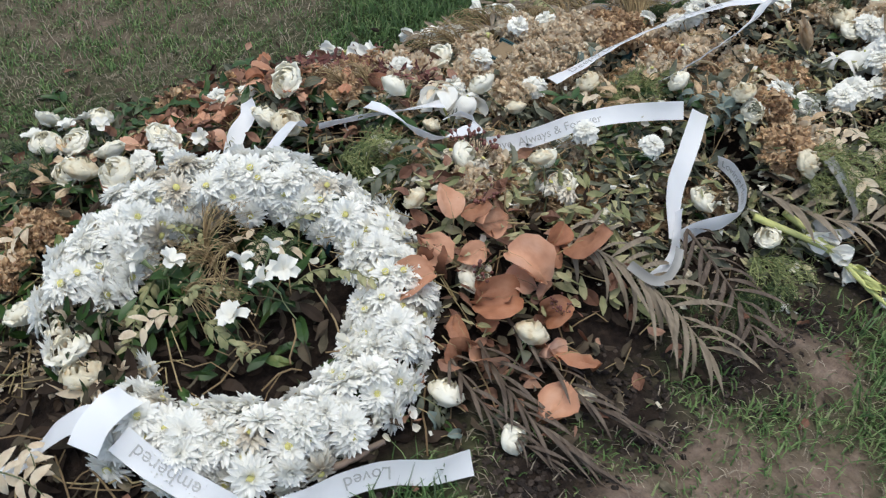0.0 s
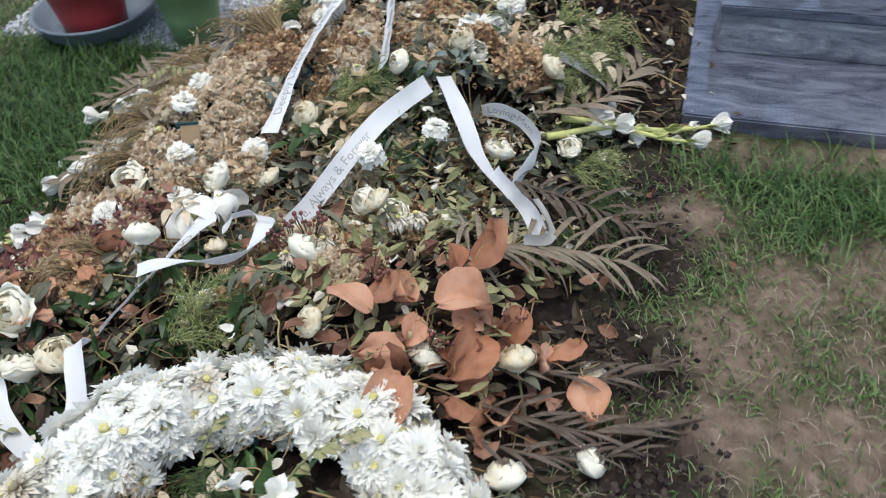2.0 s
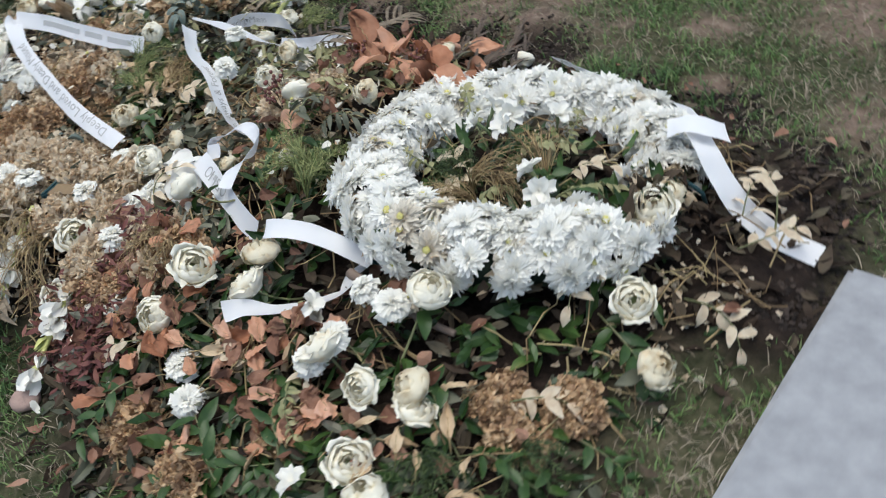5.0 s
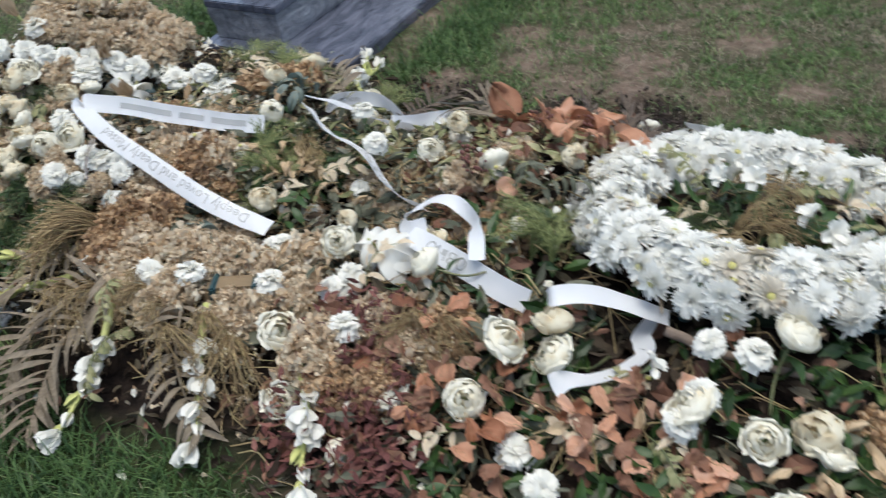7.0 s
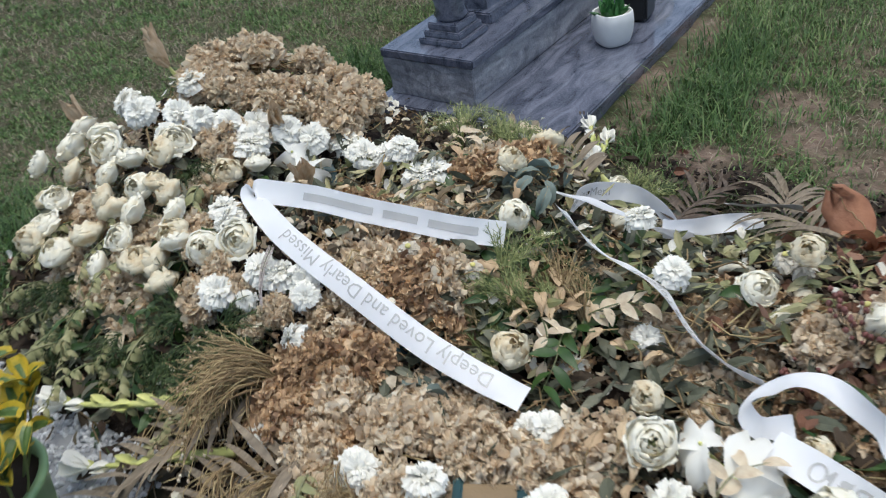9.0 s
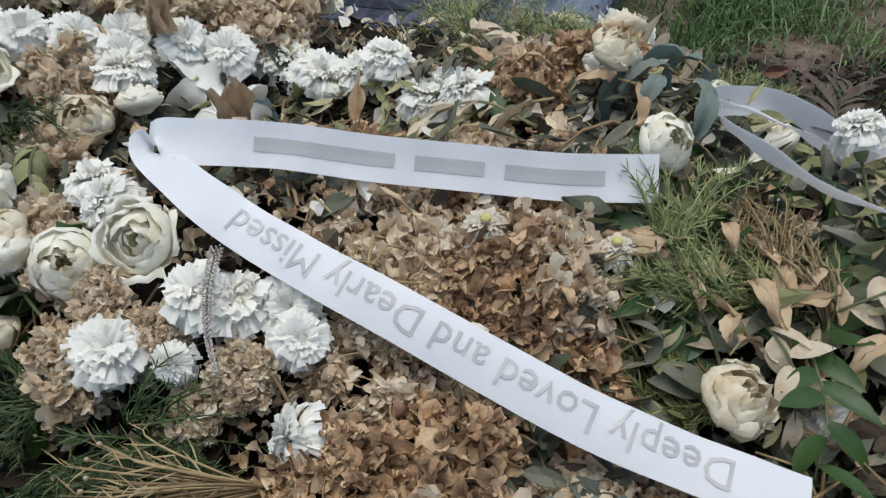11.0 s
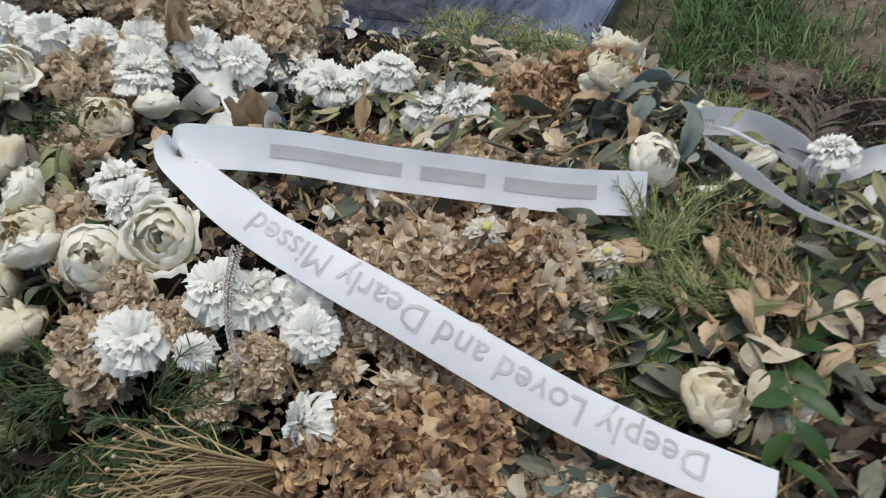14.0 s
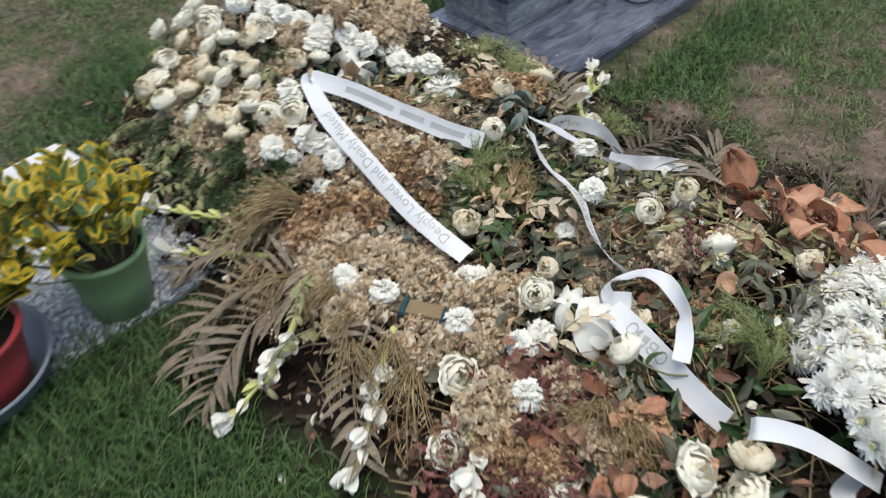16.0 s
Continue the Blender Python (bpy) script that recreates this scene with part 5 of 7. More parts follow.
HYD_EDGE = [(0.88, 0.13), (0.82, 0.10), (0.72, 0.17), (0.65, 0.19), (0.64, 0.13), (1.17, 0.07), (0.73, 0.02), (0.82, -0.04), (0.66, 0.05), (0.98, -0.02), (0.93, 0.04), (1.08, 0.16), (0.78, 0.16), (1.22, -0.02), (0.86, -0.02), (0.72, 0.09), (1.13, -0.04), (0.62, 0.25), (0.67, 0.49), (0.53, 0.58), (0.50, 0.19), (0.45, 0.14), (0.54, 0.11), (0.42, 0.20), (0.48, 0.03), (0.56, 0.19), (0.58, 0.06)]
HYD_BROWN = [(-0.26, 0.27), (-0.31, 0.29), (-0.33, 0.2), (0.03, 0.65), (-0.05, 0.51), (0.16, 0.68), (0.44, 0.34), (0.48, 0.60), (0.40, 0.58)]
HYD_FOOT = [(0.45, 0.40), (0.42, 0.45), (0.38, 0.50), (0.48, 0.47), (0.56, 0.53), (0.35, 0.45)]
for spots, kinds in ((HYD_HEAD, (3, 4, 3, 4, 3)), (HYD_MID, (0, 3, 1, 3, 2, 4, 3)), (HYD_EDGE, (0, 1, 3, 4)), (HYD_FOOT, (3, 4, 1)), (HYD_BROWN, (0, 1))):
    for x, y in spots:
        put(HYD_KINDS[kinds[rng.randint(len(kinds))]], seat(x, y, -0.028 + rng.uniform(-0.016, 0.012) + ((0.02 if y < 0.36 else -0.006) if x > 1.42 else -0.03 if 0.55 < x < 0.95 and -0.06 < y < 0.16 else -0.012 if 0.38 < y < 0.47 and 0.8 < x < 1.1 else 0), 0.35, rng, size=rng.uniform(0.8, 1.12) * (0.85 if 0.38 < y < 0.47 and 0.8 < x < 1.1 else 1), room=0.056, reach=0.082))
for x, y, z, size in ((1.325, 0.49, 0.212, 0.62), (1.20, 0.487, 0.185, 0.55), (1.275, 0.485, 0.20, 0.5), (1.335, 0.535, 0.175, 0.8), (1.385, 0.475, 0.22, 0.7), (1.225, 0.52, 0.165, 0.5)):
    put(HYD_KINDS[4], seat(x, y, 0, 0.4, rng, size=size, z=z - 0.012))
for ob in HYD_KINDS:
    remove_source(ob)

RUST_KINDS = [make_leaf(60 + s, M_RUSTDARK if s in (2, 6) else M_RUST, "rust_leaf", "curled dark rust-brown dead leaf" if s in (2, 6) else "large curled rust-orange dead leaf", 0.082, 0.068, "rust leaves of the spray", (-0.4, -1.3, -1.7, 0.7, -0.9, -0.5, 1.0, -1.5)[s], "leaf" if s == 4 else "round") for s in range(8)]
RUST = [(0.388, -0.131), (0.452, -0.121), (0.489, -0.136), (0.561, -0.171), (0.485, -0.204), (0.377, -0.25), (0.345, -0.245), (0.514, -0.316), (0.517, -0.355), (0.538, -0.295), (0.506, -0.088), (0.612, -0.102), (0.372, -0.279), (0.376, -0.106), (0.353, -0.145),
        (0.45, -0.128), (0.515, -0.306), (0.427, -0.064), (0.57, -0.24), (0.42, -0.19), (0.54, -0.13), (0.47, -0.17), (0.44, -0.23), (0.41, -0.07), (0.59, -0.15), (0.44, 0.58), (0.17, 0.58), (0.09, 0.54), (0.29, 0.33), (0.04, 0.64), (0.44, 0.16), (0.33, 0.36), (0.46, 0.44), (0.22, 0.50), (0.30, 0.52), (0.06, 0.40), (0.50, 0.60), (0.335, 0.30)]
for x, y in RUST:
    put(RUST_KINDS[rng.randint(8)], seat(x, y, 0.022 if y < 0 else 0.012, 0.75, rng, size=rng.uniform(0.58, 1.08) * (1 if y < 0 else 0.62), room=0.03))
for ob in RUST_KINDS:
    remove_source(ob)

# green sprigs: foot of the grave, inside the wreath, by the knot of the long ribbon
RUSCUS = [make_sprig(70 + s, M_GREEN, "ruscus_sprig", "glossy green leafy sprig, partly yellowed", 9, 0.055, 0.020, -0.4, 0.17, "green sprigs") for s in range(3)]
for x, y, a in ((-0.10, 0.57, 3.9), (-0.07, 0.63, 4.6), (-0.15, 0.56, 4.9), (-0.01, 0.60, 5.8), (-0.29, 0.36, 4.6), (-0.25, 0.42, 5.7), (-0.38, 0.35, 0.2), (-0.23, 0.61, 2.9), (-0.09, 0.52, 5.8), (-0.14, -0.02, 1.0), (-0.22, 0.02, 4.0), (0.0, -0.12, 0.3), (-0.06, 0.05, 3.0), (0.12, -0.10, 1.5), (-0.25, 0.05, 1.2),
                (-0.10, 0.42, 0.5), (0.14, 0.42, 4.4), (-0.02, 0.55, 1.0), (-0.15, 0.52, 5.4), (-0.28, 0.36, 2.0), (0.22, 0.62, 0.2), (0.36, 0.24, 1.0),
                (0.46, 0.28, 5.6), (0.30, 0.33, 0.4), (0.95, 0.06, 5.0), (0.92, 0.14, 1.2), (0.86, 0.21, 0.2), (0.84, 0.26, 3.3), (0.89, 0.17, 2.1), (0.97, 0.19, 4.4), (0.93, 0.22, 5.2), (0.95, 0.27, 3.8), (0.90, 0.27, 4.9), (0.99, 0.21, 0.6), (1.12, 0.17, 4.1),
                (-0.35, 0.22, 1.5), (0.0, 0.70, 1.6), (-0.2, 0.70, 0.7), (0.2, 0.50, 2.9), (1.62, 0.62, 1.0), (1.5, 0.62, 2.0), (1.4, 0.62, 0.5)):
    put(RUSCUS[rng.randint(3)], seat(x, y, -0.012, 0.25, rng, turn=a, size=rng.uniform(0.6, 0.95), room=0.05, reach=0.10))
for ob in RUSCUS:
    remove_source(ob)

SAGE = [make_sprig(80 + s, M_SAGE, "eucalyptus_sprig", "limp grey-green eucalyptus sprig with curled leaves", 11, 0.055, 0.017, -1.3, 0.15, "eucalyptus sprigs", 0.2) for s in range(3)]
for x, y, a in ((-0.37, 0.43, 4.0), (-0.44, 0.43, 5.6), (-0.48, 0.36, 0.7), (-0.51, 0.43, 2.9), (-0.34, 0.51, 1.5), (-0.44, 0.51, 3.4), (-0.28, 0.50, 3.6), (-0.42, 0.24, 0.1), (0.97, 0.45, 2.5), (0.95, 0.47, 4.0), (0.87, 0.30, 1.0), (0.97, 0.09, 0.2), (0.99, 0.06, 5.0), (0.94, 0.08, 3.8), (1.00, 0.10, 1.4), (0.98, 0.05, 2.8), (0.86, -0.10, 4.3), (0.92, -0.14, 3.6), (1.00, -0.10, 4.6), (1.06, -0.13, 4.0), (1.12, -0.12, 5.0),
                (0.78, -0.08, 4.2), (0.80, 0.30, 0.7), (0.86, 0.36, 2.2), (0.44, 0.05, 0.6), (0.40, 0.11, 2.0), (1.42, 0.20, 0.1), (1.46, 0.14, 2.4), (1.36, 0.26, 4.2), (1.22, 0.02, 5.4), (1.20, -0.14, 4.4), (1.05, -0.20, 4.9), (0.96, -0.2, 4.2), (1.18, 0.30, 1.1), (0.70, 0.02, 5.9), (0.25, -0.28, 4.0), (0.34, -0.36, 4.8)):
    put(SAGE[rng.randint(3)], seat(x, y, -0.010, 0.3, rng, turn=a, size=rng.uniform(0.55, 0.85), room=0.05, reach=0.10))
for ob in SAGE:
    remove_source(ob)

PALE = [make_sprig(86 + s, M_HYDPALE, "dry_sprig", "dry tan sprig with curled papery leaves", 8, 0.045, 0.020, -0.8, 0.13, "dry tan sprigs") for s in range(2)]
for x, y, a in ((1.28, -0.03, 1.9), (1.31, 0.0, 2.8), (1.25, -0.06, 1.2), (1.30, -0.07, 4.0), (1.22, -0.03, 0.4), (1.27, 0.02, 5.0), (1.12, 0.20, 0.5), (1.10, 0.15, 2.0), (1.06, 0.20, 3.3), (1.14, 0.13, 5.0), (1.20, 0.0, 4.0), (1.24, -0.08, 3.0), (1.28, -0.12, 5.2), (0.92, 0.24, 1.0), (0.86, 0.22, 2.0), (0.90, 0.29, 4.1), (-0.30, -0.22, 3.5), (-0.34, -0.16, 2.5), (-0.36, -0.24, 4.2), (-0.33, -0.05, 1.6), (-0.20, -0.06, 0.6), (-0.05, -0.08, 2.0), (0.05, 0.02, 4.4), (-0.10, 0.06, 5.2), (-0.16, 0.04, 1.1), (0.10, 0.0, 0.3), (0.12, 0.52, 2.1), (0.04, 0.48, 4.9), (-0.12, 0.62, 3.0), (0.24, 0.58, 5.7), (0.0, 0.38, 0.3), (-0.26, 0.28, 2.2), (0.66, 0.30, 1.0), (0.55, 0.44, 3.0), (1.50, 0.64, 1.7), (1.66, 0.64, 1.2)):
    put(PALE[rng.randint(2)], seat(x, y, -0.006, 0.3, rng, turn=a, size=rng.uniform(0.6, 0.9), room=0.05, reach=0.09))
for ob in PALE:
    remove_source(ob)

LIMP = [make_sprig(88 + s, M_LIMP, "drooping_sprig", "drooping yellow-green sprig with limp clustered leaves", 20, 0.024, 0.011, -1.3, 0.15, "drooping sprigs", 0.1) for s in range(2)]
for x, y, a in ((0.0, -0.02, 0.4), (0.06, -0.06, 2.0), (-0.03, -0.10, 3.6), (0.10, 0.03, 5.0), (0.04, 0.06, 1.2), (-0.08, 0.02, 2.8), (0.12, -0.06, 4.2), (0.02, 0.44, 1.0), (0.12, 0.50, 3.0), (1.60, 0.62, 0.2), (1.70, 0.64, -0.2), (1.55, 0.60, 0.5), (1.76, 0.60, 0.0), (1.82, 0.54, -0.6), (1.48, 0.62, 0.6), (1.65, 0.60, 0.1), (1.85, 0.46, -1.0), (1.40, 0.58, 0.4), (1.52, 0.52, 0.3), (1.68, 0.46, 0.9), (1.60, 0.48, 0.0), (1.74, 0.50, 0.3), (1.56, 0.35, 0.8), (0.98, 0.62, 0.8), (1.18, 0.60, -0.3), (0.88, 0.68, 0.2), (1.62, 0.66, 0.4), (1.54, 0.66, -0.1), (1.72, 0.68, 0.1), (1.46, 0.66, 0.2), (1.79, 0.62, -0.3), (1.58, 0.64, 0.8)):
    put(LIMP[rng.randint(2)], seat(x, y, 0.0, 0.3, rng, turn=a, size=rng.uniform(0.8, 1.1), room=0.05, reach=0.09))
for ob in LIMP:
    remove_source(ob)

FREESIA = make_freesia(90)
for x, y, z in ((0.10, -0.05, 0.045), (0.05, -0.07, 0.04), (0.087, -0.108, 0.035), (0.115, -0.09, 0.04), (0.022, -0.155, 0.03), (-0.06, -0.02, 0.03), (-0.09, 0.0, 0.03), (-0.15, 0.55, 0.02), (-0.21, 0.56, 0.02), (-0.28, 0.52, 0.02), (-0.18, 0.60, 0.02), (0.10, 0.35, 0.02), (0.05, 0.37, 0.02)):
    put(FREESIA, seat(x, y, z, 0.9, rng, size=rng.uniform(0.68, 0.88)))
remove_source(FREESIA)

BERRY = make_berries(95)
for x, y in ((0.535, 0.105), (0.505, 0.13), (0.47, -0.05), (0.55, 0.17), (0.55, -0.24), (0.43, -0.16)):
    put(BERRY, seat(x, y, 0.02, 0.4, rng, size=rng.uniform(0.5, 0.72)))
remove_source(BERRY)

TAN = [make_leaf(120 + s, M_TAN, "tan_leaf", "small dry tan leaf curled on the heap", 0.048, 0.019, "dry tan leaves", -0.6) for s in range(4)]
for x, y, n, spread in ((0.92, 0.25, 26, 0.06), (1.08, 0.14, 8, 0.05), (1.25, 0.02, 8, 0.08), (1.35, 0.36, 8, 0.08), (0.66, 0.42, 8, 0.08), (-0.28, 0.42, 14, 0.07), (1.62, 0.42, 8, 0.12), (0.05, 0.48, 12, 0.07)):
    for _ in range(n):
        put(TAN[rng.randint(4)], seat(x + rng.normal() * spread, y + rng.normal() * spread * 0.8, 0.012, 0.8, rng, size=rng.uniform(0.6, 1.05), room=0.03))
for ob in TAN:
    remove_source(ob)

SCRAP = [make_leaf(140 + s, M_RUSTBITS if s % 2 else M_RUST, "rust_leaf", "small crumpled rust-brown leaf at the grave's foot", 0.050, 0.034, "rust leaves of the foot", -0.9, "petal") for s in range(4)]
for x, y, n, spread in ((0.06, 0.48, 26, 0.08), (0.26, 0.58, 10, 0.07), (-0.10, 0.46, 10, 0.06), (0.30, 0.44, 8, 0.05)):
    for _ in range(n):
        put(SCRAP[rng.randint(4)], seat(x + rng.normal() * spread, y + rng.normal() * spread * 0.7, 0.010, 0.9, rng, size=rng.uniform(0.55, 1.0), room=0.03))
for ob in SCRAP:
    remove_source(ob)

WISPS = [make_wisp(96, M_STRAW, "dry_twig_tuft", "tuft of dry straw-coloured twigs with small buds", 26, 0.17, 0.5), make_wisp(97, M_OLIVE, "waxflower_tuft", "yellow-green waxflower twigs with needle leaves", 16, 0.14, 0.6, 0.022), make_wisp(98, M_FERN, "fern_tuft", "dark green feathery fern foliage", 22, 0.13, 0.9, 0.020)]
for x, y, a, k in ((0.83, 0.63, 0.3, 0), (0.76, 0.60, 0.8, 0), (0.89, 0.62, -0.2, 0), (0.93, 0.60, 0.5, 0), (0.70, 0.60, 0.6, 0), (1.0, 0.65, 0.2, 0), (0.80, 0.66, 1.0, 0), (1.13, 0.545, -0.75, 0), (1.12, 0.558, -0.5, 0), (1.14, 0.55, -1.05, 0), (1.125, 0.57, -0.3, 0), (1.08, 0.66, 0.5, 0), (0.42, 0.44, 0.6, 0), (0.37, 0.45, 1.0, 0), (0.40, 0.46, -0.5, 0), (0.36, 0.42, 5.6, 0), (0.44, 0.42, 0.3, 0), (0.38, 0.43, 0.0, 0), (0.02, 0.0, 1.2, 0), (-0.05, -0.05, 4.0, 0), (0.06, 0.03, 2.2, 0), (0.0, 0.05, 5.5, 0),
                   (0.94, 0.33, 4.0, 1), (0.91, 0.26, 4.4, 1), (0.89, 0.21, 3.6, 0), (0.90, 0.30, 5.0, 1), (1.04, -0.02, 3.4, 1), (1.0, -0.18, 3.0, 1), (0.92, 0.02, 3.5, 1), (0.38, 0.20, 3.4, 1), (0.34, 0.22, 3.0, 1), (0.32, 0.18, 5.0, 1), (0.40, 0.16, 2.0, 1), (0.29, 0.22, 4.0, 1), (0.88, 0.24, 4.6, 1), (0.92, 0.20, 3.9, 0), (0.93, 0.27, 4.4, 1), (0.95, 0.31, 4.0, 1), (0.90, 0.34, 4.8, 1), (0.97, 0.24, 3.4, 1), (0.88, 0.29, 5.2, 1), (0.86, 0.18, 4.5, 0), (0.90, 0.20, 5.1, 0), (0.84, 0.22, 4.0, 0), (1.138, -0.09, 3.6, 1), (1.20, -0.11, 3.9, 1), (1.026, -0.2, 3.3, 1), (0.90, -0.08, 3.0, 1), (1.28, -0.13, 3.9, 1), (1.16, -0.06, 4.2, 1), (1.22, -0.07, 3.5, 1), (1.10, -0.11, 2.9, 1), (1.30, -0.05, 4.2, 1), (1.35, -0.12, 3.7, 1),
                   (1.30, 0.571, 0.6, 2), (1.24, 0.544, -0.3, 2), (1.215, 0.53, 0.2, 2), (1.27, 0.585, 1.0, 2), (1.18, 0.555, -0.6, 2), (1.26, 0.55, 2.2, 2), (1.33, 0.55, -1.0, 2), (1.20, 0.57, 0.9, 2), (1.18, 0.545, 0.3, 0), (1.38, 0.60, 0.2, 2), (1.32, 0.60, 0.8, 2), (1.25, 0.62, -0.4, 2), (1.45, 0.62, 0.3, 2), (1.60, 0.36, 1.5, 2), (1.64, 0.60, 0.1, 2), (0.83, -0.20, 3.0, 2), (0.90, -0.24, 3.4, 2), (0.98, -0.24, 3.2, 2), (0.76, -0.18, 2.8, 2), (-0.25, 0.40, 1.0, 2), (-0.30, 0.52, 0.5, 2), (0.12, -0.03, 0.2, 2), (0.15, 0.04, 1.7, 2), (-0.33, 0.30, 1.4, 2), (1.74, 0.62, 0.2, 2), (1.55, 0.66, -0.3, 2)):
    put(WISPS[k], seat(x, y, 0.014 if k == 0 and 1.1 < x < 1.16 else -0.016 if k == 2 else -0.006, 0.2, rng, room=0.05, reach=0.11, turn=a, size=rng.uniform(0.75, 1.0) * (0.6 if k == 0 and 0.8 < x < 1.0 else 0.75 if k == 1 else 0.7 if k == 2 else 0.75 if x < 0.5 else 1.0)))
for ob in WISPS:
    remove_source(ob)

WHITE_LILY = make_lily(101, M_LILY, "white_lily", "limp white lily with broad floppy petals beside the ribbon", 0.078, 0.066, 22, -1.7, 4)
for x, y, z, t in ((0.60, 0.343, 0.022, (0.2, 0.3, 0)), (0.545, 0.372, 0.018, (-0.1, 0.6, 0)), (1.565, 0.169, 0.008, (-0.3, 0.2, 0)), (1.51, 0.19, 0.015, (-0.5, 0.3, 0)), (1.455, 0.21, 0.01, (-0.2, 0.5, 0)), (0.80, -0.18, 0.0, (0, -0.5, 0)), (1.00, -0.30, -0.01, (0, -0.4, 0))):
    put(WHITE_LILY, seat(x, y, z, 0.2, rng, tip=t, size=rng.uniform(0.75, 0.95) * (0.6 if y < -0.1 else 1)))
remove_source(WHITE_LILY)
PODLILY = make_lily(102, M_PODS, "dried_lily", "dried tan lily bud with papery folded petals standing above the spray", 0.085, 0.034, 74, 0.25, 4, form="leaf")
for x, y, z, t in ((1.79, 0.23, 0.03, (0.0, 0.2, 0)), (1.86, 0.20, 0.05, (0.0, 0.0, 0)), (1.92, 0.37, 0.05, (-0.4, 0.1, 0)), (1.58, 0.17, 0.0, (-0.3, 0, 0)), (1.40, 0.25, 0.0, (-0.3, 0.5, 0))):
    put(PODLILY, seat(x, y, z, 0.1, rng, tip=t, size=rng.uniform(0.85, 1.1)))
remove_source(PODLILY)

DUSTY = [make_leaf(105 + s, M_DUSTY, "dusty_leaf", "broad dusty grey-green leaf drooping beside the ribbon knot", 0.075, 0.028, "dusty leaves", -1.2) for s in range(2)]
for x, y, a, e in ((1.005, 0.05, 4.2, 0.02), (1.02, 0.045, 4.8, 0.015), (1.03, 0.06, 5.4, 0.015), (1.00, 0.085, 1.2, 0.02), (0.985, 0.10, 0.5, 0.02), (1.03, 0.08, 0.0, 0.015), (0.99, 0.04, 3.6, 0.01), (1.05, 0.06, 5.0, 0.0), (1.04, 0.03, 4.4, 0.0), (0.95, 0.44, 2.0, 0.0), (0.93, 0.46, 2.8, 0.0), (0.97, 0.43, 1.2, 0.0), (0.96, 0.47, 3.4, 0.0), (0.28, -0.33, 4.0, 0.0), (0.30, -0.37, 4.6, 0.0)):
    put(DUSTY[rng.randint(2)], seat(x, y, e, 0.3, rng, turn=a, size=rng.uniform(0.55, 0.85), z=0.222 + e if 0.97 < x < 1.06 and y > 0 else None))
for ob in DUSTY:
    remove_source(ob)
flower_spike(1.222, 0.468, 0.026, 0.5)

gladiolus(arc([(0.93, 0.68, 0.0), (0.88, 0.76, 0.01), (0.865, 0.83, 0.012), (0.85, 0.90, 0.012)]), 1)
gladiolus(arc([(0.76, 0.60, 0.0), (0.71, 0.67, 0.012), (0.652, 0.74, 0.012), (0.616, 0.80, 0.01)]), 2, 4)
gladiolus(arc([(1.10, 0.66, 0.0), (1.19, 0.706, 0.01), (1.26, 0.75, 0.014), (1.33, 0.80, 0.02)]), 3, 0)
gladiolus(arc([(1.02, -0.13, 0.0), (1.12, -0.22, 0.01), (1.19, -0.33, 0.015), (1.275, -0.435, 0.014)]), 4, 2)
gladiolus(arc([(1.08, -0.14, 0.0), (1.13, -0.22, 0.01), (1.17, -0.33, 0.01), (1.20, -0.40, 0.01)]), 5, 3)
gladiolus(arc([(1.22, 0.60, 0.0), (1.28, 0.66, 0.01), (1.38, 0.72, 0.02), (1.46, 0.76, 0.02)]), 6, 0)
gladiolus(arc([(0.55, 0.60, 0.0), (0.48, 0.66, 0.012), (0.44, 0.72, 0.012), (0.40, 0.77, 0.01)]), 7, 3)

frond(arc([(0.98, 0.62, 0.0), (1.05, 0.72, 0.01), (1.07, 0.81, 0.02), (1.01, 0.90, 0.015)]), 1, 19, 0.115, 0.012)
frond(arc([(0.95, 0.66, 0.0), (0.97, 0.76, 0.02), (0.95, 0.84, 0.02), (0.90, 0.92, 0.012)]), 2, 18, 0.105, 0.012)
frond(arc([(0.80, 0.62, 0.0), (0.74, 0.70, 0.01), (0.68, 0.74, 0.012), (0.62, 0.77, 0.01)]), 3, 12, 0.075, 0.012)
frond(arc([(0.60, -0.11, 0.01), (0.69, -0.17, 0.015), (0.75, -0.24, 0.02), (0.79, -0.36, 0.02)]), 4, 15, 0.15, 0.011, M_PALM, -1.5)
frond(arc([(0.40, -0.24, 0.0), (0.42, -0.33, 0.012), (0.45, -0.41, 0.012), (0.50, -0.49, 0.01)]), 6, 11, 0.11, 0.008, M_DEADPALM, -0.8, 0.4)
frond(arc([(0.46, -0.22, 0.0), (0.50, -0.31, 0.012), (0.54, -0.39, 0.012), (0.60, -0.46, 0.01)]), 11, 9, 0.09, 0.007, M_DEADPALM, -0.9, 0.4)
frond(arc([(0.34, -0.24, 0.0), (0.36, -0.32, 0.012), (0.40, -0.40, 0.012), (0.44, -0.46, 0.01)]), 12, 8, 0.08, 0.007, M_DEADPALM, -0.9, 0.4)
frond(arc([(0.88, -0.10, 0.0), (0.90, -0.19, 0.012), (0.91, -0.27, 0.015), (0.90, -0.35, 0.01)]), 7, 11, 0.11, 0.010, M_DEADPALM, -1.3)
frond(arc([(1.13, 0.58, 0.0), (1.18, 0.67, 0.012), (1.22, 0.73, 0.014), (1.24, 0.80, 0.01)]), 8, 14, 0.10, 0.012)
frond(arc([(1.05, -0.10, 0.0), (1.15, -0.18, 0.012), (1.24, -0.22, 0.02), (1.34, -0.24, 0.02)]), 9, 10, 0.11)


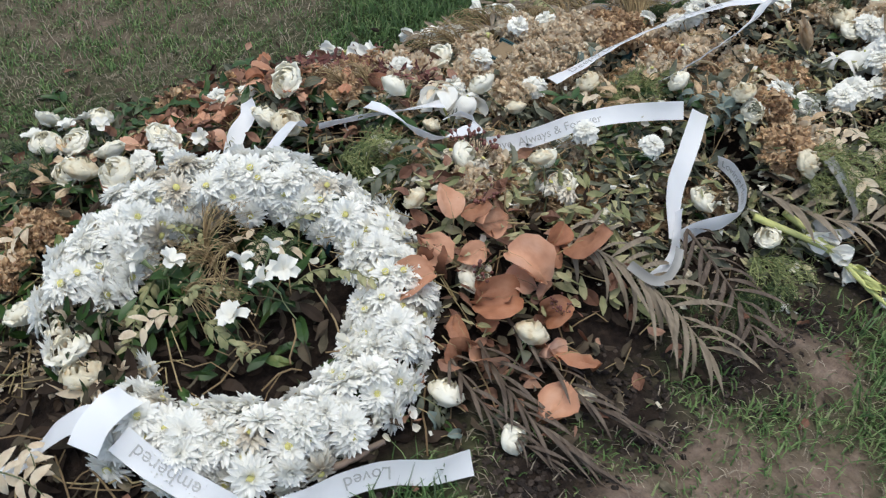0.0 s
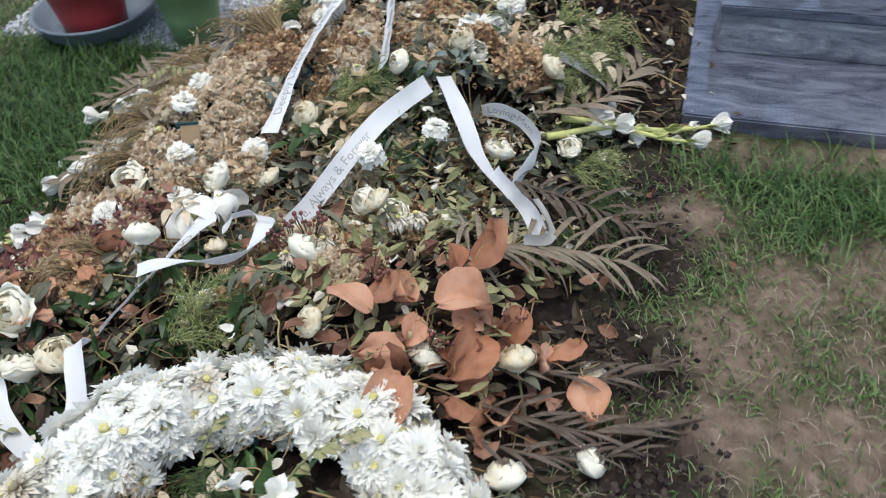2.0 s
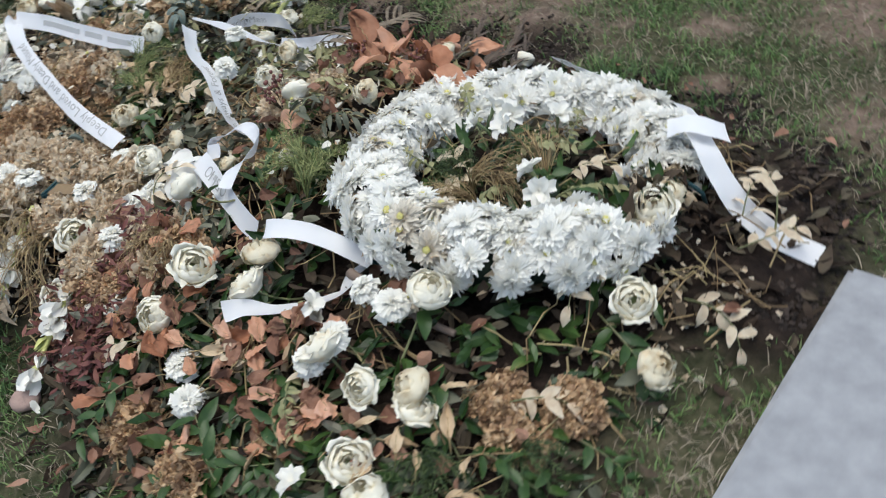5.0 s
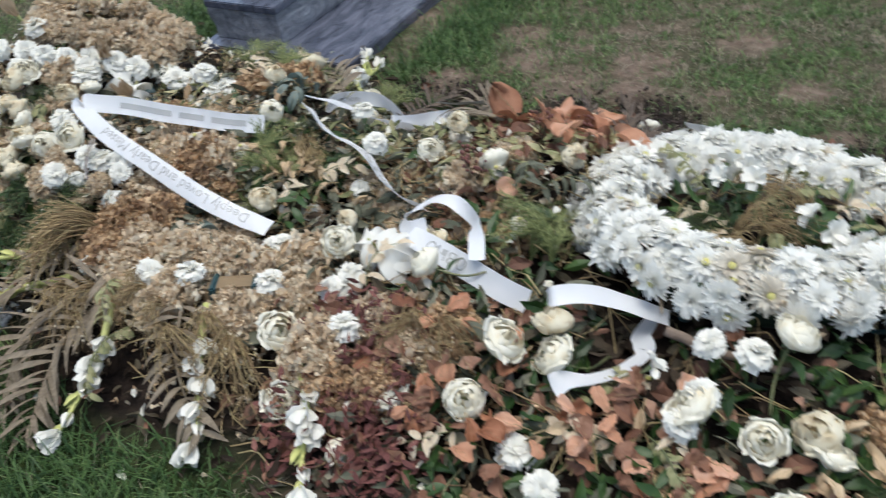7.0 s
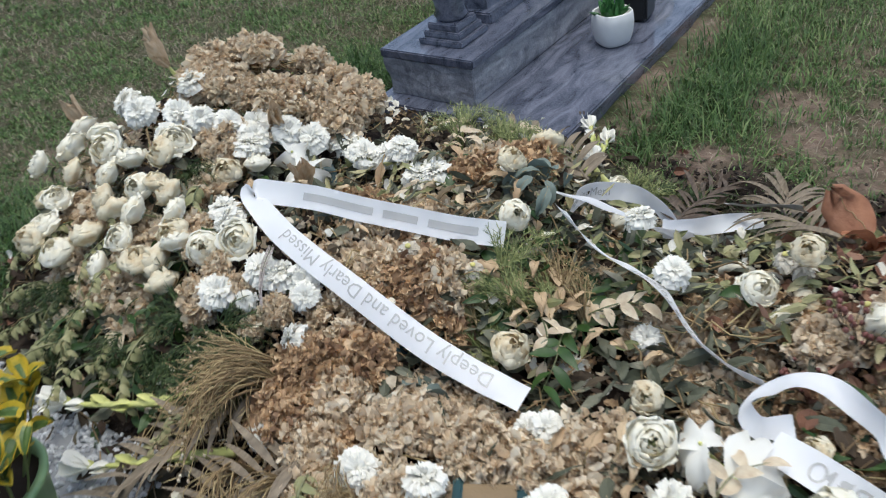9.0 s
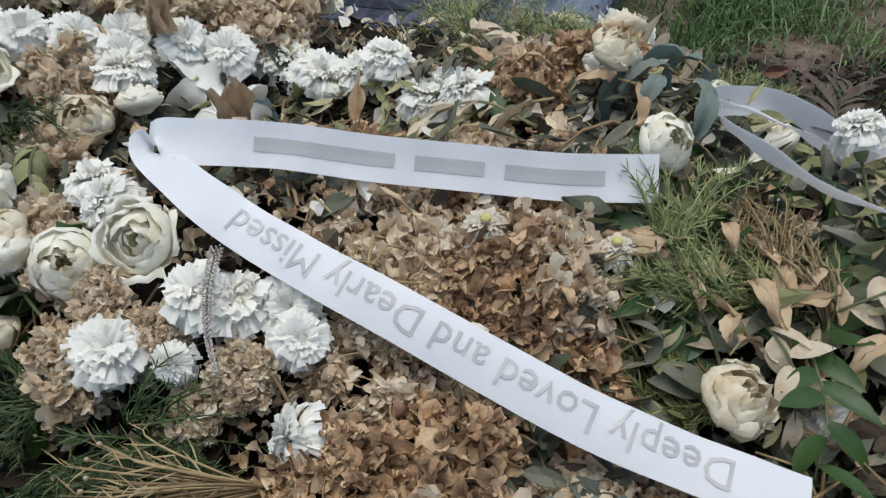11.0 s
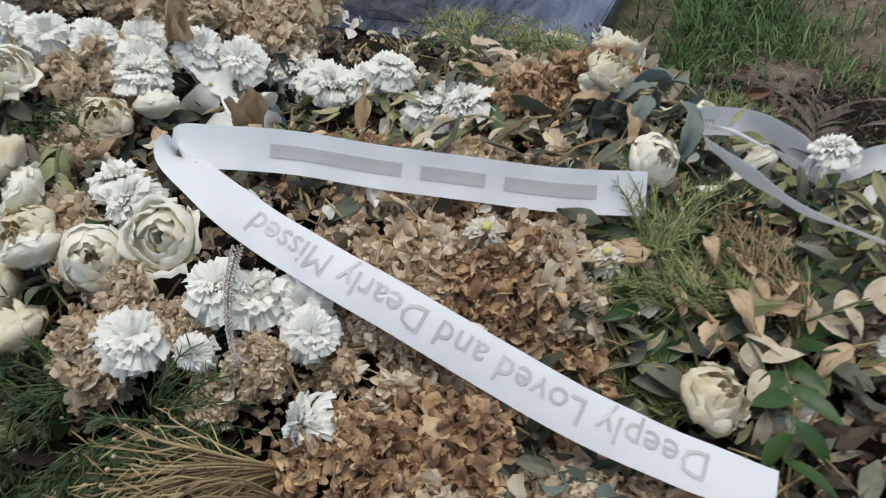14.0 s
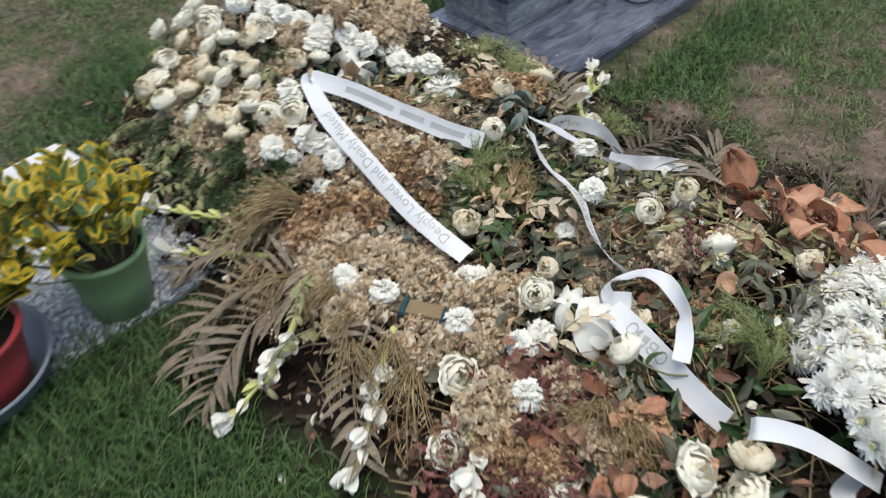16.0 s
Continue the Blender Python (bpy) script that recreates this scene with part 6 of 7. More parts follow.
# ---------- the loose cover between the flowers ----------
def scatter(name, label, category, mat, count, where, seed, length, width, nl=3, nw=2, form="leaf", depth=0.035, bend=0.9, steep=0.6, jit=0.002, base=-0.045, fringe=False):
    """Many small shrivelled pieces strewn over the heap, thick where the given spots are."""
    rng = R_(seed)
    shapes = []
    for _ in range(14):
        shapes.append(sheet(1.0, width / length, nl, nw, form, rng.uniform(-bend, bend), rng.uniform(-0.6, 0.9), rng.uniform(0, 0.08), rng.choice([1, 2, 3]), rng.uniform(-0.9, 0.9), rng, jit / length))
    f = np.array(shapes[0][1])
    k = len(shapes[0][0])
    verts, placed = [], 0
    while placed < count:
        x, y = rng.uniform(-0.5, 2.05), rng.uniform(-0.55, 0.9)
        h = float(heap(x, y))
        if fringe and (h > 0.06 or h < 0.001) or not fringe and h < 0.012 or rng.rand() > float(patch(x, y, where)) * (1 if fringe else min(1, h / 0.06)):
            continue
        v = shapes[rng.randint(14)][0] * length * rng.uniform(0.6, 1.25)
        r = rz(rng.uniform(0, TAU)) @ rx(rng.uniform(-0.35, steep)) @ ry(rng.uniform(-0.9, 0.9))
        verts.append(v @ r.T + np.array([x, y, max(under_ribbon(x, y, h + base + rng.uniform(0, depth), 0.02), float(soil_height(x, y)) + 0.004)]))
        placed += 1
    faces = (f[None] + (np.arange(placed) * k)[:, None, None]).reshape(-1, 4)
    me = bpy.data.meshes.new(name)
    me.from_pydata(np.concatenate(verts).tolist(), [], faces.tolist())
    me.materials.append(mat)
    return thing(name, label, category, kind="stuff", me=me)


ALL = [(x, y, 0.3) for x in (-0.2, 0.15, 0.5, 0.85, 1.2, 1.55, 1.85) for y in (-0.3, 0.0, 0.3, 0.6)]
# low litter; its deepened browns paint shade between the flowers
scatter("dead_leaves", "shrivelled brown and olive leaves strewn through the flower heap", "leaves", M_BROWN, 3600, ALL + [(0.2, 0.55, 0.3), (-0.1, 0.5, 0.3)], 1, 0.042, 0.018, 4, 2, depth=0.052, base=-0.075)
scatter("dry_petals", "papery brown petals fallen over the heap", "petals", M_HYD, 3200, [(1.05, 0.5, 0.22), (1.15, 0.28, 0.2), (0.85, 0.5, 0.22), (0.8, 0.15, 0.22), (1.65, 0.1, 0.25), (1.5, 0.45, 0.2), (1.2, 0.05, 0.15), (0.6, 0.35, 0.15), (0.48, 0.14, 0.14), (0.3, 0.5, 0.15)], 2, 0.0125, 0.0095, 3, 2, "petal", 0.030, 2.6, 1.3, jit=0.004, base=-0.058)
scatter("pale_petals", "cream and tan petals fallen over the heap", "petals", M_HYDPALE, 3000, [(1.6, 0.45, 0.25), (1.25, 0.45, 0.2), (1.3, 0.05, 0.2), (0.6, 0.2, 0.25), (0.42, 0.50, 0.15), (0.7, 0.55, 0.2), (1.75, 0.2, 0.25), (0.9, -0.05, 0.2), (-0.3, 0.0, 0.15)], 3, 0.0135, 0.010, 3, 2, "petal", 0.030, 2.6, 1.3, jit=0.004, base=-0.056)
scatter("limp_leaves", "limp yellow-green and tan leaves between the flowers", "leaves", M_LIMP, 620, [(0.6, -0.05, 0.16), (0.72, -0.1, 0.16), (0.5, 0.02, 0.12), (0.85, 0.05, 0.14), (0.45, -0.12, 0.12), (1.35, 0.15, 0.12), (0.92, 0.25, 0.10), (1.1, -0.1, 0.12)], 17, 0.036, 0.013, 4, 2, depth=0.04, base=-0.032)
scatter("green_leaves", "green leaves tucked low between the flowers", "leaves", M_GREEN, 800, [(0.0, 0.0, 0.2), (-0.1, 0.45, 0.25), (0.15, 0.5, 0.25), (0.4, 0.25, 0.12), (0.9, 0.15, 0.12), (-0.3, 0.2, 0.2), (1.45, 0.6, 0.15), (0.25, 0.35, 0.15)], 4, 0.05, 0.018, 4, 2, depth=0.04, base=-0.05)
scatter("grey_leaves", "limp grey-green leaves between the flowers", "leaves", M_SAGE, 1500, [(0.95, 0.05, 0.25), (0.9, 0.3, 0.2), (1.4, 0.2, 0.2), (1.1, -0.15, 0.2), (0.7, 0.25, 0.2), (0.3, 0.55, 0.25), (-0.2, 0.5, 0.2), (1.6, 0.55, 0.2)], 5, 0.045, 0.016, 4, 2, depth=0.04, base=-0.045)
scatter("maroon_bracts", "dark maroon dried bracts and twigs", "leaves", M_MAROON, 1100, [(0.46, 0.66, 0.10), (0.45, 0.54, 0.10), (0.40, 0.60, 0.09), (0.52, 0.50, 0.07), (0.35, 0.66, 0.08)], 6, 0.024, 0.008, 3, 1, depth=0.05, base=-0.035)
scatter("rust_scraps", "rust-brown leaf scraps at the foot of the heap", "leaves", M_RUSTBITS, 420, [(0.1, 0.55, 0.3), (0.5, -0.2, 0.2), (0.45, 0.55, 0.2), (-0.15, 0.45, 0.2), (0.5, 0.05, 0.15)], 7, 0.035, 0.022, 4, 2, depth=0.045, base=-0.035)

scatter("fallen_petals", "cream and white petals dropped over the heap", "petals", M_FALLEN, 380, [(x, y, r) for x, y, r in ALL if x > 0.4], 15, 0.020, 0.014, 3, 2, "petal", 0.03, 1.6, 0.8, jit=0.003, base=-0.026)
scatter("edge_leaves", "dead leaves fallen on the soil round the heap", "leaves", M_BROWN, 160, ALL, 8, 0.030, 0.012, 4, 2, depth=0.02, base=0.0, fringe=True)
scatter("edge_scraps", "rusty and tan leaf scraps on the soil round the heap", "leaves", M_RUSTBITS, 60, ALL, 12, 0.030, 0.016, 4, 2, depth=0.02, base=0.0, fringe=True)


def twigs():
    rng = R_(9)
    g = Geo()
    for _ in range(900):
        x, y = rng.uniform(-0.4, 1.95), rng.uniform(-0.4, 0.75)
        h = float(heap(x, y))
        if h < 0.03:
            continue
        a, l = rng.uniform(0, TAU), rng.uniform(0.04, 0.13)
        c = []
        for s in (-0.5, -0.15, 0.2, 0.5):
            px, py = x + s * l * math.cos(a) + rng.uniform(-0.006, 0.006), y + s * l * math.sin(a) + rng.uniform(-0.006, 0.006)
            c.append((px, py, under_ribbon(px, py, max(float(heap(px, py)), 0.004) + rng.uniform(-0.035, 0.0), 0.012)))
        g.add(*tube(np.array(c), rng.uniform(0.0008, 0.0018), 4, False))
    return thing("loose_twigs", "thin dry stems lying across the heap", "twigs", kind="stuff", me=g.mesh("loose_twigs", [M_STRAW]))


twigs()


def crumbs():
    """Loose crumbs of earth on the dark soil round the heap."""
    rng = R_(14)
    shapes = []
    for _ in range(8):
        v, f = ball(1.0, 5, 3, 0.7)
        shapes.append(v * (1 + rng.uniform(-0.4, 0.4, v.shape)))
    g = Geo()
    k = 0
    while k < 5200:
        x, y = rng.uniform(-0.5, 1.7), rng.uniform(-0.62, -0.1) if rng.rand() < 0.8 else rng.uniform(0.5, 0.85)
        if float(heap(x, y)) > 0.07 or rng.rand() > float(patch(x, y, DARK)):
            continue
        g.add(shapes[k % 8] * rng.uniform(0.0015, 0.0065) @ rz(rng.uniform(0, TAU)).T + np.array([x, y, float(soil_height(x, y)) + 0.001]), f)
        k += 1
    return thing("soil_crumbs", "dark loose crumbs of garden soil", "soil", kind="stuff", me=g.mesh("soil_crumbs", [M_CRUMB], False))


crumbs()


# ---------- satin ribbons ----------
def lettering(text, size):
    """A flat mesh of the words in the built-in font: points from 0 along the line, and its length."""
    cu = bpy.data.curves.new("words", "FONT")
    cu.body, cu.size, cu.resolution_u = text, size, 2
    ob = bpy.data.objects.new("words", cu)
    scene.collection.objects.link(ob)
    dg = bpy.context.evaluated_depsgraph_get()
    dg.update()
    me = bpy.data.meshes.new_from_object(ob.evaluated_get(dg))
    bpy.data.objects.remove(ob)
    bm = bmesh.new()
    bm.from_mesh(me)
    bmesh.ops.triangulate(bm, faces=bm.faces)
    v = np.array([q.co for q in bm.verts]) if len(bm.verts) else np.zeros((0, 3))
    f = [tuple(x.index for x in q.verts) for q in bm.faces]
    bm.free()
    bpy.data.meshes.remove(me)
    return v, f


def ribbon(label, points, normals, width=0.039, words=(), bars=(), seed=0, mat=None):
    """A satin ribbon through the points; normals say which way its printed face looks there.
    words: (text, where on the line it begins, letter size, face, way along); bars: (from, to, face) for names."""
    rng = R_(seed)
    ob = thing("ribbon", label, "ribbon", "funeral ribbons")
    n = 24 * (len(points) - 1)
    c, ln = curve(np.hstack([np.array(points, float), np.array(normals, float)]), n)
    pos, nrm = c[:, :3], c[:, 3:]
    t = np.gradient(pos, axis=0)
    t /= np.linalg.norm(t, axis=1)[:, None] + 1e-9
    s = np.cross(t, nrm)
    s /= np.linalg.norm(s, axis=1)[:, None] + 1e-9
    nn = np.cross(s, t)
    ks = np.linspace(0, ln, n + 1)

    def at(dist, across, out):
        d = np.clip(dist, 0, ln)
        q = [np.stack([np.interp(d, ks, a[:, k]) for k in range(3)], -1) for a in (pos, s, nn)]
        return q[0] + across[..., None] * q[1] + np.asarray(out)[..., None] * q[2]

    nw = 4
    D, A = np.meshgrid(ks, np.linspace(-0.5, 0.5, nw + 1) * width, indexing="ij")
    bow = 0.0022 * (A / (0.5 * width)) ** 2 + 0.0008 * np.sin(D * 90 + A * 60 + seed)
    thick = 0.00025
    up = at(D, A, bow + thick).reshape(-1, 3)
    dn = at(D, A, bow - thick).reshape(-1, 3)
    g = Geo()
    g.add(up, grid_faces(n, nw))
    g.add(dn, [q[::-1] for q in grid_faces(n, nw)])
    part("band", g.mesh("band", [mat or M_RIBBON]), ob)
    for text, begin, size, face, way in words:
        v, f = lettering(text, size)
        if not len(v):
            continue
        across = (v[:, 1] - 0.36 * size) * (-face * way)
        a = np.clip(across / (0.5 * width), -1, 1)
        d = begin + way * v[:, 0]
        p = at(d, across, 0.0022 * a ** 2 + 0.0008 * np.sin(d * 90 + across * 60 + seed) + face * 0.0010)
        part("lettering", Geo().add(p, f).mesh("lettering", [M_INK], False), ob, "grey printed words")
    for d0, d1, face in bars:
        D2, A2 = np.meshgrid(np.linspace(d0, d1, 10), np.linspace(-0.006, 0.006, 3), indexing="ij")
        p = at(D2, A2, 0.0022 * (A2 / (0.5 * width)) ** 2 + 0.0008 * np.sin(D2 * 90 + A2 * 60 + seed) + face * 0.0010).reshape(-1, 3)
        part("printed_bar", Geo().add(p, grid_faces(9, 2)).mesh("printed_bar", [M_INK], False), ob, "plain grey printed bar")
    return ob


ribbon("white satin ribbon folded back on itself with grey printed words",
       LINE_FOLDED,
       [(-0.32, 0.68, 0.65), (-0.37, 0.74, 0.57), (-0.37, 0.74, 0.56), (-0.38, 0.73, 0.57), (-0.36, 0.70, 0.62), (-0.28, 0.68, 0.68), (0.1, 0.75, 0.65), (0.8, 0.6, 0.0), (0.6, 0.1, -0.75), (0.20, -0.32, -0.93), (0.18, -0.44, -0.88),
        (0.21, -0.54, -0.81), (0.26, -0.56, -0.79), (0.32, -0.47, -0.82), (0.35, -0.29, -0.89), (0.34, -0.12, -0.94)],
       0.039, [("Deeply Loved and Dearly Missed", 0.935, 0.0302, -1, -1)], [(0.334, 0.215, 1), (0.198, 0.140, 1), (0.123, 0.042, 1)], 1)
ribbon("long white satin ribbon with grey words, running from the knot",
       LINE_LONG,
       [(-0.43, -0.69, 0.59), (-0.41, -0.75, 0.51), (-0.25, -0.67, 0.7), (-0.2, -0.59, 0.79), (-0.43, -0.59, 0.68), (-0.47, -0.67, 0.58), (-0.27, -0.79, 0.56), (-0.19, -0.81, 0.55)], 0.037, [("Love, Always & Forever", 0.405, 0.0245, 1, -1)], (), 2)
ribbon("short white ribbon curling down the edge of the heap",
       LINE_SHORT,
       [(0.03, -0.62, 0.78), (-0.26, -0.48, 0.84), (-0.03, -0.65, 0.76), (0.35, -0.75, 0.52), (0.6, -0.5, 0.6)], 0.037, (), (), 3)
ribbon("white ribbon tail with a curled end at the heap's edge",
       LINE_TIP,
       [(-0.71, 0.3, 0.5), (-0.75, 0.45, 0.35), (-0.75, 0.55, 0.3), (-0.47, 0.51, 0.72), (-0.1, 0.1, 1.0)], 0.032, (), (), 14)
ribbon("white ribbon loop with grey words at the heap's edge",
       LINE_EDGE,
       [(-0.83, -0.22, -0.3), (-1.0, -0.09, 0.01), (-0.94, 0.34, 0.05), (-0.56, 0.75, 0.3), (0.01, 1.0, -0.05), (0.16, 0.99, -0.05), (0.15, 0.9, -0.4)], 0.034, [("Loving Mem", 0.01, 0.022, 1, 1)], (), 4)
ribbon("upright loop of white satin ribbon beside the lily",
       LINE_LOOP,
       [(0.3, 0.8, 0.4), (0.3, 0.8, 0.5), (0.8, 0.3, 0.5), (0.51, 0.05, 0.86), (0.28, 0.0, 0.96), (0.1, 0.3, 0.95), (0.3, 0.75, 0.5), (0.6, 0.65, 0.45), (0.55, 0.3, 0.75), (0.2, -0.1, 0.95), (0.0, -0.2, 0.95)], 0.028, (), (), 5)
ribbon("broad white satin ribbon with printed letters leading to the wreath",
       LINE_BROAD,
       [(-0.05, 0.2, 1.0), (-0.01, 0.48, 0.87), (0.04, 0.65, 0.75), (0.07, 0.72, 0.68), (0.04, 0.75, 0.62), (0.01, 0.75, 0.6)], 0.041, [("ОВЬЮ", 0.135, 0.030, 1, -1)], (), 6)
ribbon("curled white ribbon tail tucked under the wreath",
       LINE_CURL,
       [(0.5, 0.6, 0.5), (0.0, 0.5, 0.85), (-0.35, 0.25, 0.88), (-0.35, 0.1, 0.9), (-0.3, 0.0, 0.93), (-0.3, 0.0, 0.9)], 0.034, (), (), 7)
ribbon("white ribbon tail lying over dark leaves by the wreath",
       LINE_TAIL,
       [(0.48, 0.0, 0.88), (0.4, 0.1, 0.85), (0.5, 0.1, 0.8), (0.3, -0.3, 0.8), (0.18, -0.35, 0.92), (-0.26, -0.29, 0.92), (-0.7, -0.14, 0.6)], 0.035, (), (), 8)
ribbon("white satin ribbon trailing off the wreath onto the grass",
       LINE_TRAIL,
       [(0.1, -0.7, 0.6), (0.1, -0.8, 0.5), (0, -0.8, 0.5), (0, -0.8, 0.55), (0, -0.75, 0.6), (-0.1, -0.6, 0.75), (-0.2, -0.5, 0.85), (-0.3, -0.4, 0.85), (-0.3, -0.3, 0.9)],
       0.041, [("Loved", 0.125, 0.030, 1, 1), ("embered", 0.415, 0.031, 1, 1)], (), 9)
ribbon("white satin ribbon tail hanging over the faded side of the wreath",
       LINE_HANG,
       [(-0.2, -0.2, 0.9), (-0.6, 0.0, 0.8), (-0.9, 0.2, 0.4), (-0.85, 0.2, 0.4), (-0.6, 0.1, 0.7), (-0.3, 0.1, 0.9)], 0.040, (), [(0.16, 0.22, 1)], 10)
ribbon("flat knot of white satin ribbon on the wreath",
       LINE_KNOT,
       [(-0.1, -0.1, 1), (-0.1, -0.2, 1), (-0.3, -0.3, 0.9), (-0.4, -0.4, 0.8)], 0.050, (), (), 11)

ribbon("narrow dull sheer ribbon curling between dried stems", [(1.19, -0.095, 0.180), (1.205, -0.142, 0.150), (1.208, -0.19, 0.112), (1.178, -0.215, 0.092), (1.135, -0.207, 0.096), (1.122, -0.182, 0.112)],
       [(-0.5, -0.5, 0.7), (-0.3, -0.7, 0.6), (0.3, -0.8, 0.5), (0.0, -0.6, 0.8), (-0.4, -0.5, 0.8), (-0.6, -0.3, 0.7)], 0.020, (), [(0.03, 0.07, 1)], 12, M_SHEER)
ribbon("narrow dull sheer ribbon looped under the palm frond", [(0.702, -0.194, 0.125), (0.734, -0.222, 0.104), (0.765, -0.222, 0.096), (0.80, -0.2, 0.098), (0.822, -0.172, 0.11)],
       [(-0.5, -0.6, 0.6), (-0.2, -0.7, 0.7), (0.1, -0.7, 0.7), (0.2, -0.6, 0.7), (0.2, -0.5, 0.8)], 0.018, (), (), 13, M_SHEER)


# ---------- the next grave: white chippings, potted plants, a marble block ----------
M_GREENPOT = material("green_plastic_pot", [(0.0, (0.19, 0.34, 0.12)), (1.0, (0.27, 0.43, 0.17))], 0.45, scale=12, bump=0.05, spec=0.4)
M_REDPOT = material("red_plastic_pot", [(0.0, (0.42, 0.015, 0.02)), (1.0, (0.60, 0.03, 0.035))], 0.35, scale=12, bump=0.05, spec=0.4)
M_GREYTRAY = material("grey_plastic_bowl", [(0.0, (0.16, 0.19, 0.24)), (1.0, (0.24, 0.28, 0.33))], 0.5, scale=12, bump=0.08)
M_YELLOW = material("variegated_leaf", [(0.0, (0.12, 0.16, 0.02)), (0.3, (0.44, 0.34, 0.03)), (1.0, (0.80, 0.53, 0.05))], 0.4, scale=60, mix=0.2, thin=0.2, bump=0.1, spec=0.45, mute=0.0)
M_LEAFMID = material("leaf_centre", [(0.0, (0.04, 0.09, 0.015)), (0.5, (0.09, 0.17, 0.03)), (1.0, (0.26, 0.31, 0.06))], 0.4, scale=50, mix=0.3, thin=0.2, bump=0.1, spec=0.45)
M_CHIPS = material("white_stone_chip", [(0.0, (0.30, 0.31, 0.33)), (0.4, (0.52, 0.53, 0.55)), (1.0, (0.78, 0.78, 0.79))], 0.8, mix=0.8, bump=0.3)
M_MARBLE = material("weathered_marble", [(0.0, (0.45, 0.44, 0.43)), (0.5, (0.62, 0.61, 0.60)), (1.0, (0.76, 0.75, 0.74))], 0.6, scale=9, bump=0.2, bump_scale=60)
M_CONCRETE = material("pale_concrete", [(0.0, (0.17, 0.175, 0.185)), (0.5, (0.26, 0.265, 0.28)), (1.0, (0.38, 0.385, 0.40))], 0.85, scale=30, bump=0.4, bump_scale=80)
M_STONE = material("pink_fieldstone", [(0.0, (0.30, 0.18, 0.14)), (1.0, (0.48, 0.33, 0.27))], 0.85, scale=20, bump=0.5)


def pot_body(r0, r1, h, wall=0.004, lip=0.006):
    return [(0.001, 0), (r0, 0), (r0 + (r1 - r0) * 0.5, h * 0.5), (r1 - 0.001, h - 0.014), (r1 + lip * 0.6, h - 0.012), (r1 + lip, h - 0.004), (r1 + lip * 0.7, h), (r1 - wall, h), (r1 - wall - 0.002, h - 0.03), (0.001, h - 0.03)]


def shrub(top, count, radius, height, z0, ln, wd, seed, mat, lean=(0, 0)):
    """Stems and paired leaves of a bushy potted plant: each leaf a mesh of its own, six shapes shared."""
    rng = R_(seed)
    shapes = []
    for _ in range(6):
        v, f = sheet(ln, wd, 7, 6, "petal" if len(shapes) % 2 else "leaf", rng.uniform(-0.9, 0.4), rng.uniform(0.2, 0.7), 0.002, 2, rng.uniform(-0.3, 0.3), rng, 0, 0.2)
        g = Geo()
        edge = rng.uniform(0.5, 1.0)
        for k, face in enumerate(f):
            i, j = divmod(k, 6)
            inner = 0 < j < 5 and i < 6 if edge < 0.8 else j in (2, 3) and i < 5
            g.add(v[list(face)], [(0, 1, 2, 3)], 1 if inner else 0)
        shapes.append(g.mesh("leaf", [mat, M_LEAFMID]))
    done = 0
    k = 0
    while done < count:
        a, rr = k * 2.39996, radius * math.sqrt((k % 17 + 0.5) / 17)
        k += 1
        hh = height * (1 - 0.45 * (rr / radius) ** 2) * rng.uniform(0.72, 1.05)
        tip = np.array([lean[0] + rr * math.cos(a), lean[1] + rr * math.sin(a), z0 + hh])
        foot = np.array([rr * math.cos(a) * 0.3, rr * math.sin(a) * 0.3, z0 - 0.02])
        c, _ = curve([foot, foot * 0.4 + tip * 0.6 + np.array([0, 0, -0.01]), tip], 8)
        part("branch", Geo().add(*tube(c, 0.002, 4, False)).mesh("branch", [M_OLIVE]), top)
        for j in range(9):
            if done >= count:
                break
            i = 8 - j // 3
            m = Matrix.Translation(c[i]) @ Matrix.Rotation(a + j * 2.1, 4, "Z") @ Matrix.Rotation(rng.uniform(0.0, 1.1) if j > 2 else rng.uniform(0.5, 1.3), 4, "X") @ Matrix.Scale(rng.uniform(0.7, 1.15), 4)
            part("leaf", shapes[rng.randint(6)], top, "", m)
            done += 1


def green_pot():
    top = thing("potted_euonymus", "green plastic pot of yellow-edged euonymus standing on white chippings", "potted plant")
    part("pot", Geo().add(*turned(pot_body(0.062, 0.083, 0.155), 40)).mesh("pot", [M_GREENPOT]), top)
    v, f = turned([(0.0785, 0.130), (0.05, 0.136), (0.001, 0.133)], 24)
    part("soil", Geo().add(v, f).mesh("soil", [M_POTSOIL]), top, "dark damp potting soil")
    shrub(top, 298, 0.165, 0.19, 0.13, 0.048, 0.029, 201, M_YELLOW, (0.02, 0.045))
    top.matrix_world = pose(1.27, 0.917, 0.012)


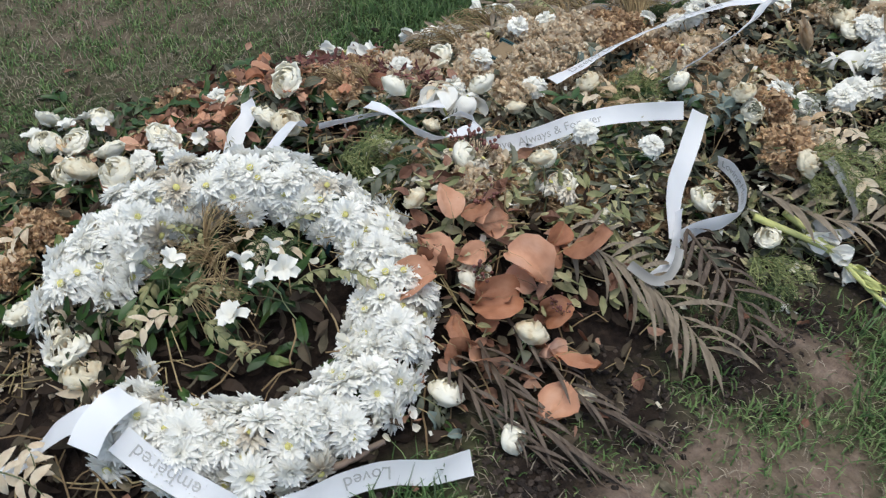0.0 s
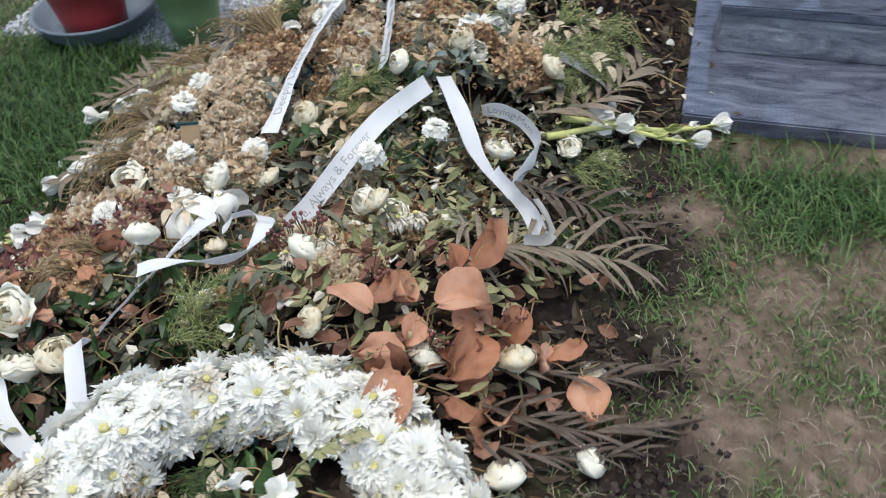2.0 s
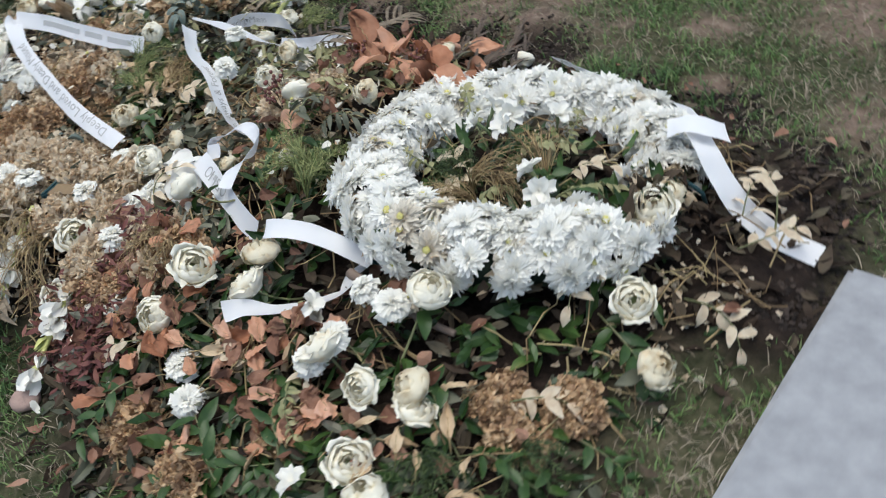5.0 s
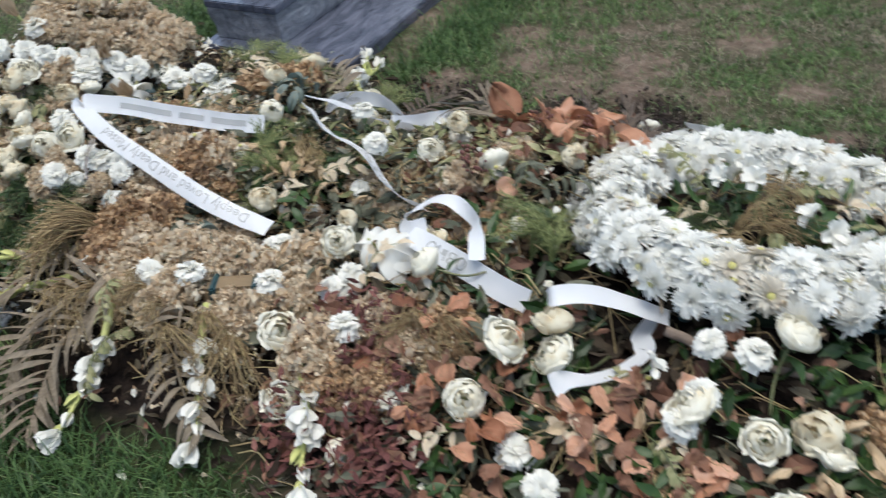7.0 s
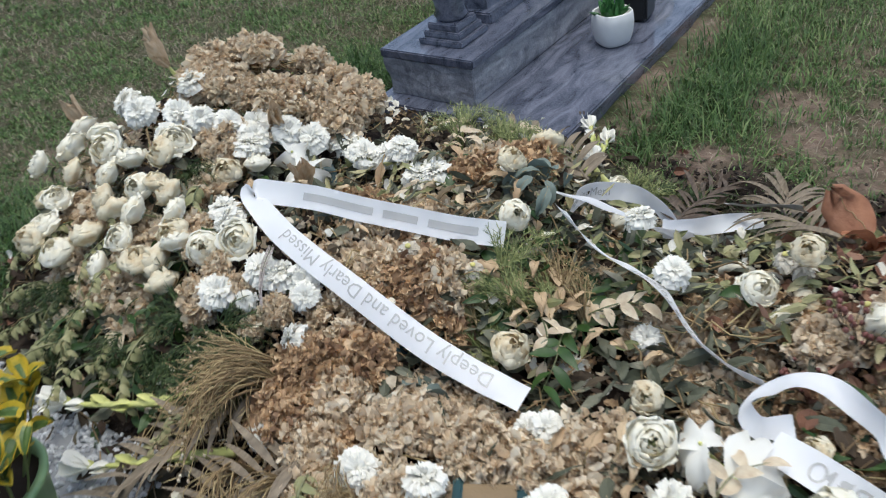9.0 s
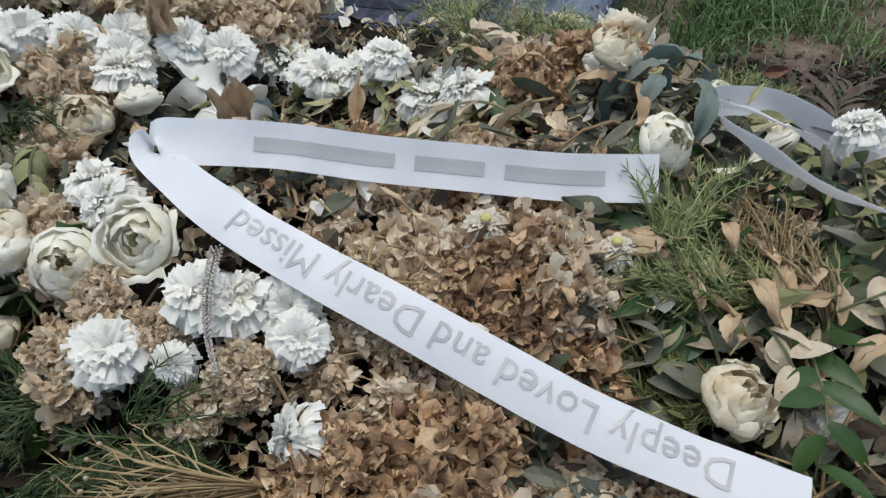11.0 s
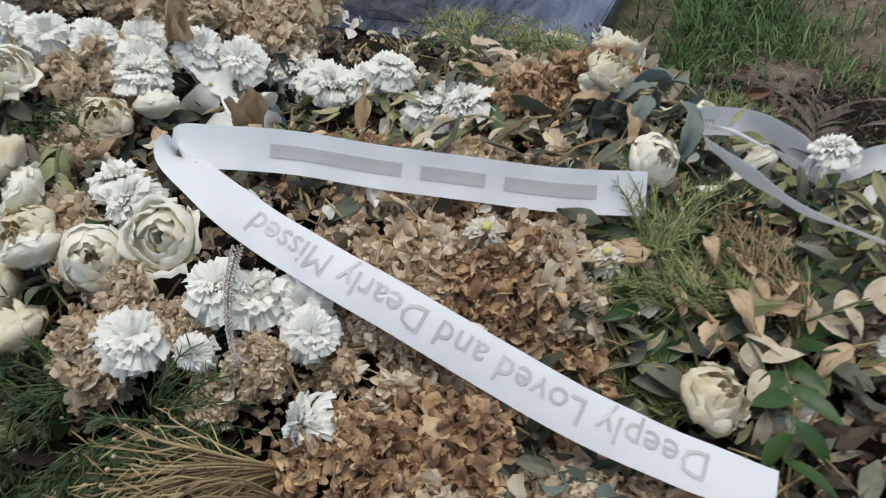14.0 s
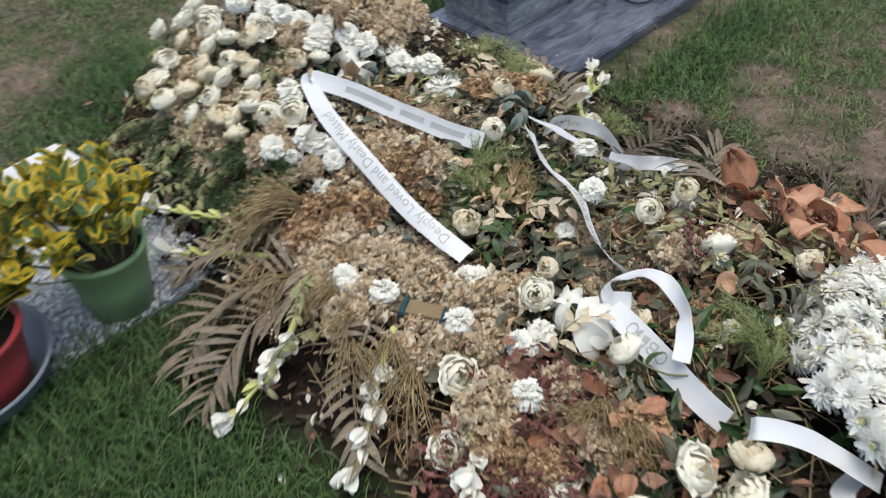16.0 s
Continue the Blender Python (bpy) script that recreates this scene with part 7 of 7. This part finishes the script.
def red_pot():
    bowl = thing("plant_bowl", "wide grey plastic bowl standing on the chippings", "bowl")
    prof = [(0.001, 0.0), (0.115, 0.0), (0.150, 0.022), (0.162, 0.055), (0.168, 0.058), (0.170, 0.063), (0.165, 0.066), (0.158, 0.060), (0.146, 0.028), (0.112, 0.008), (0.001, 0.008)]
    part("shell", Geo().add(*turned(prof, 48)).mesh("shell", [M_GREYTRAY]), bowl)
    bowl.matrix_world = pose(1.245, 1.225, 0.010)
    top = thing("potted_shrub", "red plastic pot of pale yellow-green leaves standing in the grey bowl", "potted plant")
    part("pot", Geo().add(*turned(pot_body(0.078, 0.102, 0.15), 40)).mesh("pot", [M_REDPOT]), top)
    part("soil", Geo().add(*turned([(0.096, 0.124), (0.05, 0.130), (0.001, 0.128)], 24)).mesh("soil", [M_POTSOIL]), top)
    shrub(top, 170, 0.13, 0.15, 0.14, 0.05, 0.036, 202, M_YELLOW)
    top.matrix_world = pose(1.205, 1.195, 0.0185)


def chippings():
    rng = R_(203)
    base = box_mesh("chip_bed", (0.50, 0.80, 0.03), M_CONCRETE, 0.006, (0, 0, 0))
    ob = thing("gravel_bed", "bed of grey-white stone chippings", "gravel", kind="structure", me=base)
    ob.matrix_world = pose(1.425, 1.125, -0.004, 0, 0, 8)
    shapes = []
    for _ in range(8):
        v, f = ball(1.0, 6, 4, 0.75)
        shapes.append((v * (1 + rng.uniform(-0.35, 0.35, v.shape)), f))
    g = Geo()
    for _ in range(5200):
        x, y = rng.uniform(-0.25, 0.25), rng.uniform(-0.40, 0.40)
        v, f = shapes[rng.randint(8)]
        r = rng.uniform(0.0025, 0.0062)
        g.add(v * r @ (rz(rng.uniform(0, TAU)) @ rx(rng.uniform(0, TAU))).T + np.array([x, y, 0.0145 + rng.uniform(0, 0.004)]), f)
    st = thing("stone_chippings", "loose grey-white stone chippings round the pots", "gravel", kind="stuff", me=g.mesh("stone_chippings", [M_CHIPS], False))
    st.matrix_world = ob.matrix_world.copy()


green_pot()
red_pot()
chippings()
blk = thing("marble_block", "white weathered marble block standing behind the potted plants", "grave marker")
part("block", box_mesh("block", (0.11, 0.15, 0.16), M_MARBLE, 0.008, (0, 0, 0.085), 3, 0.002, 3), blk)
part("foot_stone", box_mesh("foot_stone", (0.17, 0.20, 0.03), M_MARBLE, 0.006, (0.0, 0, 0.012), 2), blk)
blk.matrix_world = pose(1.60, 0.92, 0.008, 0, 0, 12)
kerb = thing("grave_kerb", "pale concrete slab edge at the foot of the heap", "kerb", kind="structure", me=box_mesh("grave_kerb", (0.55, 0.9, 0.06), M_CONCRETE, 0.008, (0, 0, 0)))
kerb.matrix_world = pose(-0.815, 0.13, 0.0, 0, 0, 11)


def stick(points, r, label):
    c, _ = curve(points, 20)
    ob = thing("stick", label, "stick", "loose sticks")
    c = c + R_(int(1000 * abs(points[0][0]))).uniform(-0.002, 0.002, c.shape)
    part("shaft", Geo().add(*tube(c, np.linspace(r, r * 0.6, len(c)), 7)).mesh("shaft", [M_WOOD]), ob)


stick([(0.06, 0.285, 0.13), (-0.04, 0.275, 0.115), (-0.15, 0.245, 0.10)], 0.009, "short dry brown stick under the wreath rim")
stick([(-0.33, 0.42, 0.07), (-0.42, 0.37, 0.075), (-0.55, 0.29, 0.06)], 0.0035, "thin dry stick at the foot of the heap")
stick([(-0.30, 0.47, 0.06), (-0.41, 0.42, 0.07), (-0.50, 0.37, 0.05)], 0.003, "thin dry stick at the foot of the heap")
stick([(0.02, -0.375, 0.05), (0.11, -0.385, 0.055), (0.20, -0.36, 0.05)], 0.008, "short dry brown stick under the wreath rim")


def foam_block():
    ob = thing("floral_foam", "brown floral foam block bared between dried flowers", "floral foam")
    part("foam", box_mesh("foam", (0.11, 0.05, 0.04), M_CARDB, 0.006, (0, 0, 0), 2, 0.002, 3), ob)
    for x in (-0.04, 0.035):
        part("strap", box_mesh("strap", (0.012, 0.056, 0.045), M_WIRE, 0.003, (x, 0, 0.001), 2), ob, "teal plastic strap")
    ob.matrix_world = pose(0.765, 0.535, float(heap(0.765, 0.535)) - 0.026, 8, -4, 38)
    st = thing("field_stone", "rough pinkish field stone lying in the grass", "stone")
    v, f = ball(1.0, 14, 10, 0.8)
    v = v * (1 + 0.16 * np.array([noise.noise(Vector(q) * 1.7) for q in v])[:, None]) * np.array([0.030, 0.024, 0.020])
    part("stone", Geo().add(v, f).mesh("stone", [M_STONE]), st)
    st.matrix_world = pose(0.40, 0.80, 0.02, 0, 0, 30)


foam_block()


def teal_strip(x, y, turn, ln):
    """A piece of the plastic flower holder showing between the blooms."""
    ob = thing("plastic_strip", "dark teal plastic strip of a flower holder", "plastic strip", "plastic strips in the heap")
    v, f = sheet(ln, 0.022, 6, 2, "strap", -0.5, 0.1)
    part("strip", Geo().add(np.vstack([v, v - np.array([0, 0, 0.002])]), f + [tuple(i + len(v) for i in q[::-1]) for q in f]).mesh("strip", [M_WIRE]), ob)
    ob.matrix_basis = seat(x, y, -0.020, 0, None, turn)


for x, y, a, ln in ((1.07, 0.35, 1.0, 0.05), (1.06, 0.44, 2.2, 0.06), (1.05, 0.31, 0.4, 0.05), (1.085, 0.505, 2.6, 0.07), (1.49, 0.14, 1.2, 0.06), (0.74, 0.50, 0.8, 0.07), (0.66, 0.20, 2.0, 0.05), (0.60, 0.23, 0.5, 0.05)):
    teal_strip(x, y, a, ln)
